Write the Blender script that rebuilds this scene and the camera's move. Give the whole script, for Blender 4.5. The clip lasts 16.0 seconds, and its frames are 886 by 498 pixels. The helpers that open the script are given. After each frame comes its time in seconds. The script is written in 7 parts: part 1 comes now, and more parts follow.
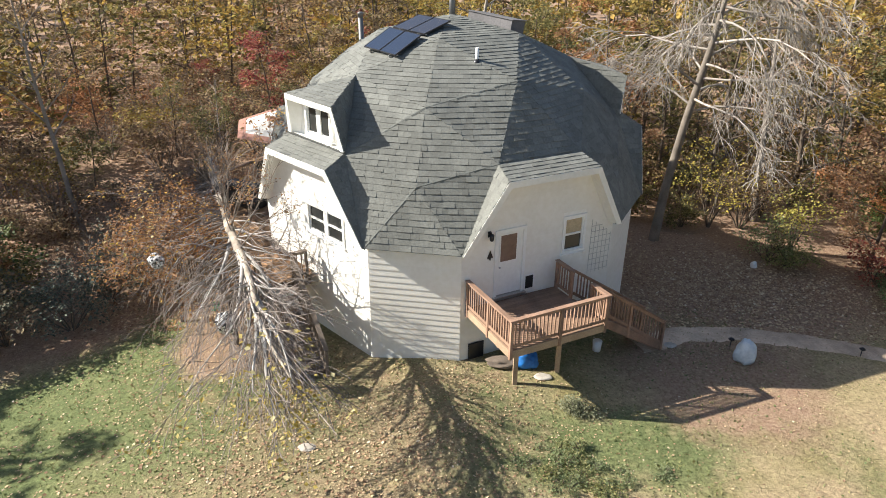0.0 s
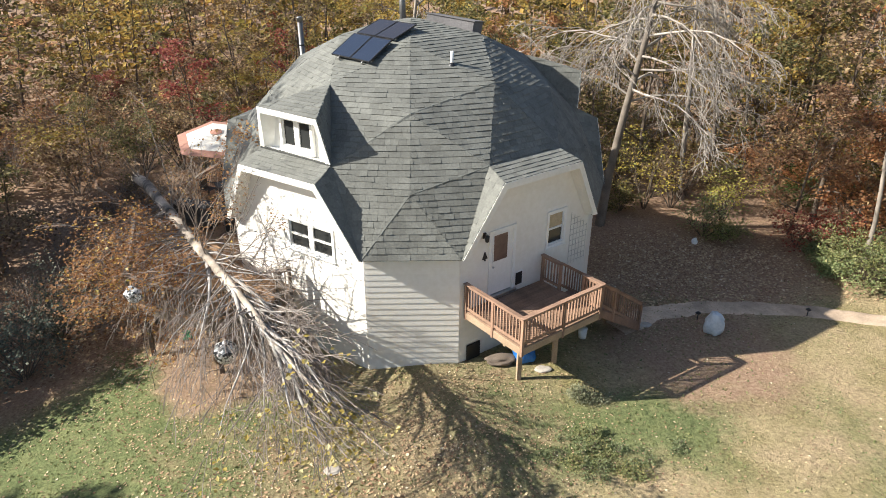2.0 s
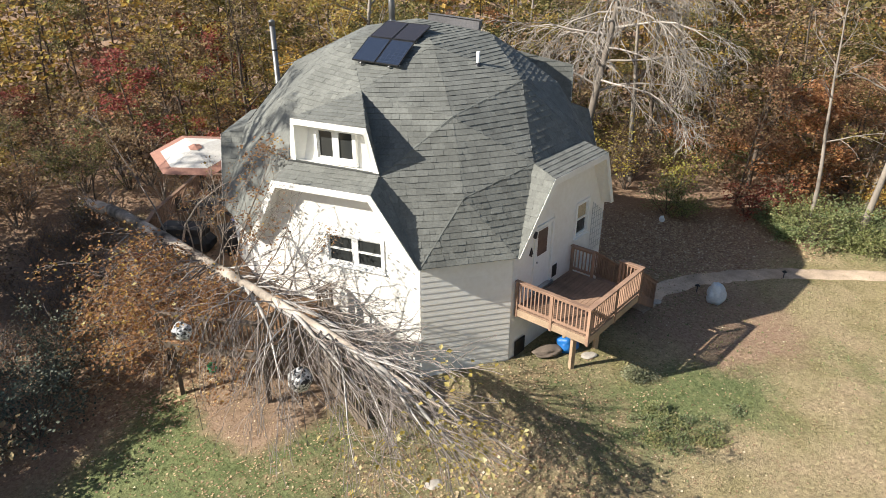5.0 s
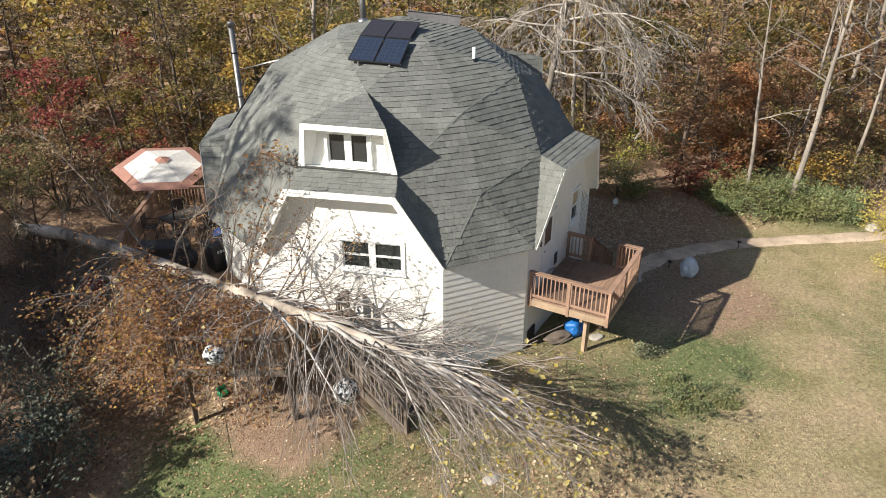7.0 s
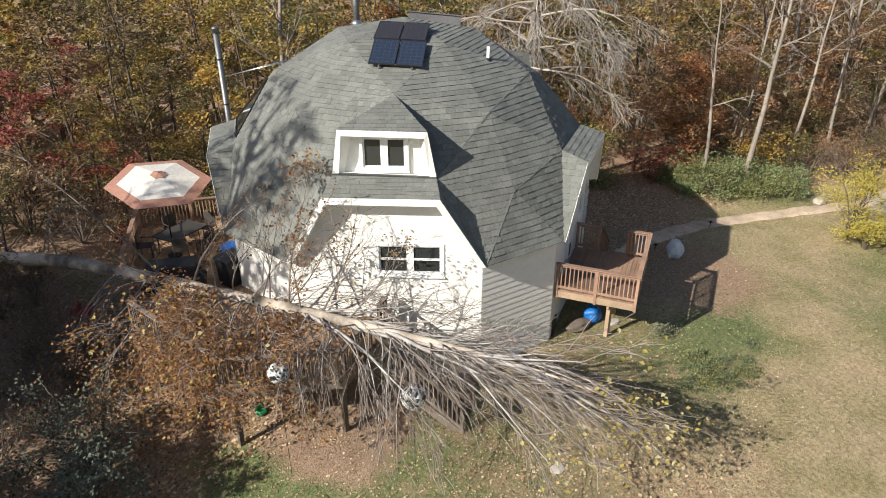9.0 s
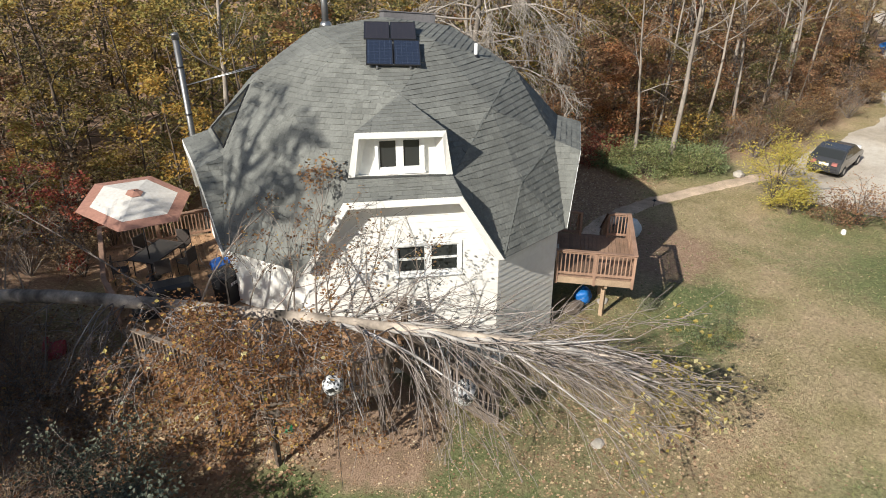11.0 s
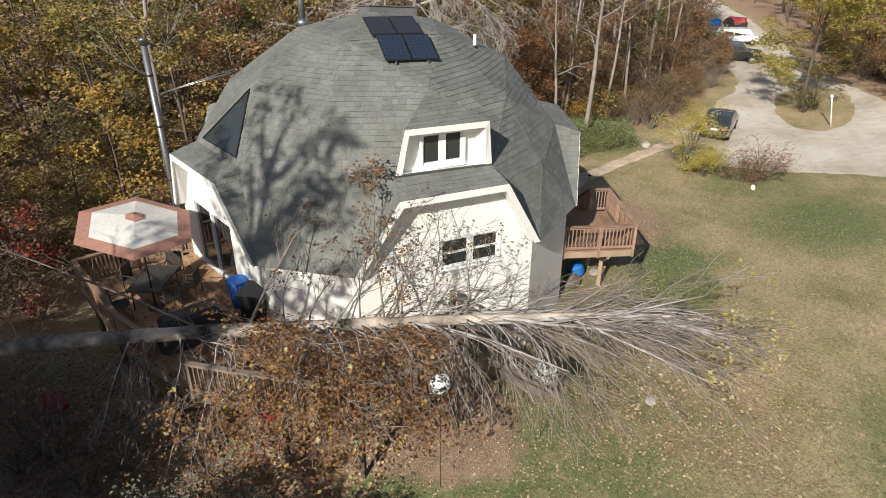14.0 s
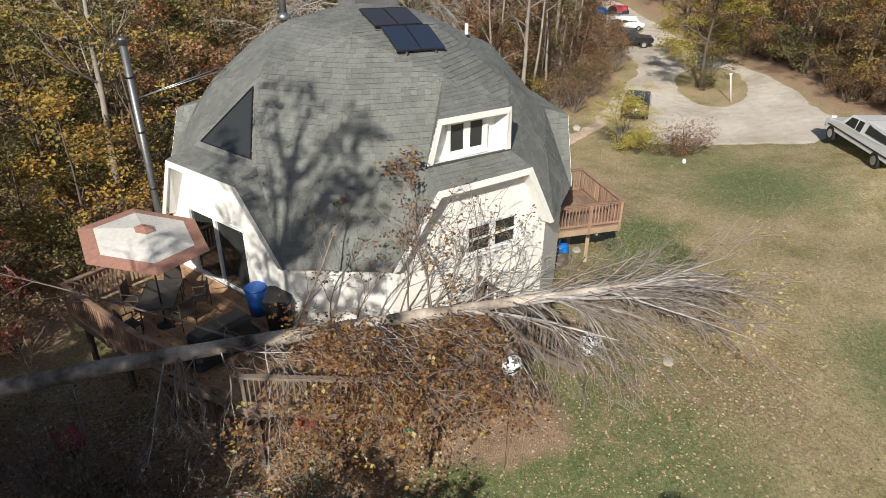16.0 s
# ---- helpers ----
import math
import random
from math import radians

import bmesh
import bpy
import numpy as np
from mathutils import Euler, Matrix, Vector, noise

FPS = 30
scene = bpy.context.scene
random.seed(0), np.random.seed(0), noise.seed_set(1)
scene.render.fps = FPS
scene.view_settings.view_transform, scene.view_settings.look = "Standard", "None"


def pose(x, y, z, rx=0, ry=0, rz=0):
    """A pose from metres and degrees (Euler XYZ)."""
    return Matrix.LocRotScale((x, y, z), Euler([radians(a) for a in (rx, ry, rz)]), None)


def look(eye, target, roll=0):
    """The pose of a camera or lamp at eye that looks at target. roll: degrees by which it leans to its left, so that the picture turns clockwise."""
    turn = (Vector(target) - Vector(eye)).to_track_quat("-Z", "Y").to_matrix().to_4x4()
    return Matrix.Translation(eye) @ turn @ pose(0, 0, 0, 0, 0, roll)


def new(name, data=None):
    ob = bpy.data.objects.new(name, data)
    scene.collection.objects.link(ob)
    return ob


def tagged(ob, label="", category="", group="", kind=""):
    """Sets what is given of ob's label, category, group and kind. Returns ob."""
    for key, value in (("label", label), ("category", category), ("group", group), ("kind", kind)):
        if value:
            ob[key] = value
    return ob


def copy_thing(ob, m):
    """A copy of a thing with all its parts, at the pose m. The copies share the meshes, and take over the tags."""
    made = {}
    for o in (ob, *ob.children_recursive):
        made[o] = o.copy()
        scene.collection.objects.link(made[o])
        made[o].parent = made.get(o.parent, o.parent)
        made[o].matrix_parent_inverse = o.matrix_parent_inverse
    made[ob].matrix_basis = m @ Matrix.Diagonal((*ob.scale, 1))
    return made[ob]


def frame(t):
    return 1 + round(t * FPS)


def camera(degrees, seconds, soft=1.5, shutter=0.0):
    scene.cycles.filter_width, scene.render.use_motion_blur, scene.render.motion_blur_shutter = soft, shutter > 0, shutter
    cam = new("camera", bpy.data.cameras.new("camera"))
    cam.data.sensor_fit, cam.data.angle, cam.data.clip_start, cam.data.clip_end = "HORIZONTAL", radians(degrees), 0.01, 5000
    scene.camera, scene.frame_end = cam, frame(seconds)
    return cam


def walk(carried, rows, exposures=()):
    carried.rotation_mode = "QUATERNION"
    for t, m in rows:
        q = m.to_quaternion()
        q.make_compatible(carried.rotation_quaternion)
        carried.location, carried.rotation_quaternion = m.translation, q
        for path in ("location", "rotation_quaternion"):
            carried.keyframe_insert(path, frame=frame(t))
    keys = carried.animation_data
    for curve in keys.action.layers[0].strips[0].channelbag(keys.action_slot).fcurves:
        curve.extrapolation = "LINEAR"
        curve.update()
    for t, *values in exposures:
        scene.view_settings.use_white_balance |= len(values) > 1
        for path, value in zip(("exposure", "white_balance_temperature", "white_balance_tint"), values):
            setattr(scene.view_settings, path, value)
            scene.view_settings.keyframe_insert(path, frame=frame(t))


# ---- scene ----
cam = camera(67.02, 16.0, soft=0.9)
# seconds, x, y, z, yaw, pitch, lean
PATH = [
    (0.0, -0.000, 0.000, 12.700, -0.00, -25.40, 0.51),
    (0.5, -0.790, 0.066, 12.764, -2.68, -25.51, 0.40),
    (1.0, -1.573, 0.160, 12.833, -5.50, -25.62, 0.22),
    (1.5, -2.371, 0.266, 12.909, -8.04, -25.72, 0.08),
    (2.0, -3.193, 0.418, 12.992, -10.60, -25.87, 0.03),
    (2.5, -4.009, 0.615, 13.070, -12.88, -26.01, -0.06),
    (3.0, -4.840, 0.848, 13.145, -14.97, -26.16, -0.10),
    (3.5, -5.676, 1.111, 13.193, -16.51, -26.27, -0.16),
    (4.0, -6.525, 1.422, 13.215, -18.18, -26.34, -0.11),
    (6.5, -10.784, 3.423, 13.217, -30.84, -26.69, -0.17),
    (7.0, -11.561, 3.940, 13.246, -33.19, -26.80, -0.15),
    (7.5, -12.340, 4.493, 13.284, -34.95, -26.88, -0.17),
    (8.0, -13.131, 5.059, 13.331, -36.52, -27.01, -0.20),
    (8.5, -13.853, 5.596, 13.384, -38.77, -27.11, -0.15),
    (9.0, -14.572, 6.177, 13.422, -41.92, -27.17, -0.18),
    (11.5, -17.876, 9.632, 13.502, -55.74, -27.48, -0.16),
    (12.0, -18.410, 10.380, 13.524, -58.46, -27.58, -0.16),
    (12.5, -18.923, 11.206, 13.540, -60.43, -27.70, -0.14),
    (13.0, -19.396, 12.036, 13.569, -62.93, -27.84, -0.06),
    (13.5, -19.840, 12.891, 13.588, -65.51, -27.96, 0.08),
    (14.0, -20.283, 13.835, 13.538, -67.96, -28.04, 0.06),
    (14.5, -20.700, 14.785, 13.523, -70.69, -28.13, 0.06),
    (15.0, -21.073, 15.762, 13.492, -73.50, -28.17, 0.15),
    (15.5, -21.399, 16.766, 13.444, -76.30, -28.27, 0.31),
    (16.0, -21.677, 17.798, 13.379, -79.33, -28.33, 0.46),
]
walk(cam, [(t, pose(x, y, z, 90 + pitch, 0, yaw) @ pose(0, 0, 0, 0, 0, lean)) for t, x, y, z, yaw, pitch, lean in PATH],
     [(0.0, 1.2, 6450, 10), (4.0, 0.97, 6450, 10), (9.0, 0.62, 6400, 10), (12.5, 0.38, 6350, 10), (16.0, 0.28, 6350, 10)])

# ---------------------------------------------------------------- light
world = bpy.data.worlds.new("sky")
scene.world = world
world.use_nodes = True
wn = world.node_tree
sky = wn.nodes.new("ShaderNodeTexSky")
sky.sky_type, sky.sun_disc = "NISHITA", False
sky.sun_elevation, sky.sun_rotation = radians(32.6), radians(273)
wn.links.new(sky.outputs[0], wn.nodes["Background"].inputs[0])
wn.nodes["Background"].inputs[1].default_value = 0.064
sun = new("sun", bpy.data.lights.new("sun", "SUN"))
sun.data.energy, sun.data.angle, sun.data.color = 5.0, radians(0.55), (1.0, 0.94, 0.83)
sun.matrix_world = look((-50, 27, 45), (-50 + 5.0, 27 - 0.28, 45 - 3.2))


# ---------------------------------------------------------------- materials
def material(name, rough=0.8, metal=0.0):
    m = bpy.data.materials.new(name)
    m.use_nodes = True
    b = m.node_tree.nodes["Principled BSDF"]
    b.inputs["Roughness"].default_value, b.inputs["Metallic"].default_value = rough, metal
    return m, m.node_tree, b


def node(nt, kind, **inputs):
    n = nt.nodes.new(kind)
    for k, v in inputs.items():
        n.inputs[k.replace("_", " ")].default_value = v
    return n


def ramp(nt, source, stops, interpolation="LINEAR"):
    r = nt.nodes.new("ShaderNodeValToRGB")
    r.color_ramp.interpolation = interpolation
    e = r.color_ramp.elements
    while len(e) < len(stops):
        e.new(0.5)
    for k, (p, c) in enumerate(stops):
        e[k].position, e[k].color = p, (*c, 1) if len(c) == 3 else c
    nt.links.new(source, r.inputs[0])
    return r.outputs[0]


def blend(nt, kind, a, b, fac):
    x = nt.nodes.new("ShaderNodeMix")
    x.data_type, x.blend_type = "RGBA", kind
    for sock, val in ((x.inputs[0], fac), (x.inputs[6], a), (x.inputs[7], b)):
        if isinstance(val, bpy.types.NodeSocket):
            nt.links.new(val, sock)
        else:
            sock.default_value = val if isinstance(val, (int, float)) else (*val, 1)
    return x.outputs[2]


def coords(nt, kind="Object", scale=(1, 1, 1)):
    c = nt.nodes.new("ShaderNodeTexCoord")
    m = nt.nodes.new("ShaderNodeMapping")
    m.inputs["Scale"].default_value = scale
    nt.links.new(c.outputs[kind], m.inputs[0])
    return m.outputs[0]


def noise_tex(nt, vec, scale, detail=4.0, rough=0.55):
    n = node(nt, "ShaderNodeTexNoise", Scale=scale, Detail=detail, Roughness=rough)
    nt.links.new(vec, n.inputs["Vector"])
    return n.outputs[0]


def bump(nt, b, height, strength=0.3, distance=0.02):
    k = node(nt, "ShaderNodeBump", Strength=strength, Distance=distance)
    nt.links.new(height, k.inputs["Height"])
    nt.links.new(k.outputs[0], b.inputs["Normal"])


def simple(name, colour, rough=0.7, metal=0.0, grain=6.0, vary=0.25, relief=0.15, kind="Object", stretch=(1, 1, 1), island=0.0, each=0.0):
    """A surface with blotches at two scales, fine relief, and a spread between pieces."""
    m, nt, b = material(name, rough, metal)
    v = coords(nt, kind, stretch)
    big, fine = noise_tex(nt, v, grain * 0.18, 3), noise_tex(nt, v, grain * 3, 5)
    lo, hi = [c * (1 - vary) for c in colour], [min(1, c * (1 + vary)) for c in colour]
    col = ramp(nt, big, [(0.3, lo), (0.7, hi)])
    col = blend(nt, "OVERLAY", col, ramp(nt, fine, [(0.25, (0.3,) * 3), (0.75, (0.7,) * 3)]), 0.5)
    if island:
        g = nt.nodes.new("ShaderNodeNewGeometry")
        col = blend(nt, "MULTIPLY", col, ramp(nt, g.outputs["Random Per Island"], [(0, (1 - island,) * 3), (1, (1, 1, 1))]), 1.0)
    if each:
        g = nt.nodes.new("ShaderNodeObjectInfo")
        col = blend(nt, "MULTIPLY", col, ramp(nt, g.outputs["Random"], [(0, (1 - each,) * 3), (1, (1, 1, 1))]), 1.0)
    nt.links.new(col, b.inputs["Base Color"])
    if relief:
        bump(nt, b, fine, relief, 0.02)
    return m


def palette(name, stops, rough=0.7, through_light=0.0, by="island"):
    """Leaves and litter: each piece takes its colour from a spread of colours."""
    m, nt, b = material(name, rough)
    if by == "island":
        src = nt.nodes.new("ShaderNodeNewGeometry").outputs["Random Per Island"]
    else:
        src = nt.nodes.new("ShaderNodeObjectInfo").outputs["Random"]
    col = ramp(nt, src, stops)
    info = nt.nodes.new("ShaderNodeObjectInfo")
    col = blend(nt, "MULTIPLY", col, ramp(nt, info.outputs["Random"], [(0, (0.7, 0.75, 0.8)), (0.5, (1, 1, 1)), (1, (1, 0.85, 0.7))]), 1.0)
    nt.links.new(col, b.inputs["Base Color"])
    b.inputs["Specular IOR Level"].default_value = 0.25
    if through_light:
        t = nt.nodes.new("ShaderNodeBsdfTranslucent")
        nt.links.new(col, t.inputs[0])
        mix = nt.nodes.new("ShaderNodeMixShader")
        mix.inputs[0].default_value = through_light
        nt.links.new(b.outputs[0], mix.inputs[1])
        nt.links.new(t.outputs[0], mix.inputs[2])
        nt.links.new(mix.outputs[0], nt.nodes["Material Output"].inputs[0])
    return m


SHINGLE = simple("asphalt_shingle", (0.176, 0.181, 0.166), 0.9, grain=5, vary=0.16, relief=0.4, island=0.24)
SHINGLE_PIECE = simple("asphalt_shingle_piece", (0.176, 0.181, 0.166), 0.9, grain=5, vary=0.16, relief=0.4, each=0.24)
UNDERLAY = simple("roof_underlay", (0.06, 0.062, 0.06), 0.95)
SIDING = simple("painted_siding", (0.80, 0.78, 0.73), 0.55, grain=2, vary=0.05, relief=0.05, each=0.03)
TRIM = simple("painted_trim", (0.80, 0.79, 0.75), 0.5, grain=3, vary=0.05, relief=0.05)
WHITE = simple("white_vinyl", (0.82, 0.82, 0.80), 0.4, grain=3, vary=0.04, relief=0.03)
STAINED = simple("stained_deck_wood", (0.34, 0.21, 0.145), 0.7, grain=8, vary=0.25, relief=0.3, each=0.35)
RAW_WOOD = simple("pale_lumber", (0.42, 0.30, 0.20), 0.75, grain=8, vary=0.22, relief=0.3, each=0.25)
GREY_WOOD = simple("weathered_lumber", (0.21, 0.165, 0.13), 0.85, grain=8, vary=0.25, relief=0.3, each=0.3)
DUCT = simple("dull_steel_duct", (0.20, 0.20, 0.20), 0.45, 0.7, grain=5, vary=0.2)
WIRE = simple("pale_wire", (0.55, 0.54, 0.52), 0.6, grain=5)
HOOD = simple("weathered_hood", (0.13, 0.125, 0.13), 0.85, grain=5, vary=0.2, relief=0.3)
CAP = simple("ridge_cap_shingle", (0.15, 0.158, 0.147), 0.92, grain=5, vary=0.16, relief=0.4, island=0.25)
BLIND = simple("tan_blind", (0.42, 0.34, 0.22), 0.7, grain=3)
METAL = simple("galvanised_steel", (0.45, 0.45, 0.45), 0.35, 0.9, grain=5, vary=0.15)
BLACK = simple("black_plastic", (0.02, 0.02, 0.022), 0.4, grain=5)
DARK_METAL = simple("dark_metal", (0.04, 0.04, 0.045), 0.4, 0.6, grain=5)
CONCRETE = simple("concrete", (0.42, 0.38, 0.33), 0.9, grain=4, vary=0.2, relief=0.3)
# log bark: mottling deepened so its dark blotches also stand for dappled shade
LOG_BARK = simple("dappled_grey_bark", (0.36, 0.305, 0.25), 0.9, grain=5, vary=0.9, relief=0.5)
BARK = simple("pale_bark", (0.26, 0.225, 0.19), 0.9, grain=9, vary=0.4, relief=0.6, stretch=(1, 1, 0.35))
DARK_BARK = simple("dark_bark", (0.11, 0.085, 0.065), 0.95, grain=6, vary=0.3, relief=0.6)
GREY_BARK = simple("grey_brown_bark", (0.17, 0.145, 0.12), 0.95, grain=8, vary=0.35, relief=0.6)
BRUSH_TWIG = simple("brush_twig", (0.27, 0.225, 0.19), 0.9, grain=8, vary=0.3, relief=0.2, island=0.5)
TWIG = simple("twig_bark", (0.40, 0.355, 0.31), 0.9, grain=8, vary=0.3, relief=0.2, island=0.5)


def glass(name, tint=(0.035, 0.038, 0.038), rough=0.04):
    m, nt, b = material(name, rough)
    b.inputs["Base Color"].default_value = (*tint, 1)
    b.inputs["Specular IOR Level"].default_value = 0.5
    return m


GLASS = glass("window_glass")


# ---------------------------------------------------------------- mesh helpers
def link(name, me, parent=None, mat=None, label=""):
    ob = new(name, me)
    if mat is not None and not me.materials:
        me.materials.append(mat)
    if parent is not None:
        ob.parent = parent
    if label:
        ob["label"] = label
    return ob


def part(name, bm, mat, parent=None, label=""):
    me = bpy.data.meshes.new(name)
    bm.normal_update()
    bm.to_mesh(me)
    bm.free()
    return link(name, me, parent, mat, label)


def thing(name, at=(0, 0, 0), label="", category="", group="", kind="", turn=0.0):
    ob = new(name)
    ob.matrix_world = pose(*at, 0, 0, turn)
    return tagged(ob, label, category, group, kind)


def box(bm, a, b, bevel=0.0):
    """A block between two corners."""
    r = bmesh.ops.create_cube(bm, size=1.0)
    vs = r["verts"]
    for v in vs:
        v.co = Vector([a[i] + (v.co[i] + 0.5) * (b[i] - a[i]) for i in range(3)])
    if bevel:
        es = list({e for v in vs for e in v.link_edges})
        bmesh.ops.bevel(bm, geom=es, offset=bevel, segments=1, affect="EDGES")
    return vs


def beam(bm, p, q, w, h, up=(0, 0, 1), bevel=0.0):
    """A bar of section w x h from p to q."""
    p, q = Vector(p), Vector(q)
    d = q - p
    x = d.normalized()
    u = Vector(up)
    if abs(x.dot(u)) > 0.98:
        u = Vector((1, 0, 0))
    y = u.cross(x).normalized()
    z = x.cross(y)
    vs = box(bm, (0, -w / 2, -h / 2), (d.length, w / 2, h / 2), bevel)
    pool = {v for e in vs for v in ([e] if e.is_valid else [])}
    if bevel:
        pool = {v for v in bm.verts if v.index == -1}
    m = Matrix((x, y, z)).transposed().to_4x4()
    m.translation = p
    return m, pool


def bar(name, p, q, w, h, mat, parent, up=(0, 0, 1), bevel=0.004, label=""):
    """A bar as a part of its own; it keeps its own length axis."""
    bm = bmesh.new()
    m, _ = beam(bm, p, q, w, h, up, bevel)
    bm.transform(m)
    return part(name, bm, mat, parent, label)


def bars(bm, p, q, w, h, up=(0, 0, 1)):
    """The same bar added to a mesh in the making."""
    b2 = bmesh.new()
    m, _ = beam(b2, p, q, w, h, up)
    b2.transform(m)
    tmp = bpy.data.meshes.new("t")
    b2.to_mesh(tmp)
    b2.free()
    bm.from_mesh(tmp)
    bpy.data.meshes.remove(tmp)


def tube(bm, pts, radii, sides=8, cap=True):
    rings = []
    n = len(pts)
    ref = None
    for i, p in enumerate(pts):
        p = Vector(p)
        d = (Vector(pts[min(i + 1, n - 1)]) - Vector(pts[max(i - 1, 0)])).normalized()
        if ref is None:
            ref = d.orthogonal().normalized()
        u = (ref - d * ref.dot(d))
        u = u.normalized() if u.length > 1e-4 else d.orthogonal().normalized()
        ref = u
        w = d.cross(u)
        rings.append([bm.verts.new(p + (u * math.cos(a) + w * math.sin(a)) * radii[i]) for a in (2 * math.pi * k / sides for k in range(sides))])
    for a, b in zip(rings, rings[1:]):
        for k in range(sides):
            bm.faces.new((a[k], a[(k + 1) % sides], b[(k + 1) % sides], b[k])).smooth = True
    if cap:
        bm.faces.new(rings[-1])
        bm.faces.new(list(reversed(rings[0])))


def slab(bm, poly, depth, normal=None):
    """A flat polygon with thickness, going back from its face against its normal."""
    ps = [Vector(p) for p in poly]
    n = Vector(normal) if normal is not None else (ps[1] - ps[0]).cross(ps[2] - ps[0]).normalized()
    a = [bm.verts.new(p) for p in ps]
    b = [bm.verts.new(p - n * depth) for p in ps]
    bm.faces.new(a)
    bm.faces.new(list(reversed(b)))
    k = len(ps)
    for i in range(k):
        bm.faces.new((a[i], b[i], b[(i + 1) % k], a[(i + 1) % k]))


# ---------------------------------------------------------------- ground
def smooth(a, b, x):
    t = min(1.0, max(0.0, (x - a) / (b - a)))
    return t * t * (3 - 2 * t)


def ground_z(x, y):
    z = 0.15 - 0.85 * smooth(1, 24, x) - 0.6 * smooth(-6, -14, x)
    z += 1.5 * smooth(26, 36, y) * smooth(-6, -11, x) + 1.5 * smooth(9, -1, y) * smooth(6, 15, x) * smooth(60, 40, x)
    z += 0.2 * smooth(3.2, 1.2, math.hypot((x - 1.6) * 0.75, y - 17.6))
    z += 0.10 * noise.noise(Vector((x * 0.16, y * 0.16, 0))) * smooth(0, 6, abs(x - 0.2) + abs(y - 24.4) - 7)
    d = math.hypot(x - 10, y - 24)
    return z + 2.5 * smooth(45, 160, d) * (0.5 + 0.5 * noise.noise(Vector((x * 0.02, y * 0.02, 3))))


# ---------------------------------------------------------------- the dome house
DOME = Vector((0.217, 24.602, 2.909))
RADIUS, AZIMUTH = 7.17, 44.843
SOUTH, DOOR_BAY, WEST, EAST = -135.157, -63.157, 152.843, 8.843
GABLES = [DOOR_BAY + 72 * k for k in range(5)]
# rings of hubs: polar angle, distance from the axis, height, half angle of a pair (ideal, built)
HUBS = ((20.08, 2.54, 9.605, 0, 0), (37.38, 4.412, 8.581, 0, 0), (43.4, 4.94, 7.965, 0, 0), (59.0, 6.15, 6.60, 13.6, 13.9), (63.43, 6.312, 5.952, 0, 0), (80.1, 7.16, 4.165, 24.2, 24.1))
# the decks are set out from a centre and bearings of their own
HUB, HUB_SOUTH, HUB_DOOR, HUB_WEST = Vector((0.228, 24.372, 0)), -135.4, -63.4, 152.6


def at_dome(polar, az):
    for ring, r, z, ideal, built in HUBS:
        if abs(polar - ring) < 0.4:
            if ideal:
                g = min(GABLES, key=lambda q: abs((az - q + 180) % 360 - 180))
                off = (az - g + 180) % 360 - 180
                if abs(off) < ideal + 3:
                    az = g + off * built / ideal
            b = radians(az)
            p = Vector((DOME.x + r * math.cos(b), DOME.y + r * math.sin(b), z))
            if ring == 37.38 and abs((az - SOUTH + 180) % 360 - 180) < 1:
                p += Vector((-math.sin(b), math.cos(b), 0)) * 0.16
            return p
    a, b = radians(polar), radians(az)
    return DOME + Vector((math.sin(a) * math.cos(b), math.sin(a) * math.sin(b), math.cos(a))) * RADIUS


def around(az, radial, tangent, z):
    """A point by its distance out from the dome's axis at an azimuth, its offset along the wall (counter-clockwise) and its height."""
    a = radians(az)
    return Vector((DOME.x + radial * math.cos(a) - tangent * math.sin(a), DOME.y + radial * math.sin(a) + tangent * math.cos(a), z))


def dome_faces():
    z, r = 1 / 5 ** 0.5, 2 / 5 ** 0.5
    vs = [Vector((0, 0, 1))]
    vs += [Vector((r * math.cos(math.tau * k / 5), r * math.sin(math.tau * k / 5), z)) for k in range(5)]
    vs += [Vector((r * math.cos(math.tau * (k + 0.5) / 5), r * math.sin(math.tau * (k + 0.5) / 5), -z)) for k in range(5)]
    out = []
    turn = Matrix.Rotation(radians(AZIMUTH), 3, "Z")
    for k in range(5):
        a, b, c, d = 1 + k, 1 + (k + 1) % 5, 6 + k, 6 + (k + 1) % 5
        for f in ((0, a, b), (a, c, b), (b, c, d)):
            def p(i, j):
                q = (vs[f[0]] * (3 - i - j) + vs[f[1]] * i + vs[f[2]] * j).normalized()
                return turn @ q
            for i in range(3):
                for j in range(3 - i):
                    out.append((p(i, j), p(i + 1, j), p(i, j + 1)))
                    if i + j < 2:
                        out.append((p(i + 1, j), p(i + 1, j + 1), p(i, j + 1)))
    return [f for f in out if min(v.z for v in f) > 0.1]


def polar_az(v):
    return math.degrees(math.acos(v.z)), math.degrees(math.atan2(v.y, v.x))


def clip(poly, o, n):
    """The part of a flat polygon on the side of the line (o, n) to which n points."""
    out = []
    for i, p in enumerate(poly):
        q = poly[(i + 1) % len(poly)]
        dp, dq = (p - o).dot(n), (q - o).dot(n)
        if dp >= 0:
            out.append(p)
        if dp * dq < 0:
            out.append(p + (q - p) * (dp / (dp - dq)))
    return out


CORNER = 6.89   # the walls' corners, from the axis
WALL_OUT, WALL_HALF = CORNER * math.cos(radians(24.1)), CORNER * math.sin(radians(24.1))
SHORT_OUT, SHORT_HALF = CORNER * math.cos(radians(11.9)), CORNER * math.sin(radians(11.9))
WALL_TOP = 4.165
EAVE_OUT, EAVE_HALF, EAVE_Z = 6.83, 1.62, 6.35
RAKE = 0.05

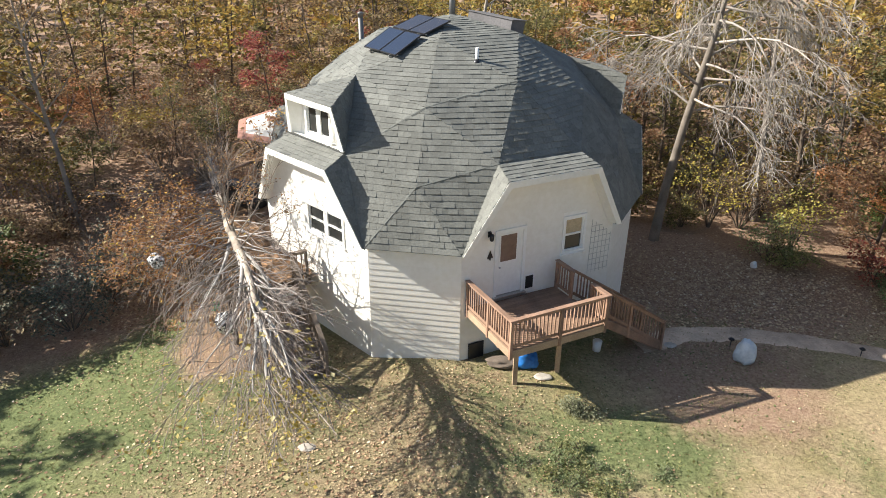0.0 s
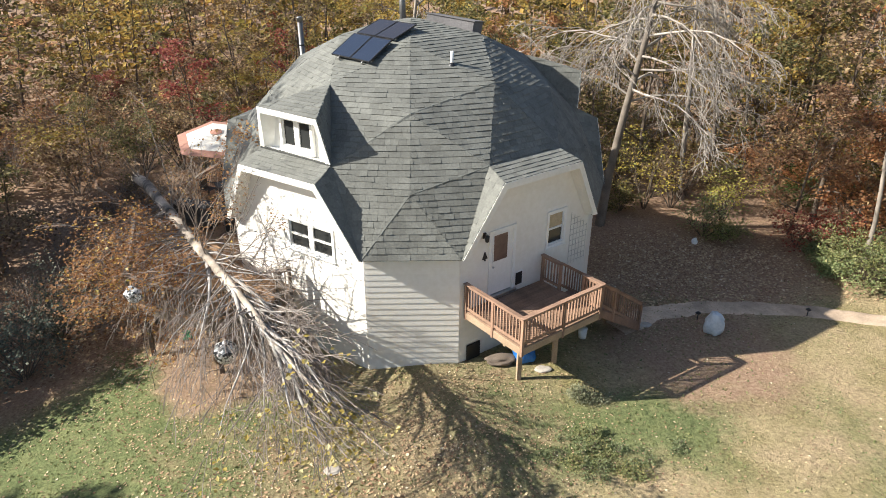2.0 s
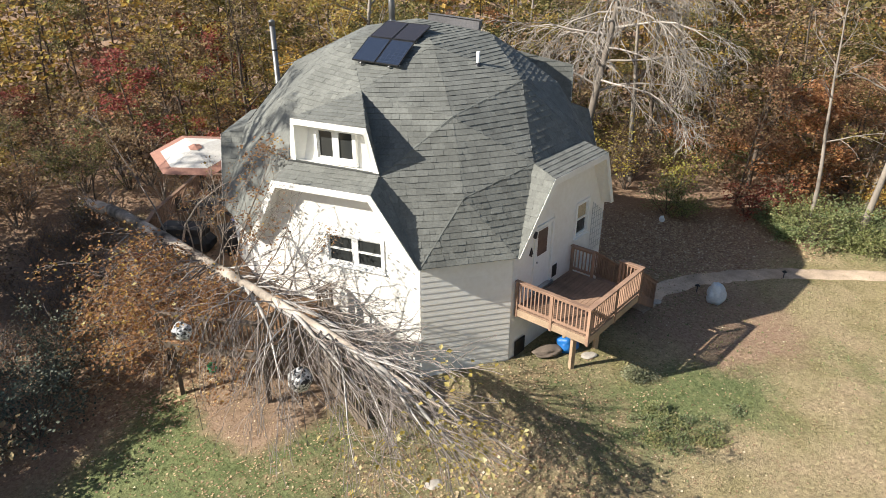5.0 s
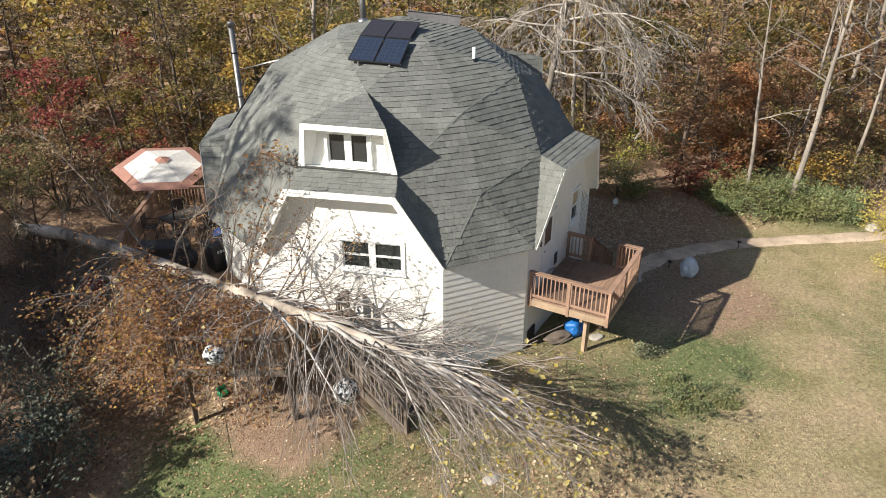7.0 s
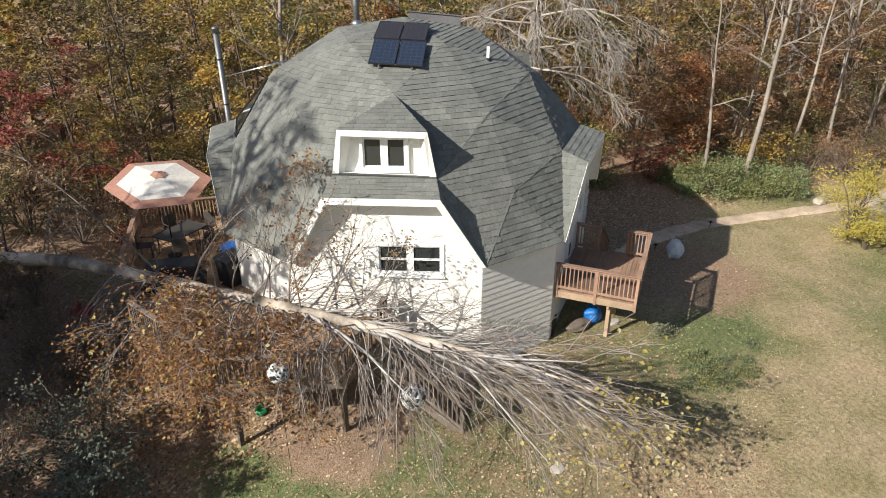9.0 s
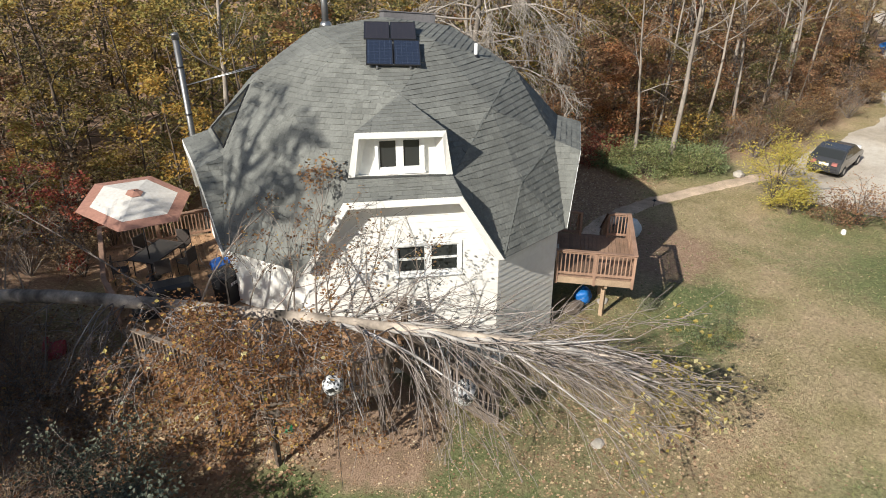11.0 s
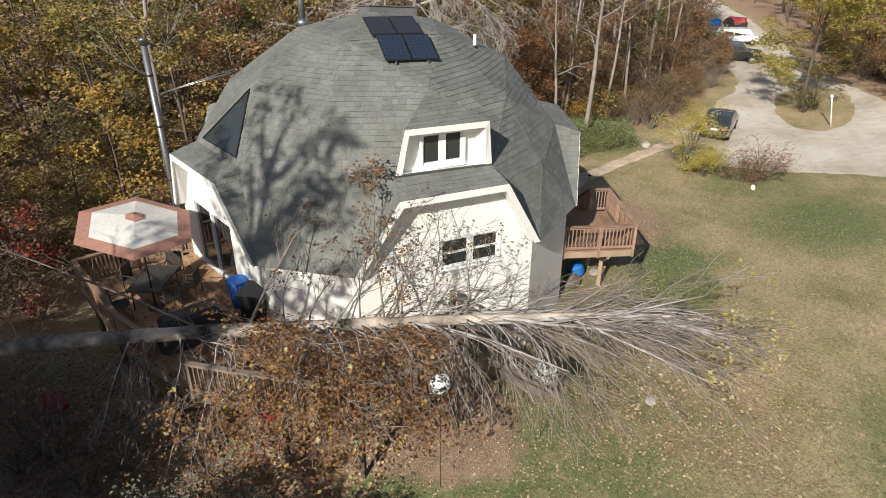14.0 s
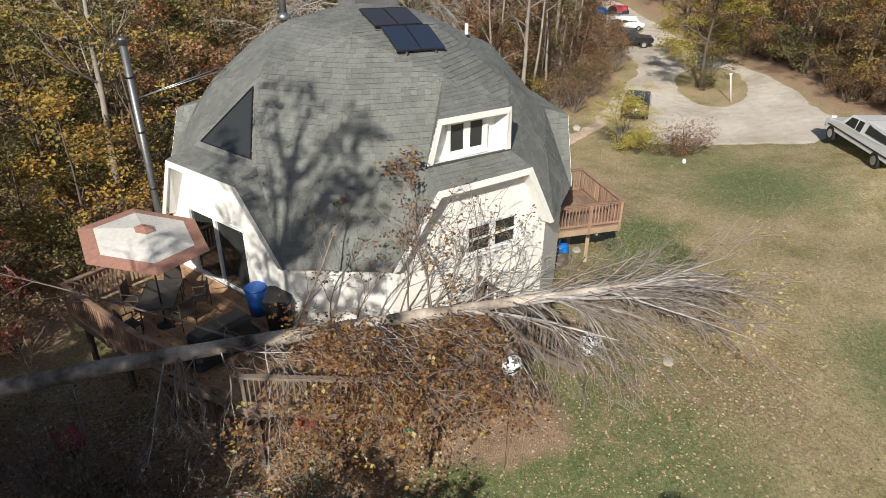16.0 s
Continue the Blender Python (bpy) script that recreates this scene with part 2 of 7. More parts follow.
house = thing("dome_house", (DOME.x, DOME.y, 0), "white geodesic dome house with grey shingled roof and dormers", "house")
BACK = Matrix.Translation(-Vector((DOME.x, DOME.y, 0)))


def hpart(name, bm, mat, parent=None, label=""):
    """A part of the house, given in world places."""
    if parent is None:
        bm.transform(BACK)
        parent = house
    else:
        bm.transform(BACK)
    return part(name, bm, mat, parent, label)


ROOF_TILES = []   # (corner list, normal) of every shingle tab
TAB, COURSE = 0.29, 0.19


def shingle(poly, lift=0.012, outward=None):
    """Covers a flat roof polygon with courses of tabs; each leans out at its lower edge."""
    n = (poly[1] - poly[0]).cross(poly[2] - poly[0]).normalized()
    if (n.z < 0 if outward is None else n.dot(outward) < 0):
        n = -n
        poly = list(reversed(poly))
    along = Vector((0, 0, 1)).cross(n)
    along = along.normalized() if along.length > 1e-3 else Vector((1, 0, 0))
    upward = n.cross(along)
    o = poly[0]
    us, vs = [(p - o).dot(along) for p in poly], [(p - o).dot(upward) for p in poly]
    cen = sum(poly, Vector()) / len(poly)
    sides = []
    for i, p in enumerate(poly):
        q = poly[(i + 1) % len(poly)]
        m = n.cross(q - p).normalized()
        if (cen - p).dot(m) < 0:
            m = -m
        sides.append((p, m))
    row, v = 0, math.floor(min(vs) / COURSE) * COURSE
    while v < max(vs):
        u = min(us) - random.random() * TAB
        while u < max(us):
            w = TAB * random.choice((0.6, 0.8, 1.0, 1.25))
            quad = [o + along * (u + 0.0015) + upward * v, o + along * (u + w - 0.0015) + upward * v,
                    o + along * (u + w - 0.0015) + upward * (v + COURSE * 1.06), o + along * (u + 0.0015) + upward * (v + COURSE * 1.06)]
            for s in sides:
                quad = clip(quad, *s)
                if len(quad) < 3:
                    break
            if len(quad) >= 3:
                rise = lift + random.choice((0.0, 0.004, 0.013))
                top = [q + n * (0.006 + rise * (1 - ((q - o).dot(upward) - v) / (COURSE * 1.06))) for q in quad]
                ROOF_TILES.append((top, quad, n))
            u += w
        v += COURSE
        row += 1


def near_az(a, b, tol=1.0):
    return abs((a - b + 180) % 360 - 180) < tol


bm_shell = bmesh.new()
RIDGES = {}
ROOF_FACES = []
for f in dome_faces():
    pa = [polar_az(v) for v in f]
    if any(abs(p - 79.19) < 0.3 and any(near_az(a, g) for g in GABLES) for p, a in pa):
        continue
    face = [at_dome(*q) for q in pa]
    opening = None
    for g in (SOUTH, EAST, WEST):
        if any(abs(p - 37.4) < 0.5 and near_az(a, g) for p, a in pa) and sum(abs(p - 59) < 0.5 for p, a in pa) == 2:
            opening = g
    if opening is not None:
        continue
    ROOF_FACES.append(face)
    for i in range(3):
        j = (i + 1) % 3
        key = tuple(sorted((round(pa[i][0]), round(pa[j][0]))))
        if key in ((37, 43), (43, 59), (59, 63), (63, 80)):
            RIDGES.setdefault(tuple(sorted((tuple(round(c, 3) for c in face[i]), tuple(round(c, 3) for c in face[j])))), []).append(face)
    shingle(face)
    slab(bm_shell, face if (face[1] - face[0]).cross(face[2] - face[0]).dot(face[0] - DOME) > 0 else list(reversed(face)), 0.18)

# wall bays: little roofs that run out to an eave, with side cheeks
for g in GABLES:
    ua, ub = at_dome(59.0, g - 13.6), at_dome(59.0, g + 13.6)
    fa, fb = around(g, EAVE_OUT, -EAVE_HALF, EAVE_Z), around(g, EAVE_OUT, EAVE_HALF, EAVE_Z)
    wa, wb = at_dome(80.1, g - 24.2), at_dome(80.1, g + 24.2)
    oa, ob_ = wa + (around(g, RAKE, 0, 0) - around(g, 0, 0, 0)), wb + (around(g, RAKE, 0, 0) - around(g, 0, 0, 0))
    side = around(g, 0, 1, 0) - around(g, 0, 0, 0)
    ia, ib = ua, ub
    if near_az(g, SOUTH) or near_az(g, EAST):
        ia, ib = around(g, 5.99, -1.45, 6.70), around(g, 5.97, 1.47, 6.64)
        for tri in ([ua, fa, ia], [ub, ib, fb]):
            shingle(tri, outward=Vector((0, 0, 1)))
            slab(bm_shell, tri if (tri[1] - tri[0]).cross(tri[2] - tri[0]).z > 0 else list(reversed(tri)), 0.03)
    for poly, outward in (([ia, fa, fb, ib], Vector((0, 0, 1))), ([ua, wa, oa, fa], -side), ([ub, fb, ob_, wb], side)):
        for tri in (poly[:3], [poly[0], poly[2], poly[3]]):
            n = (tri[1] - tri[0]).cross(tri[2] - tri[0])
            tri = list(reversed(tri)) if n.dot(outward) < 0 else tri
            shingle(tri, outward=outward)
            slab(bm_shell, tri, 0.03)
roof = hpart("roof", bm_shell, UNDERLAY, None, "grey three-tab asphalt shingle roof in triangular facets")

# walls: ten of them, five wide bays up to the eaves and five narrow
LAP = 0.2


def wall_poly(g, bay):
    if bay:
        return [around(g, WALL_OUT, -WALL_HALF, -0.5), around(g, WALL_OUT, WALL_HALF, -0.5), around(g, WALL_OUT, WALL_HALF, WALL_TOP - 0.1),
                around(g, WALL_OUT, EAVE_HALF - 0.14, EAVE_Z - 0.02), around(g, WALL_OUT, -EAVE_HALF + 0.14, EAVE_Z - 0.02), around(g, WALL_OUT, -WALL_HALF, WALL_TOP - 0.1)]
    return [around(g, SHORT_OUT, -SHORT_HALF, -0.5), around(g, SHORT_OUT, SHORT_HALF, -0.5), around(g, SHORT_OUT, SHORT_HALF, WALL_TOP + 0.02), around(g, SHORT_OUT, -SHORT_HALF, WALL_TOP + 0.02)]


HOLES = {}


def siding(wall, g, out, poly, holes):
    """Lap boards on a wall, cut round its openings (tangent and height ranges)."""
    z = 0.0
    n = around(g, 1, 0, 0) - around(g, 0, 0, 0)
    t = around(g, 0, 1, 0) - around(g, 0, 0, 0)
    base = around(g, out, 0, 0)
    top = max(p.z for p in poly)
    while z < top:
        z1 = min(z + LAP, top)
        mid = (z + z1) / 2
        strip = clip(clip(poly, Vector((0, 0, z)), Vector((0, 0, 1))), Vector((0, 0, z1)), Vector((0, 0, -1)))
        if len(strip) >= 3:
            ts = [(p - base).dot(t) for p in strip]
            lo_b = min(x for x, p in zip(ts, strip) if p.z < mid) if any(p.z < mid for p in strip) else min(ts)
            hi_b = max(x for x, p in zip(ts, strip) if p.z < mid) if any(p.z < mid for p in strip) else max(ts)
            lo_t = min([x for x, p in zip(ts, strip) if p.z >= mid] or [lo_b])
            hi_t = max([x for x, p in zip(ts, strip) if p.z >= mid] or [hi_b])
            runs = [(lo_b, hi_b, lo_t, hi_t)]
            for a, b, za, zb in holes:
                if za < z1 - 0.03 and zb > z + 0.03:
                    nxt = []
                    for l0, h0, l1, h1 in runs:
                        if a > l0 and a < h0:
                            nxt.append((l0, a, l1, a))
                        if b > l0 and b < h0:
                            nxt.append((b, h0, b, h1))
                        if b <= l0 or a >= h0:
                            nxt.append((l0, h0, l1, h1))
                    runs = nxt
            for l0, h0, l1, h1 in runs:
                if h0 - l0 < 0.03:
                    continue
                bm = bmesh.new()
                pts = [(l0, 0.022, z), (h0, 0.022, z), (h1, 0.008, z1 + 0.01), (l1, 0.008, z1 + 0.01)]
                front = [bm.verts.new(base + t * a + n * d + Vector((0, 0, c - base.z))) for a, d, c in pts]
                back = [bm.verts.new(base + t * a + n * 0.001 + Vector((0, 0, c - base.z))) for a, d, c in pts]
                bm.faces.new(front)
                for i in range(4):
                    bm.faces.new((front[i], back[i], back[(i + 1) % 4], front[(i + 1) % 4]))
                hpart("plank", bm, SIDING, wall)
        z += LAP


def wall_box(bm, g, t0, t1, z0, z1, out0, out1):
    """A block on a wall: tangent, height and outward ranges."""
    b = bmesh.new()
    box(b, (out0, t0, z0), (out1, t1, z1))
    a = radians(g)
    m = Matrix.Translation((DOME.x, DOME.y, 0)) @ Matrix.Rotation(a, 4, "Z")
    b.transform(m)
    tmp = bpy.data.meshes.new("t")
    b.to_mesh(tmp)
    b.free()
    bm.from_mesh(tmp)
    bpy.data.meshes.remove(tmp)


def window(g, out, t0, t1, z0, z1, sashes=2, label="white vinyl window with dark glass", upright=True):
    """A window let into the wall: casing, sill, panes with sash bars."""
    bm = bmesh.new()
    c = 0.09
    for a, b, c0, c1 in ((t0 - c, t0, z0 - c, z1 + c), (t1, t1 + c, z0 - c, z1 + c), (t0, t1, z1, z1 + c), (t0, t1, z0 - c, z0)):
        wall_box(bm, g, a, b, c0, c1, out - 0.10, out + 0.05)
    w = hpart("window", bm, WHITE, None, label)
    bm = bmesh.new()
    wall_box(bm, g, t0 - c - 0.03, t1 + c + 0.03, z0 - c - 0.04, z0 - c, out - 0.02, out + 0.09)
    hpart("sill", bm, WHITE, w)
    step = (t1 - t0) / sashes
    for k in range(sashes):
        a, b = t0 + k * step, t0 + (k + 1) * step
        bm = bmesh.new()
        s = 0.045
        edge = 0.06 if sashes > 1 else 0.0
        a2, b2 = a + (edge if k else 0), b - (edge if k < sashes - 1 else 0)
        for x0, x1, y0, y1 in ((a, a2 + s, z0, z1), (b2 - s, b, z0, z1), (a2 + s, b2 - s, z1 - s, z1), (a2 + s, b2 - s, z0, z0 + s)):
            wall_box(bm, g, x0, x1, y0, y1, out - 0.07, out + 0.01)
        if upright:
            wall_box(bm, g, a2 + s, b2 - s, (z0 + z1) / 2 - 0.03, (z0 + z1) / 2 + 0.03, out - 0.06, out + 0.005)
        hpart("sash", bm, WHITE, w)
        bm = bmesh.new()
        wall_box(bm, g, a2 + s, b2 - s, z0 + s, z1 - s, out - 0.05, out - 0.035)
        hpart("pane", bm, GLASS, w, "dark reflecting glass pane")
    return w

HOLES = {SOUTH: [(-0.30, 1.70, 3.68, 4.76)], DOOR_BAY: [(-1.69, -0.58, 2.3, 4.65), (0.79, 1.69, 3.36, 4.66)], WEST: [(-1.88, 0.97, 2.2, 4.64)]}
for k, g in enumerate(GABLES + [x + 36 for x in GABLES]):
    bay = k < 5
    g = (g + 180) % 360 - 180
    out = WALL_OUT if bay else SHORT_OUT
    poly = wall_poly(g, bay)
    holes = [h for w, hs in HOLES.items() if near_az(w, g) for h in hs]
    ts = sorted({-WALL_HALF if bay else -SHORT_HALF, WALL_HALF if bay else SHORT_HALF} | {x for h in holes for x in h[:2]})
    n = around(g, 1, 0, 0) - around(g, 0, 0, 0)
    t = around(g, 0, 1, 0) - around(g, 0, 0, 0)
    bm = bmesh.new()
    for a, b in zip(ts, ts[1:]):
        col = clip(clip(poly, around(g, out, a, 0), t), around(g, out, b, 0), -t)
        spans = [(h[2], h[3]) for h in holes if h[0] <= a + 1e-4 and h[1] >= b - 1e-4]
        z = -0.6
        for z0, z1 in spans + [(99, 99)]:
            piece = clip(clip(col, Vector((0, 0, z)), Vector((0, 0, 1))), Vector((0, 0, z0)), Vector((0, 0, -1)))
            if len(piece) >= 3:
                slab(bm, piece, 0.14, n)
            z = z1
    wall = hpart("wall", bm, TRIM, None, "white painted wall clad in lap boards")
    siding(wall, g, out, poly, holes)

# eave boards and soffits of the bays
for g in GABLES:
    fa, fb = around(g, EAVE_OUT, -EAVE_HALF, EAVE_Z), around(g, EAVE_OUT, EAVE_HALF, EAVE_Z)
    step = around(g, RAKE, 0, 0) - around(g, 0, 0, 0)
    oa, oc = at_dome(80.1, g - 24.2) + step, at_dome(80.1, g + 24.2) + step
    n = around(g, 1, 0, 0) - around(g, 0, 0, 0)
    down = Vector((0, 0, 0.2))
    t = around(g, 0, 1, 0) - around(g, 0, 0, 0)
    bm = bmesh.new()
    slab(bm, [fa + n * 0.02, fa + n * 0.02 - down + t * 0.1, fb + n * 0.02 - down - t * 0.1, fb + n * 0.02], 0.04, n)
    slab(bm, [fa + n * 0.02, oa + n * 0.02, oa + n * 0.02 + t * 0.2, fa + n * 0.02 - down + t * 0.1], 0.04, n)
    slab(bm, [fb + n * 0.02, fb + n * 0.02 - down - t * 0.1, oc + n * 0.02 - t * 0.2, oc + n * 0.02], 0.04, n)
    hpart("fascia", bm, TRIM, None, "white painted fascia board")
    bm = bmesh.new()
    wa, wb = around(g, WALL_OUT, -EAVE_HALF, EAVE_Z + 0.02), around(g, WALL_OUT, EAVE_HALF, EAVE_Z + 0.02)
    ka, kb = around(g, WALL_OUT, -WALL_HALF + 0.1, WALL_TOP), around(g, WALL_OUT, WALL_HALF - 0.1, WALL_TOP)
    dz = Vector((0, 0, 0.12))
    for quad in ([fa - dz, fb - dz, wb - dz, wa - dz], [fa - dz + t * 0.12, wa - dz + t * 0.12, ka + t * 0.12, oa + t * 0.12], [fb - dz - t * 0.12, oc - t * 0.12, kb - t * 0.12, wb - dz - t * 0.12]):
        vs = [bm.verts.new(p) for p in quad]
        bm.faces.new(vs)
    hpart("soffit", bm, TRIM)

window(SOUTH, WALL_OUT, -0.21, 1.61, 3.77, 4.67, 2, "white double-hung twin window with dark glass")
side_window = window(DOOR_BAY, WALL_OUT, 0.88, 1.60, 3.45, 4.57, 1, "white double-hung window with a tan blind behind the glass")
bm = bmesh.new()
wall_box(bm, DOOR_BAY, 0.93, 1.55, 4.04, 4.52, WALL_OUT - 0.034, WALL_OUT - 0.030)
hpart("blind", bm, BLIND, side_window, "tan roller blind")


# entrance door
def door_box(g, t0, t1, z0, z1, a, b):
    bm = bmesh.new()
    wall_box(bm, g, t0, t1, z0, z1, a, b)
    return bm


DOOR_GLASS = simple("door_glass", (0.16, 0.11, 0.09), 0.12, grain=2, vary=0.4, relief=0.0)
bm = bmesh.new()
for a in ((-1.69, -1.59, 2.4, 4.65), (-0.68, -0.58, 2.4, 4.65), (-1.59, -0.68, 4.55, 4.65)):
    wall_box(bm, DOOR_BAY, *a, WALL_OUT - 0.12, WALL_OUT + 0.05)
door = hpart("door", bm, WHITE, None, "white half-glazed entrance door")
leaf = hpart("leaf", door_box(DOOR_BAY, -1.59, -0.68, 2.42, 4.55, WALL_OUT - 0.06, WALL_OUT - 0.01), WHITE, door)
hpart("pane", door_box(DOOR_BAY, -1.47, -0.90, 3.57, 4.45, WALL_OUT - 0.015, WALL_OUT + 0.004), DOOR_GLASS, door, "brownish glass light in the door")
bm = bmesh.new()
for a in ((-1.51, -1.47, 3.53, 4.49), (-0.90, -0.86, 3.53, 4.49), (-1.47, -0.90, 4.45, 4.49), (-1.47, -0.90, 3.53, 3.57)):
    wall_box(bm, DOOR_BAY, *a, WALL_OUT - 0.012, WALL_OUT + 0.012)
hpart("glazing_bead", bm, WHITE, door)
hpart("threshold", door_box(DOOR_BAY, -1.7, -0.54, 2.3, 2.4, WALL_OUT - 0.05, WALL_OUT + 0.14), METAL, door)
bm = bmesh.new()
bmesh.ops.create_icosphere(bm, subdivisions=2, radius=0.035, matrix=Matrix.Translation(around(DOOR_BAY, WALL_OUT + 0.05, -1.50, 3.4)))
hpart("door_knob", bm, METAL, door)
# pet flap beside the door
flap = hpart("pet_flap", door_box(DOOR_BAY, -0.55, -0.19, 2.40, 2.92, WALL_OUT + 0.0, WALL_OUT + 0.035), WHITE, None, "white framed pet door with a dark flap")
hpart("flap", door_box(DOOR_BAY, -0.51, -0.23, 2.44, 2.88, WALL_OUT + 0.036, WALL_OUT + 0.045), BLACK, flap)

# sliding glass door on the west bay
bm = bmesh.new()
for a in ((-1.88, -1.80, 2.3, 4.64), (0.89, 0.97, 2.3, 4.64), (-1.80, 0.89, 4.56, 4.64), (-0.57, -0.45, 2.3, 4.56), (-1.80, 0.89, 2.3, 2.38)):
    wall_box(bm, WEST, *a, WALL_OUT - 0.12, WALL_OUT + 0.03)
slider = hpart("sliding_door", bm, WHITE, None, "white framed sliding glass door with dark panes")
for a in ((-1.80, -0.57, 2.38, 4.56), (-0.45, 0.89, 2.38, 4.56)):
    hpart("pane", door_box(WEST, *a, WALL_OUT - 0.06, WALL_OUT - 0.045), GLASS, slider)


# dormers: a peaked little roof that runs out from the dome's vertex, with a recessed front
def dormer(g, with_window):
    peak = at_dome(37.4, g)
    ua, ub = at_dome(59.0, g - 13.6), at_dome(59.0, g + 13.6)
    R0 = 6.2
    ta, tb = around(g, R0, -1.2, 8.07), around(g, R0, 1.25, 8.03)
    ba, bb = around(g, R0 - 0.18, -1.45, 6.76), around(g, R0 - 0.21, 1.47, 6.69)
    n = around(g, 1, 0, 0) - around(g, 0, 0, 0)
    t = around(g, 0, 1, 0) - around(g, 0, 0, 0)
    sheets = []
    for poly, outward in (([peak, ta, tb], Vector((0, 0, 1))), ([peak, ua, ba, ta], -t), ([peak, tb, bb, ub], t), ([ua, ub, bb, ba], Vector((0, 0, 1)))):
        bm = bmesh.new()
        for tri in (poly[:3], [poly[0], poly[2], poly[3]]) if len(poly) == 4 else (poly,):
            nn = (tri[1] - tri[0]).cross(tri[2] - tri[0])
            tri = list(reversed(tri)) if nn.dot(outward) < 0 else tri
            shingle(tri, outward=outward)
            slab(bm, tri, 0.03)
        sheets.append(bm)
    up = Vector((0, 0, 1))
    bm = bmesh.new()
    o = n * 0.02
    w = 0.17
    slab(bm, [ta + o, ta + o - up * w + t * 0.1, tb + o - up * w - t * 0.1, tb + o], 0.05, n)
    slab(bm, [ta + o, ba + o, ba + o + t * w * 1.1, ta + o - up * w + t * 0.1], 0.05, n)
    slab(bm, [tb + o, tb + o - up * w - t * 0.1, bb + o - t * w * 1.1, bb + o], 0.05, n)
    d = hpart("dormer", bm, TRIM, None, "shingled dormer with white boards round a recessed front")
    for sheet_bm in sheets:
        hpart("roof_sheet", sheet_bm, UNDERLAY, d)
    bm = bmesh.new()
    back = 0.44
    ka, kb = around(g, R0 - back, -0.84, 7.96), around(g, R0 - back, 0.92, 7.93)
    kd, kc = around(g, R0 - back, -1.16, 6.70), around(g, R0 - back, 1.2, 6.66)
    slab(bm, [kd, kc, kb, ka], 0.06, n)
    for quad in ([ta - up * 0.1 + t * 0.1, ka, kd, ba + t * 0.14], [tb - up * 0.1 - t * 0.1, bb - t * 0.14, kc, kb], [ta - up * 0.1, tb - up * 0.1, kb, ka], [ba + t * 0.05 + up * 0.02, kd + up * 0.02, kc + up * 0.02, bb - t * 0.05 + up * 0.02]):
        bm.faces.new([bm.verts.new(p) for p in quad])
    hpart("dormer_recess", bm, TRIM, d)
    if with_window:
        window(g, R0 - back + 0.065, -0.59, 0.60, 6.88, 7.74, 2, "white sliding dormer window with dark glass", upright=False)


dormer(SOUTH, True)
dormer(EAST, False)

# fixed triangular skylight in place of the west dormer
pk, ua, ub = at_dome(37.4, WEST), at_dome(59.0, WEST - 13.6), at_dome(59.0, WEST + 13.6)
cen = (pk + ua + ub) / 3
bm = bmesh.new()
slab(bm, [cen + (p - cen) * 0.79 + (cen - DOME).normalized() * 0.03 for p in (pk, ua, ub)], 0.05)
skylight = hpart("skylight", bm, GLASS, None, "triangular fixed skylight with dark glass")
bm = bmesh.new()
up = (cen - DOME).normalized()
tri = [pk, ua, ub]
for i in range(3):
    p, q = tri[i], tri[(i + 1) % 3]
    ip, iq = cen + (p - cen) * 0.76, cen + (q - cen) * 0.76
    op, oq = cen + (p - cen) * 0.80, cen + (q - cen) * 0.80
    slab(bm, [op + up * 0.06, oq + up * 0.06, iq + up * 0.06, ip + up * 0.06], 0.08, up)
hpart("frame", bm, DARK_METAL, skylight)
for i in range(3):
    p, q = tri[i], tri[(i + 1) % 3]
    shingle([p, q, cen + (q - cen) * 0.8])
    shingle([p, cen + (q - cen) * 0.8, cen + (p - cen) * 0.8])

# shingle tabs over the whole roof
FRONT = (at_dome(63.4, DOOR_BAY - 36) + around(DOOR_BAY - 36, 7.0, 0, 4.165)) / 2
ROOF_TILES.sort(key=lambda q: (sum(q[0], Vector()) / len(q[0]) - FRONT).length)


verts, faces = [], []
for (p, q), owners in RIDGES.items():
    p, q = Vector(p), Vector(q)
    d = q - p
    out = ((p + q) / 2 - DOME).normalized()
    turn = (math.degrees(math.atan2(out.y, out.x)) + 99.4 + 180) % 360 - 180
    high = math.degrees(math.acos(out.z))
    if abs(turn) > 30 or (turn > 0) != (high < 42 or 60 < high < 66):
        continue
    side = out.cross(d).normalized()
    count = max(2, round(d.length / 0.24))
    for k in range(count):
        a, c = p + d * (k / count), p + d * ((k + 1.12) / count)
        s = len(verts)
        rise = 0.026 + random.random() * 0.008
        w = 0.045 + random.random() * 0.012
        ring = []
        for e, h in ((a, rise), (c, rise * 0.55)):
            ring += [e - side * w + out * (h - 0.016), e + out * h, e + side * w + out * (h - 0.016), e - side * w - out * 0.01, e + side * w - out * 0.01]
        verts += [r - Vector((DOME.x, DOME.y, 0)) for r in ring]
        faces += [tuple(s + i for i in f) for f in ((0, 1, 6, 5), (1, 2, 7, 6), (0, 5, 8, 3), (2, 4, 9, 7), (0, 3, 4, 2, 1))]
me = bpy.data.meshes.new("ridge_cap_run")
me.from_pydata(verts, [], faces)
tagged(link("ridge_cap_run", me, roof, CAP), kind="stuff")
verts, faces = [], []
for top, low, n in ROOF_TILES[300:]:
    k, s = len(top), len(verts)
    verts += [p - Vector((DOME.x, DOME.y, 0)) for p in top] + [p - Vector((DOME.x, DOME.y, 0)) for p in low]
    faces.append(tuple(range(s, s + k)))
    faces += [(s + i, s + k + i, s + k + (i + 1) % k, s + (i + 1) % k) for i in range(k)]
me = bpy.data.meshes.new("shingles")
me.from_pydata(verts, [], faces)
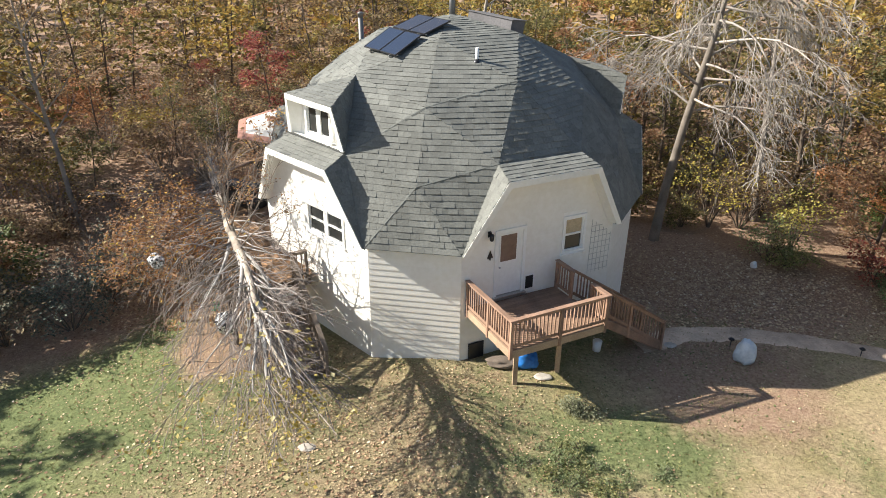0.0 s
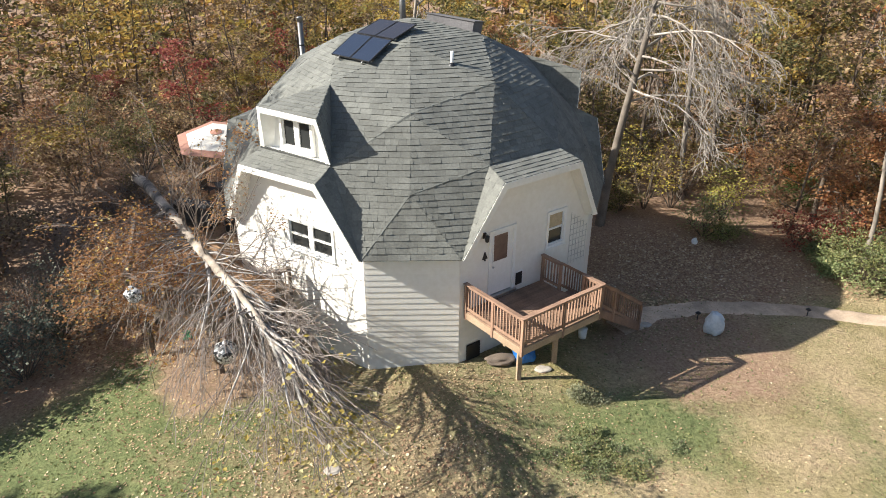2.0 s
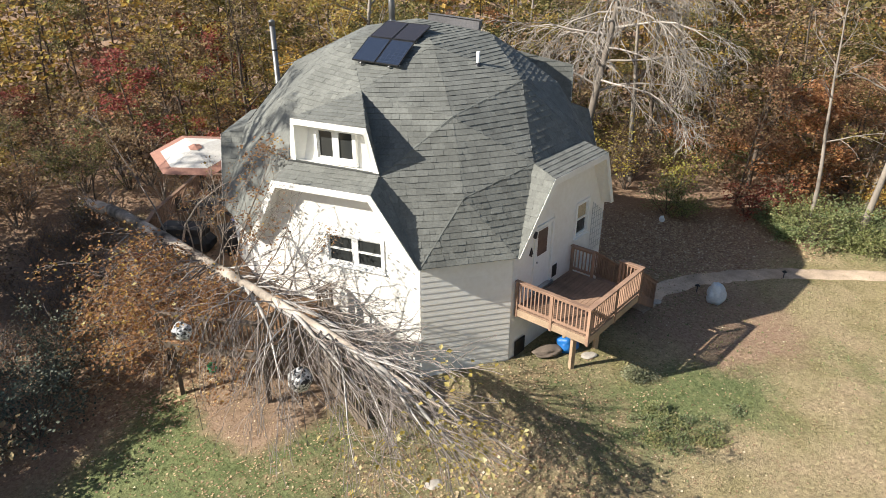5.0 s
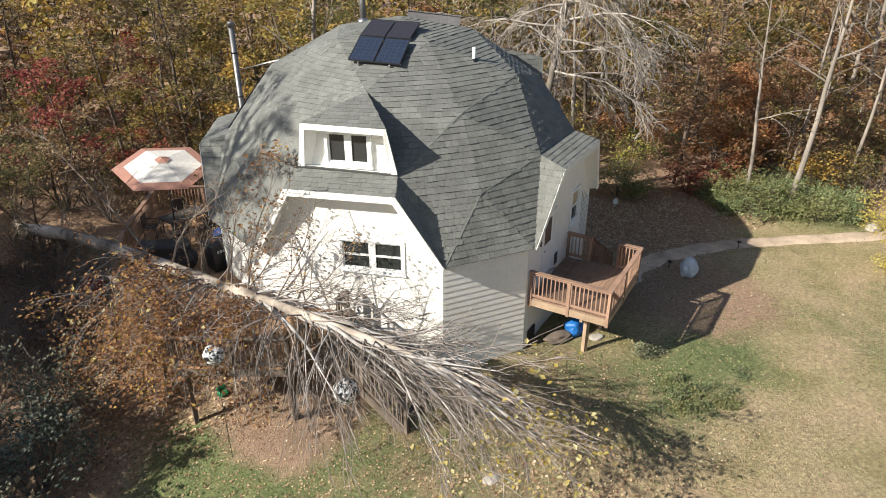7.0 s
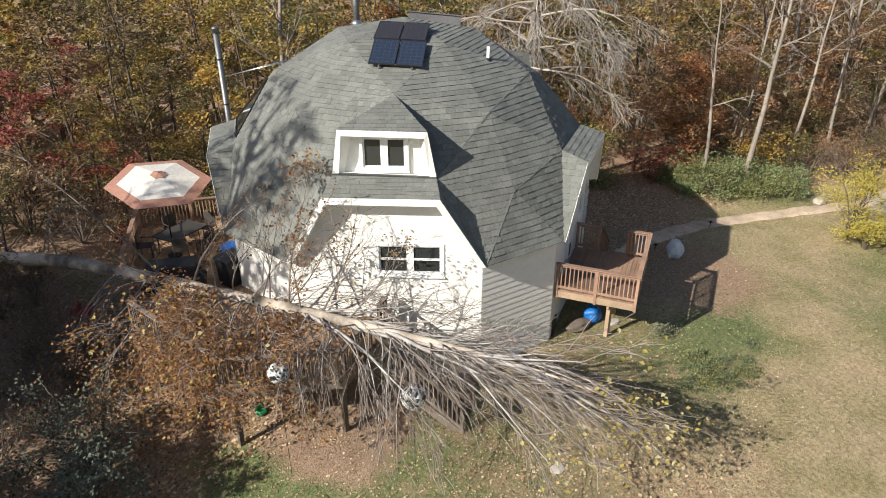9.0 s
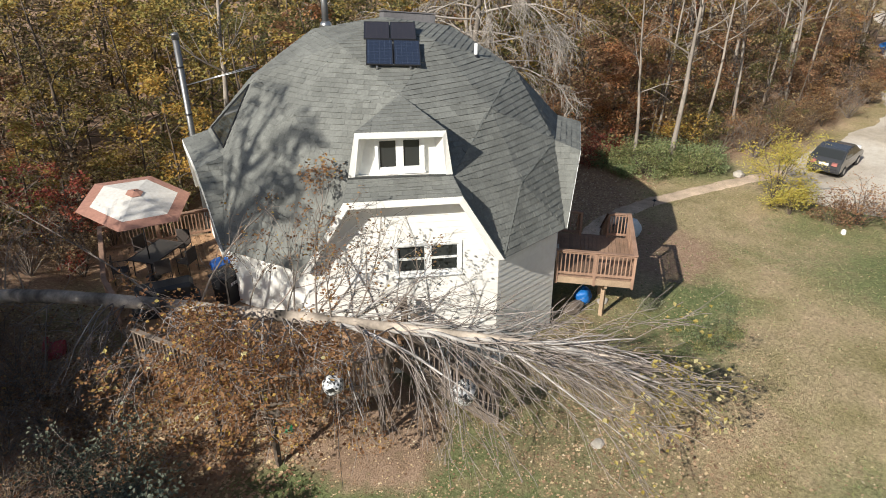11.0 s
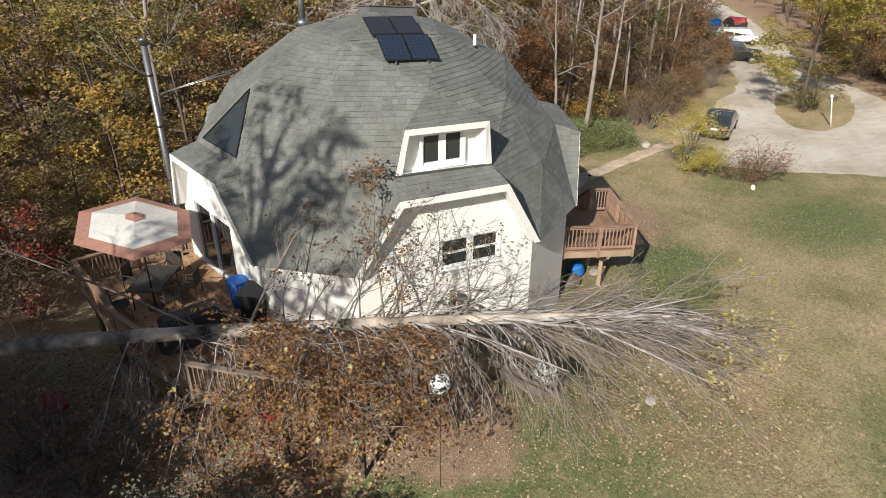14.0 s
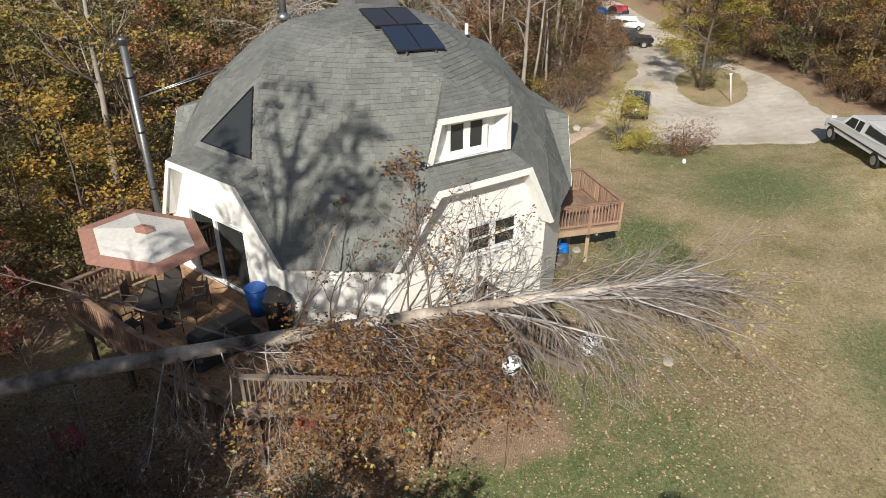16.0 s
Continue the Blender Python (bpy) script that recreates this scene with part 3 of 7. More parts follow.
tagged(link("shingles", me, roof, SHINGLE), kind="stuff")
for top, low, n in ROOF_TILES[:300]:
    k = len(top)
    me = bpy.data.meshes.new("shingle")
    me.from_pydata([p - Vector((DOME.x, DOME.y, 0)) for p in top + low], [], [tuple(range(k))] + [(i, k + i, k + (i + 1) % k, (i + 1) % k) for i in range(k)])
    link("shingle", me, roof, SHINGLE_PIECE)


# ---------------------------------------------------------------- the ground
CLEARING = [(-60, 12), (-26, 15.5), (-14.5, 17.6), (-11.5, 19.6), (-10.6, 24), (-10.8, 33), (-6, 34), (0, 33.5), (6, 32), (9, 29.3), (13, 28.5), (17.5, 25.8), (21, 22.5), (25, 19),
            (31, 16.5), (40, 15.3), (55, 13.8), (70, 14.5), (84, 19), (110, 27), (112, 20), (84, 11.5), (68, 6.8), (57, 5.2), (46, 3.6), (38, 2.0), (31, 0.5), (26.5, -0.2), (22.5, -2.2), (20, -25), (-60, -25)]


def in_poly(x, y, poly):
    inside = False
    for i, (ax, ay) in enumerate(poly):
        bx, by = poly[(i + 1) % len(poly)]
        if (ay > y) != (by > y) and x < (bx - ax) * (y - ay) / (by - ay) + ax:
            inside = not inside
    return inside


def edge_distance(x, y, poly, closed=True):
    best = 1e9
    p = Vector((x, y))
    for i in range(len(poly) if closed else len(poly) - 1):
        a, b = Vector(poly[i]), Vector(poly[(i + 1) % len(poly)])
        t = max(0.0, min(1.0, (p - a).dot(b - a) / (b - a).length_squared))
        best = min(best, (p - a - (b - a) * t).length)
    return best


def depth_in_wood(x, y):
    """Metres inside the wood, negative in the clearing."""
    d = edge_distance(x, y, CLEARING)
    return -d if in_poly(x, y, CLEARING) else d


PATHWAY = [(6.6, 19.2), (8.5, 20.1), (10.6, 20.35), (12.9, 20.0), (15.0, 19.5), (17.7, 18.45), (21.3, 16.75), (24.5, 15.2)]


def zones(x, y):
    """How much leaf litter, green growth and bare earth lies at a place."""
    n1, n2 = noise.noise(Vector((x * 0.35, y * 0.35, 1))), noise.noise(Vector((x * 0.12, y * 0.12, 7)))
    wood = smooth(-1.6 - 2.0 * smooth(22, 27, x), 1.2, depth_in_wood(x, y) + n1 * 0.8)
    litter = wood
    litter = max(litter, 0.5 * smooth(7.0, 1.0, math.hypot((x + 1.6) * 0.8, y - 15.2) + n1 * 2.5))
    litter = max(litter, smooth(6.5, 4.0, math.hypot((x - 12.0) * 0.6, y - 25.3) + n1))
    litter = max(litter, 0.5 * smooth(8.0, 1.0, math.hypot(x + 3.0, (y - 12.2) * 1.4) + n1 * 2.5))
    litter = max(litter, 0.85 * smooth(5.0, 2.2, math.hypot(x - 9.0, y - 18.0) + n1))
    green = 1.15 * smooth(4.0, 0.4, math.hypot((x - 4.2) * 0.62, (y - 14.2) * 1.15) + n1 * 1.4) + 0.95 * smooth(7.0, 1.0, math.hypot((x + 6.5) * 0.65, y - 15.2) + n1 * 2) + 0.85 * smooth(-0.2, 0.4, n2) * smooth(27, 21, x) * smooth(2.5, 6.5, math.hypot(x - 15.0, y - 17.8))
    green += 0.7 * smooth(5, 1, abs(y - 9.0 - 0.12 * x) + n1) * smooth(12, 17, x) * smooth(26, 20, x)
    earth = smooth(2.6, 1.6, math.hypot(x + 7.0, (y - 19.3) * 0.9) + n1 * 0.8) + smooth(4.2, 3.0, math.hypot(x + 7.6, y - 23.5) + n1)
    return min(1, litter), min(1, green) * (1 - wood), min(1, earth)


def grid_axis(lo, hi, mid0, mid1, fine, coarse):
    xs, x = [], lo
    while x < hi:
        xs.append(x)
        x += fine if mid0 <= x < mid1 else coarse
    return xs + [hi]


XS = grid_axis(-120, 260, -26, 48, 0.5, 6.0)
YS = grid_axis(-60, 260, -4, 40, 0.5, 6.0)
verts = [(x, y, ground_z(x, y)) for y in YS for x in XS]
nx = len(XS)
faces = [(j * nx + i, j * nx + i + 1, (j + 1) * nx + i + 1, (j + 1) * nx + i) for j in range(len(YS) - 1) for i in range(nx - 1)]
me = bpy.data.meshes.new("ground")
me.from_pydata(verts, [], faces)
me.polygons.foreach_set("use_smooth", [True] * len(me.polygons))
kinds = me.color_attributes.new("growth", "FLOAT_COLOR", "POINT")
kinds.data.foreach_set("color", [c for p in verts for c in (*zones(p[0], p[1]), 1.0)])
GROUND, nt, b = material("lawn_and_leaf_litter", 0.95)
v = coords(nt)
att = nt.nodes.new("ShaderNodeAttribute")
att.attribute_name = "growth"
sep = nt.nodes.new("ShaderNodeSeparateColor")
nt.links.new(att.outputs["Color"], sep.inputs[0])
fine = noise_tex(nt, v, 9.0, 9, 0.8)
mid = noise_tex(nt, v, 1.6, 6, 0.65)
straw = ramp(nt, noise_tex(nt, v, 0.45, 6, 0.6), [(0.32, (0.25, 0.215, 0.10)), (0.5, (0.37, 0.30, 0.17)), (0.68, (0.445, 0.336, 0.213))])
green = ramp(nt, mid, [(0.3, (0.105, 0.145, 0.058)), (0.7, (0.21, 0.22, 0.10))])
leafy = ramp(nt, fine, [(0.3, (0.19, 0.12, 0.08)), (0.48, (0.33, 0.22, 0.15)), (0.62, (0.46, 0.33, 0.23)), (0.75, (0.56, 0.45, 0.33))])
clay = ramp(nt, mid, [(0.3, (0.235, 0.16, 0.11)), (0.7, (0.40, 0.285, 0.20))])


def weight(sock):
    add = nt.nodes.new("ShaderNodeMath")
    add.operation = "MULTIPLY_ADD"
    nt.links.new(mid, add.inputs[0])
    add.inputs[1].default_value, add.inputs[2].default_value = 1.4, -0.7
    s2 = nt.nodes.new("ShaderNodeMath")
    nt.links.new(sock, s2.inputs[0])
    nt.links.new(add.outputs[0], s2.inputs[1])
    return ramp(nt, s2.outputs[0], [(0.2, (0, 0, 0)), (0.9, (1, 1, 1))])


col = blend(nt, "MIX", straw, green, weight(sep.outputs[1]))
col = blend(nt, "OVERLAY", col, ramp(nt, fine, [(0.33, (0.16,) * 3), (0.67, (0.84,) * 3)]), 0.8)
col = blend(nt, "MIX", col, leafy, weight(sep.outputs[0]))
col = blend(nt, "MIX", col, clay, weight(sep.outputs[2]))
nt.links.new(col, b.inputs["Base Color"])
b.inputs["Specular IOR Level"].default_value = 0.15
bump(nt, b, fine, 0.9, 0.07)
tagged(link("ground", me, None, GROUND), "lawn of green and straw-coloured grass strewn with leaves", "lawn", kind="structure")


def strip(name, line, half, mat, label, category, lift=0.03):
    """A worn way that follows the ground, with a ragged edge."""
    pts = []
    for i in range(len(line) - 1):
        a, c = Vector(line[i]), Vector(line[i + 1])
        n = max(2, int((c - a).length / 0.35))
        pts += [a + (c - a) * (k / n) for k in range(n)]
    pts.append(Vector(line[-1]))
    vs, fs = [], []
    for i, p in enumerate(pts):
        d = (pts[min(i + 1, len(pts) - 1)] - pts[max(0, i - 1)]).normalized()
        s = Vector((-d.y, d.x))
        for k in range(7):
            f = k / 3 - 1
            w = half + (0.22 * noise.noise(Vector((i * 0.31, f, 5))) + 0.12 * noise.noise(Vector((i * 0.9, f * 3, 9)))) * (1 if abs(f) > 0.9 else 0)
            q = p + s * (f * w)
            vs.append((q.x, q.y, ground_z(q.x, q.y) + (lift if abs(f) < 0.9 else -0.02)))
    for i in range(len(pts) - 1):
        for k in range(6):
            fs.append((i * 7 + k, i * 7 + k + 1, i * 7 + k + 8, i * 7 + k + 7))
    m = bpy.data.meshes.new(name)
    m.from_pydata(vs, [], fs)
    m.polygons.foreach_set("use_smooth", [True] * len(m.polygons))
    return tagged(link(name, m, None, mat), label, category, kind="structure")


SAND = simple("sandy_path", (0.56, 0.43, 0.315), 0.95, grain=5, vary=0.35, relief=0.5)
GRAVEL, nt, b = material("pale_gravel", 0.95)
v = coords(nt)
coarse, middle, grit = noise_tex(nt, v, 0.22, 4), noise_tex(nt, v, 1.7, 7, 0.7), noise_tex(nt, v, 22.0, 5, 0.8)
col = ramp(nt, coarse, [(0.33, (0.42, 0.36, 0.285)), (0.5, (0.545, 0.485, 0.41)), (0.65, (0.62, 0.57, 0.495))])
col = blend(nt, "OVERLAY", col, ramp(nt, middle, [(0.3, (0.3,) * 3), (0.7, (0.7,) * 3)]), 0.45)
col = blend(nt, "OVERLAY", col, ramp(nt, grit, [(0.3, (0.25,) * 3), (0.7, (0.75,) * 3)]), 0.6)
nt.links.new(col, b.inputs["Base Color"])
bump(nt, b, grit, 0.8, 0.03)
strip("footpath", PATHWAY, 0.55, SAND, "worn sandy footpath from the stairs to the drive", "path")


def sheet(name, inside, x0, x1, y0, y1, step, mat, label, category, lift):
    xs, ys = [x0 + step * i for i in range(int((x1 - x0) / step) + 1)], [y0 + step * i for i in range(int((y1 - y0) / step) + 1)]
    ids, vs, fs = {}, [], []
    for i, x in enumerate(xs):
        for j, y in enumerate(ys):
            d = inside(x, y)
            if d > -0.8:
                ids[i, j] = len(vs)
                vs.append((x, y, ground_z(x, y) + max(-0.08, min(lift, d * 0.15))))
    for i in range(len(xs)):
        for j in range(len(ys)):
            q = [(i, j), (i + 1, j), (i + 1, j + 1), (i, j + 1)]
            if all(k in ids for k in q):
                fs.append([ids[k] for k in q])
    m = bpy.data.meshes.new(name)
    m.from_pydata(vs, [], fs)
    m.polygons.foreach_set("use_smooth", [True] * len(m.polygons))
    return tagged(link(name, m, None, mat), label, category, kind="structure")


DRIVE = [(20.0, 14.0), (22.0, 14.6), (25.5, 15.9), (29, 14.8), (32.3, 13.7), (35.1, 13.2), (39, 12.2), (43, 11.9), (47, 12.8), (51, 13.4), (55, 12.6), (59, 10.4), (66, 11.4), (75, 14.2), (84, 17.0), (97, 21), (99, 18.5), (86, 14.0), (75.8, 10.9), (66, 8.6), (58, 7.0), (50.6, 5.5), (44, 4.6), (39.9, 3.7), (36.1, 2.6), (31.2, 1.6), (26.6, 1.3), (23.2, 1.2), (20.3, 2.2), (19.7, 3.3), (20.6, 5.8), (20.9, 8.3), (20.2, 12.2)]


def on_drive(x, y):
    d = edge_distance(x, y, DRIVE)
    d = d if in_poly(x, y, DRIVE) else -d
    isle = math.hypot((x - 35.4) / 6.0, (y - 6.7) / 2.6)
    d = min(d, (isle - 1) * 3.0)
    return d + 0.3 * noise.noise(Vector((x * 0.35, y * 0.35, 2))) + 0.2 * noise.noise(Vector((x * 1.3, y * 1.3, 4)))


sheet("driveway", on_drive, 18, 100, -2, 23, 0.35, GRAVEL, "pale gravel driveway with a turning loop", "driveway", 0.035)


class Buf:
    """Vertices and faces gathered for one mesh."""

    def __init__(self):
        self.v, self.f = [], []

    def tube(self, pts, radii, sides=6):
        ref = None
        n = len(pts)
        base = len(self.v)
        for i, p in enumerate(pts):
            d = (pts[min(i + 1, n - 1)] - pts[max(i - 1, 0)])
            d = d.normalized() if d.length > 1e-6 else Vector((0, 0, 1))
            if ref is None:
                ref = d.orthogonal()
            u = ref - d * ref.dot(d)
            u = u.normalized() if u.length > 1e-4 else d.orthogonal().normalized()
            ref = u
            w = d.cross(u)
            for k in range(sides):
                a = math.tau * k / sides
                self.v.append(p + (u * math.cos(a) + w * math.sin(a)) * radii[i])
        for i in range(n - 1):
            for k in range(sides):
                a, b = base + i * sides + k, base + i * sides + (k + 1) % sides
                self.f.append((a, b, b + sides, a + sides))

    def leaf(self, p, n, u, w, l, fold=0.0):
        """A leaf with a pointed tip, folded a little along its middle."""
        v = n.cross(u)
        s = len(self.v)
        self.v += [p - u * (l * 0.5), p + v * (w * 0.5) + n * fold, p + u * (l * 0.5), p - v * (w * 0.5) + n * fold]
        self.f.append((s, s + 1, s + 2, s + 3))

    def mesh(self, name, mat, flat=True):
        me = bpy.data.meshes.new(name)
        me.from_pydata(self.v, [], self.f)
        if not flat:
            me.polygons.foreach_set("use_smooth", [True] * len(me.polygons))
        me.materials.append(mat)
        return me


def rand_dir(rng):
    while True:
        v = Vector((rng.uniform(-1, 1), rng.uniform(-1, 1), rng.uniform(-1, 1)))
        if 0.05 < v.length < 1:
            return v.normalized()


# ---------------------------------------------------------------- roof fittings
def solar_cells(name, cell, line):
    m, nt, b = material(name, 0.1)
    w = node(nt, "ShaderNodeTexBrick", Scale=1.0)
    w.offset = 0.0
    for k, val in (("Color1", (*cell, 1)), ("Color2", (*cell, 1)), ("Mortar", (*line, 1))):
        w.inputs[k].default_value = val
    w.inputs["Mortar Size"].default_value, w.inputs["Brick Width"].default_value, w.inputs["Row Height"].default_value = 0.006, 0.16, 0.16
    nt.links.new(coords(nt), w.inputs["Vector"])
    nt.links.new(w.outputs[0], b.inputs["Base Color"])
    b.inputs["Coat Weight"].default_value = 1.0
    b.inputs["Coat Roughness"].default_value = 0.03
    return m


# the lower row's blue is reflected sky put into the base colour
PV_SKY_TINT = solar_cells("sky_tinted_solar_cells", (0.022, 0.030, 0.052), (0.04, 0.05, 0.075))
PV_BROWN = solar_cells("brown_solar_cells", (0.030, 0.023, 0.021), (0.05, 0.042, 0.038))
PV_ROWS = ((Vector((-1.70, 22.525, 9.455)), Vector((-0.295, -0.33, 0.896))), (Vector((-0.78, 23.44, 9.875)), Vector((-0.185, -0.21, 0.96))))
PV_FRAME = None
for row, (middle, normal) in enumerate(PV_ROWS):
    side = Vector((0.66, -0.75, 0)).cross(normal).cross(normal).normalized() * -1
    frame_m = Matrix((side, normal.cross(side).normalized(), normal.normalized())).transposed().to_4x4()
    for i in (-1, 1):
        panel = new("solar_panel")
        tagged(panel, ("sky-tinted dark", "brown-black")[row] + " glass solar panel tilted on the dome roof", "solar panel", "solar panels on the roof")
        m = frame_m.copy()
        m.translation = middle + side * (0.415 * i)
        panel.matrix_world = m
        bm = bmesh.new()
        box(bm, (-0.38, -0.575, 0.0), (0.38, 0.575, 0.03))
        part("cell_sheet", bm, (PV_SKY_TINT, PV_BROWN)[row], panel)
        if PV_FRAME is None:
            bm = bmesh.new()
            for a in ((-0.40, -0.595, -0.01, -0.38, 0.595, 0.036), (0.38, -0.595, -0.01, 0.40, 0.595, 0.036), (-0.38, 0.575, -0.01, 0.38, 0.595, 0.036), (-0.38, -0.595, -0.01, 0.38, -0.575, 0.036)):
                box(bm, a[:3], a[3:])
            PV_FRAME = part("frame", bm, BLACK, panel)
        else:
            link("frame", PV_FRAME.data, panel)
    rack = new("panel_rack")
    tagged(rack, "bare metal rack that carries the solar panels", "rack", "solar racks on the roof")
    m = frame_m.copy()
    m.translation = middle
    rack.matrix_world = m
    for y in (-0.5, 0.45):
        bar("rail", (-0.82, y, -0.03), (0.82, y, -0.03), 0.04, 0.04, METAL, rack)
    for x in (-0.5, 0.5):
        for y in (-0.62, 0.45):
            bar("foot", (x, y, -0.3), (x, y, -0.012), 0.05, 0.05, METAL, rack)


def pipe(name, at, height, radius, mat, label, category, cap=None, collar=None):
    p = thing(name, at, label, category)
    bm = bmesh.new()
    tube(bm, [(0, 0, -0.3), (0, 0, height)], [radius, radius], 14)
    part("pipe", bm, mat, p)
    if cap:
        bm = bmesh.new()
        tube(bm, [(0, 0, height - 0.02), (0, 0, height + 0.12), (0, 0, height + 0.14), (0, 0, height + 0.2)], [cap * 0.8, cap * 0.8, cap, cap * 0.4], 14)
        part("cap", bm, mat, p)
    if collar:
        bm = bmesh.new()
        tube(bm, [(0, 0, -0.12), (0, 0, 0.01), (0, 0, 0.08)], [collar, collar * 0.8, radius * 1.05], 14)
        part("collar", bm, DARK_METAL if collar < 0.2 else METAL, p)
    return p


pipe("vent_pipe", (1.0, 21.34, 9.04), 0.42, 0.055, WHITE, "white plastic vent pipe standing on the shingles", "vent pipe", collar=0.14)
pipe("flue", (0.27, 27.42, 9.62), 1.5, 0.12, DUCT, "short metal flue with pale storm collar on the roof", "flue", cap=0.17, collar=0.24)
stove = pipe("stove_pipe", (-3.70, 30.79, 0.3), 9.0, 0.11, DUCT, "tall galvanised stove pipe beside the dome", "stove pipe", cap=0.16)
for z in (2.2, 4.4, 6.3, 8.0):
    bm = bmesh.new()
    tube(bm, [(0, 0, z), (0, 0, z + 0.06)], [0.122, 0.122], 14)
    part("joint", bm, DARK_METAL, stove)
for dx in (0.0, 0.25):
    bm = bmesh.new()
    tube(bm, [(0, 0, 7.35), (1.35 + dx, -2.45 + dx, 8.1)], [0.016, 0.016], 6)
    part("stay", bm, METAL, stove)

# low vent hood at the crown of the dome
HOOD_AT = Vector((1.85, 24.95, 9.7))
hood = thing("roof_hood", HOOD_AT, "low dark hood with a flat top at the crown", "roof vent")
bm = bmesh.new()
slab(bm, [Vector(p) - HOOD_AT for p in ((0.85, 25.1, 10.16), (2.3, 23.98, 9.97), (2.85, 24.9, 9.83), (1.5, 25.9, 10.0))], 0.5)
part("hood_body", bm, HOOD, hood)
bm = bmesh.new()
slab(bm, [Vector(p) - HOOD_AT for p in ((0.8, 25.09, 10.2), (2.32, 23.91, 10.01), (2.91, 24.92, 9.865), (1.5, 25.97, 10.04))], 0.03)
part("hood_top", bm, HOOD, hood)

# wall fittings on the door bay
def wall_lamp(g, tang, z, name="wall_lamp", label="black iron lantern fixed to the wall"):
    p = around(g, WALL_OUT + 0.02, tang, z)
    lamp = thing(name, p, label, "wall lamp", turn=g)
    bm = bmesh.new()
    box(bm, (0, -0.05, -0.09), (0.03, 0.05, 0.09))
    part("back_plate", bm, DARK_METAL, lamp)
    bm = bmesh.new()
    tube(bm, [(0.03, 0, 0.05), (0.12, 0, 0.10), (0.15, 0, 0.04)], [0.012, 0.012, 0.012], 6)
    part("arm", bm, DARK_METAL, lamp)
    bm = bmesh.new()
    tube(bm, [(0.15, 0, 0.06), (0.15, 0, 0.03), (0.15, 0, -0.15), (0.15, 0, -0.18)], [0.02, 0.075, 0.06, 0.02], 8)
    part("lantern", bm, DARK_METAL, lamp)


wall_lamp(DOOR_BAY, -1.9, 4.6)
bm = bmesh.new()
slab(bm, [Vector(p) for p in ((0.02, 0.0, 0.15), (0.02, -0.1, -0.1), (0.02, 0.1, -0.1))], 0.03)
tube(bm, [(0.01, 0, -0.1), (0.01, 0, -0.16)], [0.02, 0.03], 8)
ornament = part("wall_ornament", bm, DARK_METAL)
tagged(ornament, "small dark metal ornament hung on the wall", "ornament")
ornament.matrix_world = pose(*around(DOOR_BAY, WALL_OUT + 0.03, -1.85, 3.9), 0, 0, DOOR_BAY)
trellis = thing("trellis", around(DOOR_BAY, WALL_OUT + 0.04, 2.33, 2.45), "white wire trellis fixed flat to the wall", "trellis", turn=DOOR_BAY)
for k in range(6):
    bm = bmesh.new()
    box(bm, (0.0, -0.4 + k * 0.16 - 0.008, 0), (0.012, -0.4 + k * 0.16 + 0.008, 1.95 - 0.12 * k))
    part("upright", bm, WIRE, trellis)
for k in range(9):
    bm = bmesh.new()
    box(bm, (0.012, -0.42, 0.1 + k * 0.2 - 0.008), (0.022, 0.42 - max(0, k - 6) * 0.2, 0.1 + k * 0.2 + 0.008))
    part("crossbar", bm, WIRE, trellis)


# ---------------------------------------------------------------- decks
RUNS = []


def railing(parent, a, b, floor, top, mat, ends=(True, True), every=1.5, gap=0.13, cap=True, slope=0.0):
    """Posts, two rails, a cap board and balusters from a to b."""
    RUNS.append(0)
    top = top + 0.004 * (len(RUNS) % 4)
    a, b = Vector((*a, 0)), Vector((*b, 0))
    d = b - a
    u = d.normalized()
    n = max(1, round(d.length / every))
    drop = slope * d.length

    def z(f, h):
        return Vector((0, 0, h - drop * f))
    for i in range(n + 1):
        if (i == 0 and not ends[0]) or (i == n and not ends[1]):
            continue
        p = a + d * (i / n)
        bar("post", p + z(i / n, floor - 0.3), p + z(i / n, top - 0.05), 0.09, 0.09, mat, parent, up=u)
    bar("top_rail", a + z(0, top - 0.06), b + z(1, top - 0.06), 0.04, 0.09, mat, parent)
    bar("bottom_rail", a + z(0, floor + 0.12), b + z(1, floor + 0.12), 0.04, 0.09, mat, parent)
    if cap:
        bar("cap_board", a + z(0, top) - u * 0.06, b + z(1, top) + u * 0.06, 0.15, 0.035, mat, parent)
    k = max(1, round(d.length / gap))
    for i in range(1, k):
        p = a + d * (i / k)
        bar("baluster", p + z(i / k, floor + 0.06), p + z(i / k, top - 0.03), 0.036, 0.036, mat, parent, up=u, bevel=0)


def set_out(az, radial, tang):
    """A point on the ground by its distance and offset from the decks' own centre."""
    a = radians(az)
    return HUB + Vector((radial * math.cos(a) - tang * math.sin(a), radial * math.sin(a) + tang * math.cos(a), 0))


def dk(radial, tang):
    p = set_out(HUB_DOOR, radial, tang)
    return (p.x, p.y)


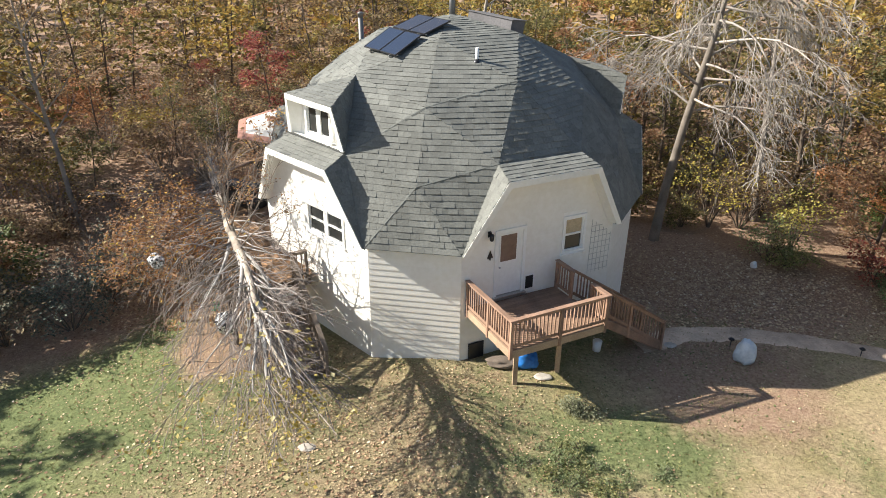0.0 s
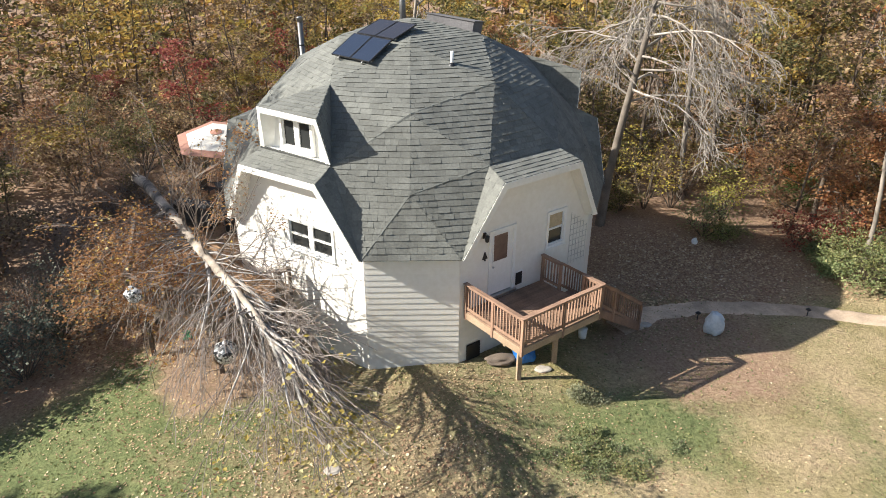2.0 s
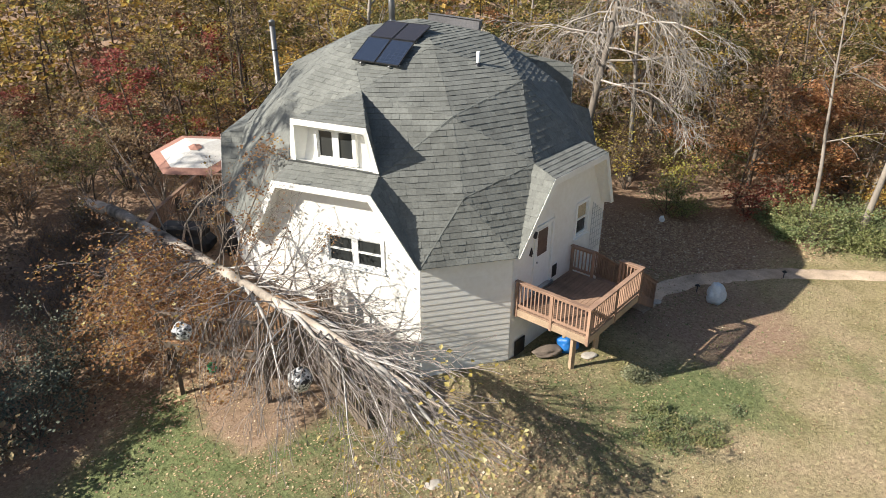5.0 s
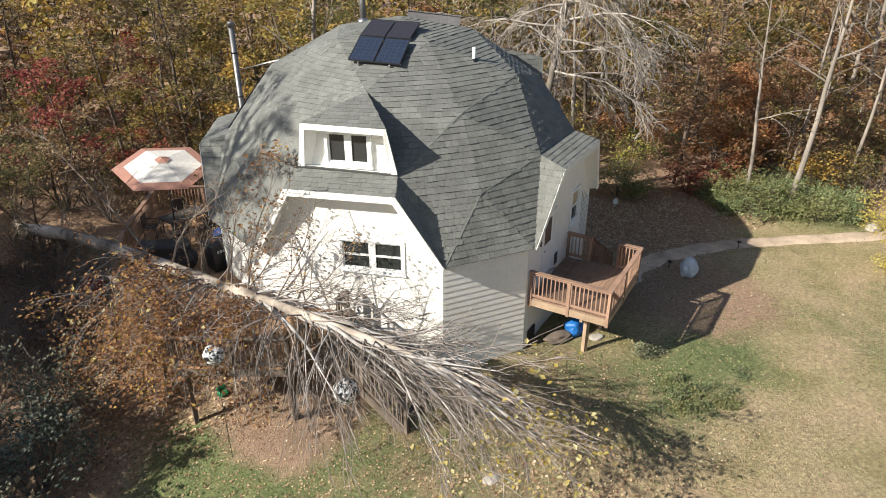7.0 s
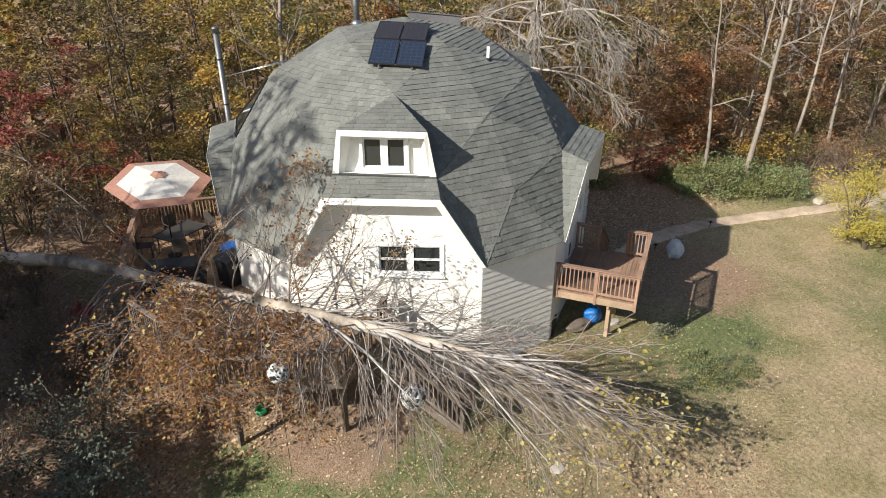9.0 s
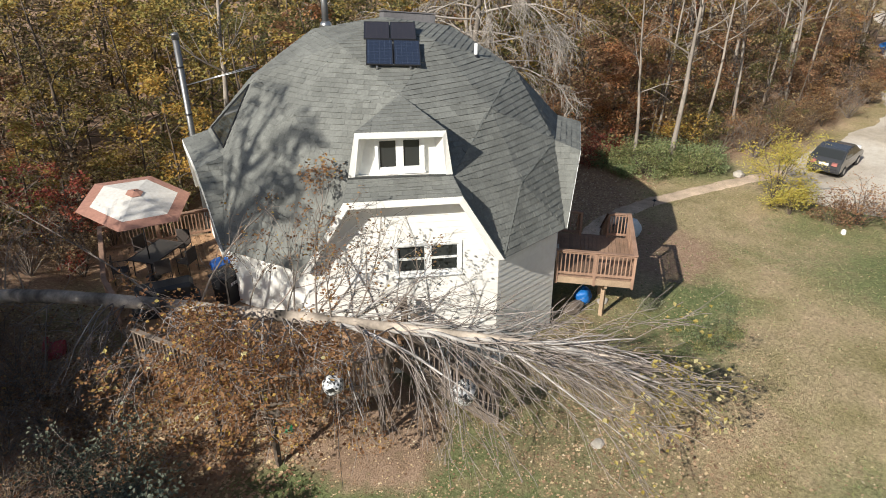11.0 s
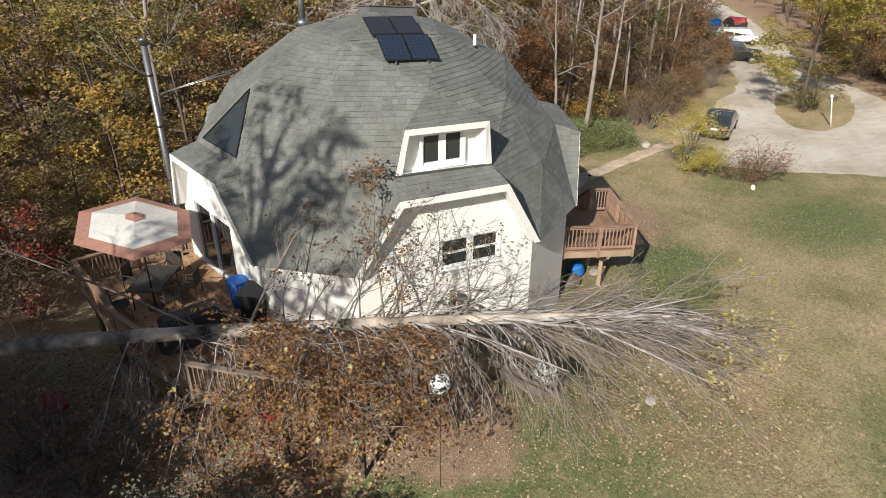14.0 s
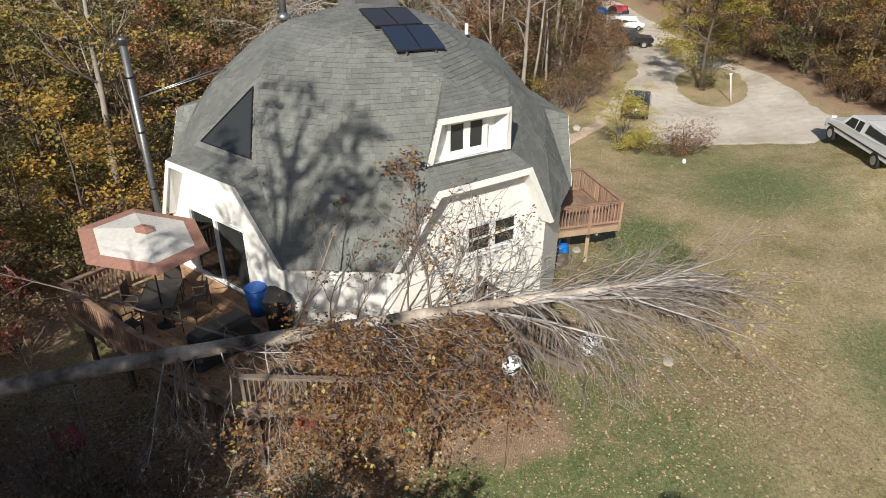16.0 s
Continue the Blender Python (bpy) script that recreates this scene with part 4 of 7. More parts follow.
FLOORING = simple("dusty_deck_boards", (0.29, 0.185, 0.125), 0.8, grain=7, vary=0.3, relief=0.3, each=0.25)
FLOOR, TOP = 2.27, 3.22
deck = thing("entrance_deck", (0, 0, 0), "red-brown stained wooden entrance deck on posts with railing", "deck")
DECK_IN, DECK_OUT, DECK_A, DECK_B = 6.14, 8.7, -2.5, 0.77
r = DECK_IN + 0.01
while r < DECK_OUT - 0.02:
    bar("deck_board", (*dk(r + 0.068, DECK_A), FLOOR - 0.016), (*dk(r + 0.068, DECK_B), FLOOR - 0.016), 0.136, 0.032, FLOORING, deck)
    r += 0.142
for a, b in (((DECK_OUT, DECK_A), (DECK_OUT, DECK_B)), ((DECK_IN, DECK_A), (DECK_OUT, DECK_A)), ((DECK_OUT, DECK_B), (DECK_IN, DECK_B))):
    bar("rim_joist", (*dk(*a), FLOOR - 0.155), (*dk(*b), FLOOR - 0.155), 0.045, 0.235, RAW_WOOD, deck)
for k in range(7):
    t_ = DECK_A + (k + 0.6) * 0.45
    bar("joist", (*dk(DECK_IN, t_), FLOOR - 0.14), (*dk(DECK_OUT - 0.05, t_), FLOOR - 0.14), 0.04, 0.2, GREY_WOOD, deck)
for p in ((7.87, -1.74), (7.87, -0.19)):
    x, y = dk(*p)
    bar("deck_post", (x, y, ground_z(x, y) - 0.2), (x, y, FLOOR - 0.42), 0.14, 0.14, RAW_WOOD, deck)
bar("beam", (*dk(7.87, -2.42), FLOOR - 0.34), (*dk(7.87, 0.7), FLOOR - 0.34), 0.09, 0.18, RAW_WOOD, deck)
railing(deck, dk(DECK_IN + 0.05, DECK_A), dk(DECK_OUT, DECK_A), FLOOR, TOP, STAINED)
railing(deck, dk(DECK_OUT, DECK_A), dk(DECK_OUT, DECK_B), FLOOR, TOP, STAINED, (False, True), 1.65)
railing(deck, dk(DECK_OUT, DECK_B), dk(7.98, DECK_B), FLOOR, TOP, STAINED, (False, True), 2)
railing(deck, dk(DECK_IN + 0.05, DECK_B), dk(6.98, DECK_B), FLOOR, TOP, STAINED, (True, True), 2)
# stairs down beside the wall
stairs = thing("deck_stairs", (0, 0, 0), "stained wooden stairs with railings beside the deck", "stairs")
RUN, STEPS = 3.2, 11
low = 0.06
for k in range(STEPS - 1):
    f = (k + 1) / STEPS
    z = FLOOR - (FLOOR - low) * f
    t_ = DECK_B + 0.05 + RUN * f
    bar("tread", (*dk(6.98, t_), z), (*dk(7.96, t_), z), 0.29, 0.035, STAINED, stairs)
SL = (FLOOR - low) / RUN
for r in (6.96, 7.98):
    bar("stringer", (*dk(r, DECK_B + 0.05), FLOOR - 0.2), (*dk(r, DECK_B + RUN), low + 0.05), 0.045, 0.26, STAINED, stairs)
    railing(stairs, dk(r, DECK_B + 0.12), dk(r, DECK_B + RUN), FLOOR, TOP, STAINED, (False, True), 1.6, slope=SL)

# the raised deck along the west and south bays
wdeck = thing("back_deck", (0, 0, 0), "weathered wooden deck on posts along the bays", "deck")
WF = 2.2


OUTLINE = [set_out(HUB_WEST, 6.43, -3.0), set_out(HUB_WEST, 10.2, -3.0), set_out(HUB_WEST, 10.15, 1.15), Vector((-10.25, 24.8, 0)), Vector((-9.55, 20.3, 0)), Vector((-7.0, 18.55, 0)), set_out(HUB_SOUTH, 6.46, -0.15)]
centre = Vector((-5.0, 24.0, 0))
DECKING = simple("leaf_strewn_decking", (0.40, 0.245, 0.14), 0.85, grain=6, vary=0.35, relief=0.35, each=0.35)


def inside_deck(p):
    inside = False
    for i, a in enumerate(OUTLINE):
        b2 = OUTLINE[(i + 1) % len(OUTLINE)]
        if (a.y > p.y) != (b2.y > p.y) and p.x < (b2.x - a.x) * (p.y - a.y) / (b2.y - a.y) + a.x:
            inside = not inside
    return inside


ux = Vector((-0.46, -0.888, 0))
uy = Vector((-0.888, 0.46, 0))
org = HUB
r = -6.5
while r < 13.0:
    run, s = None, -6.0
    while s < 13.0:
        ok = inside_deck(org + uy * (r + 0.07) + ux * s)
        if ok and run is None:
            run = s
        if run is not None and not ok:
            if s - run > 0.15:
                bar("deck_board", org + uy * (r + 0.07) + ux * run + Vector((0, 0, WF - 0.016)), org + uy * (r + 0.07) + ux * s + Vector((0, 0, WF - 0.016)), 0.136, 0.032, DECKING, wdeck, bevel=0)
            run = None
        s += 0.08
    r += 0.143
for a, b in zip(OUTLINE[:-1], OUTLINE[1:]):
    bar("rim_joist", a + Vector((0, 0, WF - 0.16)), b + Vector((0, 0, WF - 0.16)), 0.05, 0.24, GREY_WOOD, wdeck)
    bar("beam", a + (centre - a).normalized() * 0.35 + Vector((0, 0, WF - 0.38)), b + (centre - b).normalized() * 0.35 + Vector((0, 0, WF - 0.38)), 0.09, 0.2, GREY_WOOD, wdeck)
    n = max(1, round((b - a).length / 2.2))
    for k in range(n):
        p = a + (b - a) * (k / n)
        p = p + (centre - p).normalized() * 0.35
        if (p - Vector((DOME.x, DOME.y, 0))).length > 6.9:
            bar("deck_post", (p.x, p.y, ground_z(p.x, p.y) - 0.2), (p.x, p.y, WF - 0.3), 0.13, 0.13, DARK_BARK, wdeck)
for a, b in zip(OUTLINE[:2], OUTLINE[1:3]):
    railing(wdeck, a.xy, b.xy, WF, WF + 0.98, STAINED, every=1.7)
for a, b in zip(OUTLINE[3:5], OUTLINE[4:6]):
    railing(wdeck, a.xy, b.xy, WF, WF + 0.95, GREY_WOOD, every=1.7, gap=0.14)
# stairs from the deck's end down to the lawn
end = (OUTLINE[6] - OUTLINE[5]).normalized()
fall = Vector((end.y, -end.x, 0))
near, far = OUTLINE[6] - end * 0.55, OUTLINE[6] - end * 1.65
railing(wdeck, OUTLINE[5].xy, far.xy, WF, WF + 0.95, GREY_WOOD, (False, True), 2, 0.14)
railing(wdeck, near.xy, (OUTLINE[6] - end * 0.08).xy, WF, WF + 0.95, GREY_WOOD, (True, True), 2, 0.14)
back_stairs = thing("back_stairs", (0, 0, 0), "weathered wooden stairs from the back deck down to the lawn", "stairs")
DOWN, STEP_COUNT = 2.9, 11
for k in range(1, STEP_COUNT):
    f = k / STEP_COUNT
    bar("tread", near + fall * (DOWN * f) + Vector((0, 0, WF - 2.1 * f)), far + fall * (DOWN * f) + Vector((0, 0, WF - 2.1 * f)), 0.27, 0.035, GREY_WOOD, back_stairs)
for side in (near, far):
    bar("stringer", side + Vector((0, 0, WF - 0.2)), side + fall * DOWN + Vector((0, 0, 0.08)), 0.045, 0.26, GREY_WOOD, back_stairs)
    railing(back_stairs, (side + fall * 0.12).xy, (side + fall * DOWN).xy, WF, WF + 0.92, GREY_WOOD, (False, True), 1.5, 0.14, slope=2.1 / DOWN)
railing(wdeck, OUTLINE[2].xy, (OUTLINE[2] + (OUTLINE[3] - OUTLINE[2]) * 0.35).xy, WF, WF + 0.98, STAINED)


# ---------------------------------------------------------------- trees


def leaf_material(name, stops, through_light=0.35):
    return palette(name, stops, 0.6, through_light)


BROWN_LEAF = leaf_material("brown_leaf", [(0, (0.12, 0.08, 0.05)), (0.4, (0.245, 0.16, 0.095)), (0.75, (0.36, 0.255, 0.145)), (1, (0.48, 0.37, 0.19))], 0.45)
GOLD_LEAF = leaf_material("golden_leaf", [(0, (0.22, 0.14, 0.04)), (0.4, (0.40, 0.265, 0.07)), (0.75, (0.52, 0.38, 0.11)), (1, (0.38, 0.36, 0.11))], 0.4)
OLIVE_LEAF = leaf_material("olive_leaf", [(0, (0.09, 0.092, 0.037)), (0.4, (0.185, 0.175, 0.073)), (0.75, (0.285, 0.255, 0.10)), (1, (0.40, 0.31, 0.13))], 0.45)
GREEN_LEAF = leaf_material("green_leaf", [(0, (0.05, 0.075, 0.03)), (0.5, (0.10, 0.15, 0.055)), (1, (0.18, 0.23, 0.085))])
WEED_LEAF = leaf_material("weed_leaf", [(0, (0.15, 0.19, 0.085)), (0.5, (0.25, 0.29, 0.135)), (1, (0.37, 0.37, 0.20))], 0.4)
EVERGREEN_LEAF = leaf_material("evergreen_leaf", [(0, (0.065, 0.08, 0.062)), (0.5, (0.125, 0.15, 0.112)), (1, (0.21, 0.235, 0.18))], 0.3)
RED_LEAF = leaf_material("red_leaf", [(0, (0.16, 0.04, 0.04)), (0.5, (0.34, 0.09, 0.075)), (1, (0.44, 0.20, 0.12))], 0.45)
RUST_LEAF = leaf_material("rust_leaf", [(0, (0.24, 0.125, 0.075)), (0.5, (0.45, 0.245, 0.135)), (0.85, (0.55, 0.34, 0.19)), (1, (0.60, 0.43, 0.20))], 0.5)
YELLOW_LEAF = leaf_material("yellow_leaf", [(0, (0.40, 0.35, 0.08)), (0.5, (0.62, 0.52, 0.13)), (1, (0.48, 0.50, 0.15))], 0.45)
LIME_LEAF = leaf_material("lime_leaf", [(0, (0.26, 0.26, 0.08)), (0.5, (0.44, 0.42, 0.13)), (1, (0.60, 0.51, 0.17))], 0.5)
HERB_LEAF = leaf_material("herb_leaf", [(0, (0.15, 0.18, 0.11)), (0.5, (0.24, 0.27, 0.18)), (1, (0.34, 0.36, 0.25))])
LITTER_LEAF = leaf_material("fallen_leaf", [(0, (0.20, 0.11, 0.065)), (0.4, (0.40, 0.26, 0.155)), (0.7, (0.50, 0.36, 0.22)), (0.92, (0.58, 0.45, 0.26)), (1, (0.66, 0.57, 0.42))], 0.0)


def branch(buf, tips, rng, p, d, length, r, level, sag=0.0, spread=0.6, kids=5, sides=5, thin=0.3, wob=0.16, first=0.25, tip=0.008, fine=None, ratio=0.55):
    """A limb with its side limbs; the ends are gathered in tips, and the last twigs go into fine."""
    n = 5 if level > 1 else 4
    pts, radii = [p.copy()], [r]
    for i in range(n):
        d = (d + rand_dir(rng) * wob + Vector((0, 0, -sag * (i + 1) / n))).normalized()
        p = p + d * (length / n)
        pts.append(p.copy())
        radii.append(max(tip, r * (1 - (1 - thin) * (i + 1) / n)))
    (fine if fine is not None and level <= 1 else buf).tube(pts, radii, max(3, sides))
    if level <= 0:
        tips.append((pts[-1], d))
        tips.append((pts[-2], d))
        return
    for k in range(kids):
        f = first + (1 - first) * (k + rng.random()) / kids
        i = min(n - 1, int(f * n))
        q = pts[i].lerp(pts[i + 1], f * n - i)
        dd = (pts[i + 1] - pts[i]).normalized()
        side = rand_dir(rng)
        side = (side - dd * side.dot(dd)).normalized()
        nd = (dd + side * spread * rng.uniform(0.6, 1.3)).normalized()
        branch(buf, tips, rng, q, nd, length * rng.uniform(0.42, 0.68) * (1.15 - 0.45 * f), max(tip, radii[i] * ratio), level - 1, sag, spread, kids if level > 2 else max(3, kids - 1), sides - 1, thin, wob * 1.2, 0.2, tip, fine, ratio)
    tips.append((pts[-1], d))


def foliage(tips, rng, each, size, cloud, flat=0.22):
    """Leaves in flat, layered sprays at the twig ends."""
    buf = Buf()
    for p, d in tips:
        face = Vector((rng.gauss(0, 0.3), rng.gauss(0, 0.3), 1)).normalized()
        su = face.orthogonal().normalized()
        sv = face.cross(su)
        for _ in range(each):
            a, r = rng.uniform(0, 6.28), cloud * 1.6 * rng.random() ** 0.6
            o = su * (r * math.cos(a)) + sv * (r * math.sin(a)) + face * (rng.gauss(0, cloud * flat) - 0.25 * r * r)
            n = (face + rand_dir(rng) * 0.6).normalized()
            u = n.orthogonal().normalized()
            u = (u * math.cos(a := rng.uniform(0, 6.28)) + n.cross(u) * math.sin(a))
            s = size * rng.uniform(0.6, 1.35)
            buf.leaf(p + o, n, u, s * 0.75, s, s * 0.12)
    return buf


def tree_kit(seed, height, bare=False, leaf=None, bark=DARK_BARK, each=19, size=0.17, cloud=0.38, clear=0.14, lean=0.05, r0=None, kids=8, reach=0.36, sag=0.0, levels=2):
    """The wood and the leaves of one kind of tree, standing at the origin."""
    rng = random.Random(seed)
    wood, tips = Buf(), []
    r0 = r0 or height * 0.013
    pts, radii, n = [], [], 9
    p, d = Vector((0, 0, -0.4)), Vector((rng.uniform(-lean, lean), rng.uniform(-lean, lean), 1)).normalized()
    for i in range(n + 1):
        pts.append(p.copy())
        radii.append(r0 * (1.35 if i == 0 else 1 - 0.85 * i / n))
        d = (d + Vector((rng.uniform(-1, 1), rng.uniform(-1, 1), 0.4)) * 0.06).normalized()
        p = p + d * (height / n)
    wood.tube(pts, radii, 8)
    for k in range(kids):
        f = clear + (0.97 - clear) * (k + rng.random() * 0.8) / kids
        i = min(n - 1, int(f * n))
        q = pts[i].lerp(pts[i + 1], f * n - i)
        a = k * 2.4 + rng.uniform(-0.5, 0.5)
        up = 0.25 + 0.9 * f
        branch(wood, tips, rng, q, Vector((math.cos(a), math.sin(a), up)).normalized(), height * reach * (1.25 - 0.75 * f) * rng.uniform(0.8, 1.15), radii[i] * 0.5, levels - 1, sag, 0.7, 5, 5)
    wood_me = wood.mesh("trunk", bark, False)
    leaf_me = None if bare else foliage(tips, rng, each, size, cloud).mesh("crown", leaf)
    return wood_me, leaf_me


def plant(name, kit, x, y, turn, scale, label, category, group="", sink=0.0, tilt=0.0):
    ob = new(name)
    tagged(ob, label, category, group)
    ob.matrix_world = pose(x, y, ground_z(x, y) - sink, tilt, 0, turn) @ Matrix.Diagonal((scale, scale, scale, 1))
    link("trunk" if category == "tree" else "stem_clump", kit[0], ob)
    if kit[1] is not None:
        link("crown" if category == "tree" else "foliage", kit[1], ob)
    return ob


def shrub_kit(seed, height, leaf, each=15, size=0.115, stems=9, bark=DARK_BARK, cloud=0.26, spread=0.75):
    rng = random.Random(seed)
    wood, tips = Buf(), []
    for k in range(stems):
        a = k * 2.4 + rng.uniform(-0.4, 0.4)
        o = spread * rng.uniform(0.2, 1.0)
        branch(wood, tips, rng, Vector((math.cos(a) * 0.01, math.sin(a) * 0.01, -0.15)), Vector((math.cos(a) * o, math.sin(a) * o, 1)).normalized(), height * rng.uniform(0.6, 1.1), 0.018 * height ** 0.5, 1, 0.1, 0.7, 5, 4)
    return wood.mesh("stem_clump", bark, False), foliage(tips, rng, each, size, cloud).mesh("foliage", leaf)


KITS = {
    "brown": [tree_kit(1, 10, leaf=BROWN_LEAF, each=19), tree_kit(2, 9, leaf=BROWN_LEAF, each=21)],
    "gold": [tree_kit(3, 9.5, leaf=GOLD_LEAF, each=20), tree_kit(4, 8, leaf=GOLD_LEAF, each=22)],
    "olive": [tree_kit(5, 9, leaf=OLIVE_LEAF, each=22), tree_kit(6, 8, leaf=OLIVE_LEAF, each=22)],
    "rust": [tree_kit(7, 8.5, leaf=RUST_LEAF, each=22)],
    "red": [tree_kit(8, 6.5, leaf=RED_LEAF, each=22)],
    "bare": [tree_kit(9, 13, True, bark=BARK, clear=0.45, reach=0.26, kids=11), tree_kit(10, 14, True, bark=BARK, clear=0.4, reach=0.22, kids=11)],
}
TREE_WORDS = {
    "brown": "autumn tree of the wood with thin brown leaves", "gold": "autumn tree of the wood with golden yellow leaves", "olive": "tree of the wood with olive green leaves",
    "rust": "autumn tree of the wood with rust-orange leaves", "red": "small tree of the wood with dark red leaves", "bare": "bare grey-barked tree of the wood",
}
SHRUBS = {
    "brown": [shrub_kit(21, 2.6, BROWN_LEAF), shrub_kit(22, 2.2, BROWN_LEAF)], "olive": [shrub_kit(23, 2.4, OLIVE_LEAF, 18), shrub_kit(24, 1.9, OLIVE_LEAF, 18)],
    "green": [shrub_kit(25, 1.8, GREEN_LEAF, 20, 0.11)], "gold": [shrub_kit(26, 2.4, GOLD_LEAF, 15)], "rust": [shrub_kit(27, 2.2, RUST_LEAF, 15)],
    "bare": [shrub_kit(28, 2.7, BROWN_LEAF, 3, 0.1, 13, BRUSH_TWIG), shrub_kit(29, 2.3, RUST_LEAF, 2, 0.1, 13, BRUSH_TWIG)],
}
SHRUB_WORDS = {"brown": "brown-leaved shrub at the edge of the wood", "olive": "olive green shrub at the edge of the wood", "green": "low green bush at the edge of the wood", "gold": "shrub with golden leaves at the edge of the wood", "rust": "rust-orange shrub at the edge of the wood", "bare": "twiggy grey shrub with a few brown leaves"}
rng = random.Random(77)


def pick(table, weights):
    return rng.choices(list(weights), list(weights.values()))[0]


x = -46.0
while x < 100:
    y = -22.0
    while y < 60:
        px, py = x + rng.uniform(-1.6, 1.6), y + rng.uniform(-1.6, 1.6)
        y += 3.3 if x < 62 else 5.5
        d = depth_in_wood(px, py)
        if d < 1.2 or d > (20 if px > -9 else 24) or (px < -14 and py < 27) or math.hypot(px + 3.7, py - 30.8) < 3.5 or (px > 34 and py < -8) or (10 < px < 20.5 and 24 < py < 31):
            continue
        if px < 14:
            west = px < -9
            w = {"brown": 4, "olive": 4, "gold": 1.6, "rust": 0.8, "red": 0.4, "bare": 0.3} if west else {"gold": 5, "olive": 4, "brown": 3, "rust": 1, "red": 0.5, "bare": 0.5}
        elif px < 31 and py > 27:
            w = {"olive": 7, "brown": 1.5, "gold": 1.2, "rust": 0.5, "red": 0.2, "bare": 0.8}
        else:
            w = {"rust": 2.2, "brown": 4, "olive": 2.6, "gold": 1.6, "red": 0.6, "bare": 2.4} if px < 60 and py > 10 else {"rust": 2.4, "brown": 3, "olive": 3.5, "gold": 2.0, "red": 0.4, "bare": 1.4}
        if px < -9 and rng.random() < 0.5:
            continue
        kind = pick(KITS, w)
        s = rng.uniform(0.66, 1.08) * (0.6 if px < -9 and d < 16 else 1.0) * (0.75 if d < 4 else 1.0)
        if kind == "bare":
            s = max(s, 0.85)
        plant("tree", rng.choice(KITS[kind]), px, py, rng.uniform(0, 360), s * (1.2 if px > -5 else 1.0), TREE_WORDS[kind], "tree", "trees of the wood")
    x += 3.4
UNDERGROWTH = {}
x = -46.0
while x < 62:
    y = -8.0
    while y < 60:
        px, py = x + rng.uniform(-1.2, 1.2), y + rng.uniform(-1.2, 1.2)
        y += 2.3
        d = depth_in_wood(px, py)
        if d < 0.3 or d > (24 if px < -8 else 12) or (d > 10 and rng.random() < 0.4) or math.hypot(px + 3.7, py - 30.8) < 2 or (px < -20 and py < 20) or (-13.5 < px < -8 and py < 26) or (12 < px < 21 and 24 < py < 30 and rng.random() < 0.65):
            continue
        w = {"brown": 4, "olive": 2, "gold": 0.8, "rust": 0.9, "green": 0.3, "bare": 4} if px < -5 else {"brown": 3, "olive": 4, "gold": 2.5, "rust": 0.5, "green": 0.8, "bare": 1.5} if px < 12 else {"brown": 2.0, "olive": 3.0, "rust": 2.5, "green": 2.5, "gold": 0.8, "bare": 2.0} if px < 23 else {"brown": 4, "olive": 1.5, "rust": 1.2, "green": 0.6, "gold": 0.5, "bare": 4}
        kind = pick(SHRUBS, w)
        if -16 < px < -9 and 21 < py < 35:
            kind = "bare"
        kit, turn, size = rng.choice(SHRUBS[kind]), rng.uniform(0, 360), rng.uniform(0.7, 1.3) * (0.6 if -16 < px < -9 and py < 35 else 1.15 if px < -8 else 1)
        if d > 5:
            UNDERGROWTH.setdefault(kind, []).append((kit, pose(px, py, ground_z(px, py), 0, 0, turn) @ Matrix.Diagonal((size, size, size, 1))))
        else:
            plant("shrub", kit, px, py, turn, size, SHRUB_WORDS[kind], "shrub", "shrubs at the wood's edge")
    x += 2.3


def joined(name, pieces, mat):
    """Many placed copies of meshes as one mesh."""
    co, loops, starts, totals, base, at = [], [], [], [], 0, 0
    for src, m in pieces:
        v = np.empty(len(src.vertices) * 3, dtype=np.float32)
        src.vertices.foreach_get("co", v)
        v = v.reshape(-1, 3) @ np.array(m.to_3x3().transposed(), dtype=np.float32) + np.array(m.translation, dtype=np.float32)
        li, ls, lt = np.empty(len(src.loops), dtype=np.int32), np.empty(len(src.polygons), dtype=np.int32), np.empty(len(src.polygons), dtype=np.int32)
        src.loops.foreach_get("vertex_index", li)
        src.polygons.foreach_get("loop_start", ls)
        src.polygons.foreach_get("loop_total", lt)
        co.append(v)
        loops.append(li + base)
        starts.append(ls + at)
        totals.append(lt)
        base, at = base + len(v), at + len(li)
    me = bpy.data.meshes.new(name)
    co, loops, starts = np.concatenate(co), np.concatenate(loops), np.concatenate(starts)
    me.vertices.add(len(co))
    me.vertices.foreach_set("co", co.ravel())
    me.loops.add(len(loops))
    me.loops.foreach_set("vertex_index", loops)
    me.polygons.add(len(starts))
    me.polygons.foreach_set("loop_start", starts)
    me.update(calc_edges=True)
    me.materials.append(mat)
    return me


undergrowth = thing("undergrowth", (0, 0, 0), "tangled brown and olive undergrowth of the wood", "undergrowth", kind="stuff")
for kind, placed in UNDERGROWTH.items():
    if kind == "bare":
        link("stem_clumps", joined("stem_clumps", [(k[0], m) for k, m in placed], placed[0][0][0].materials[0]), undergrowth)
    link("foliage", joined("foliage", [(k[1], m) for k, m in placed], placed[0][0][1].materials[0]), undergrowth)


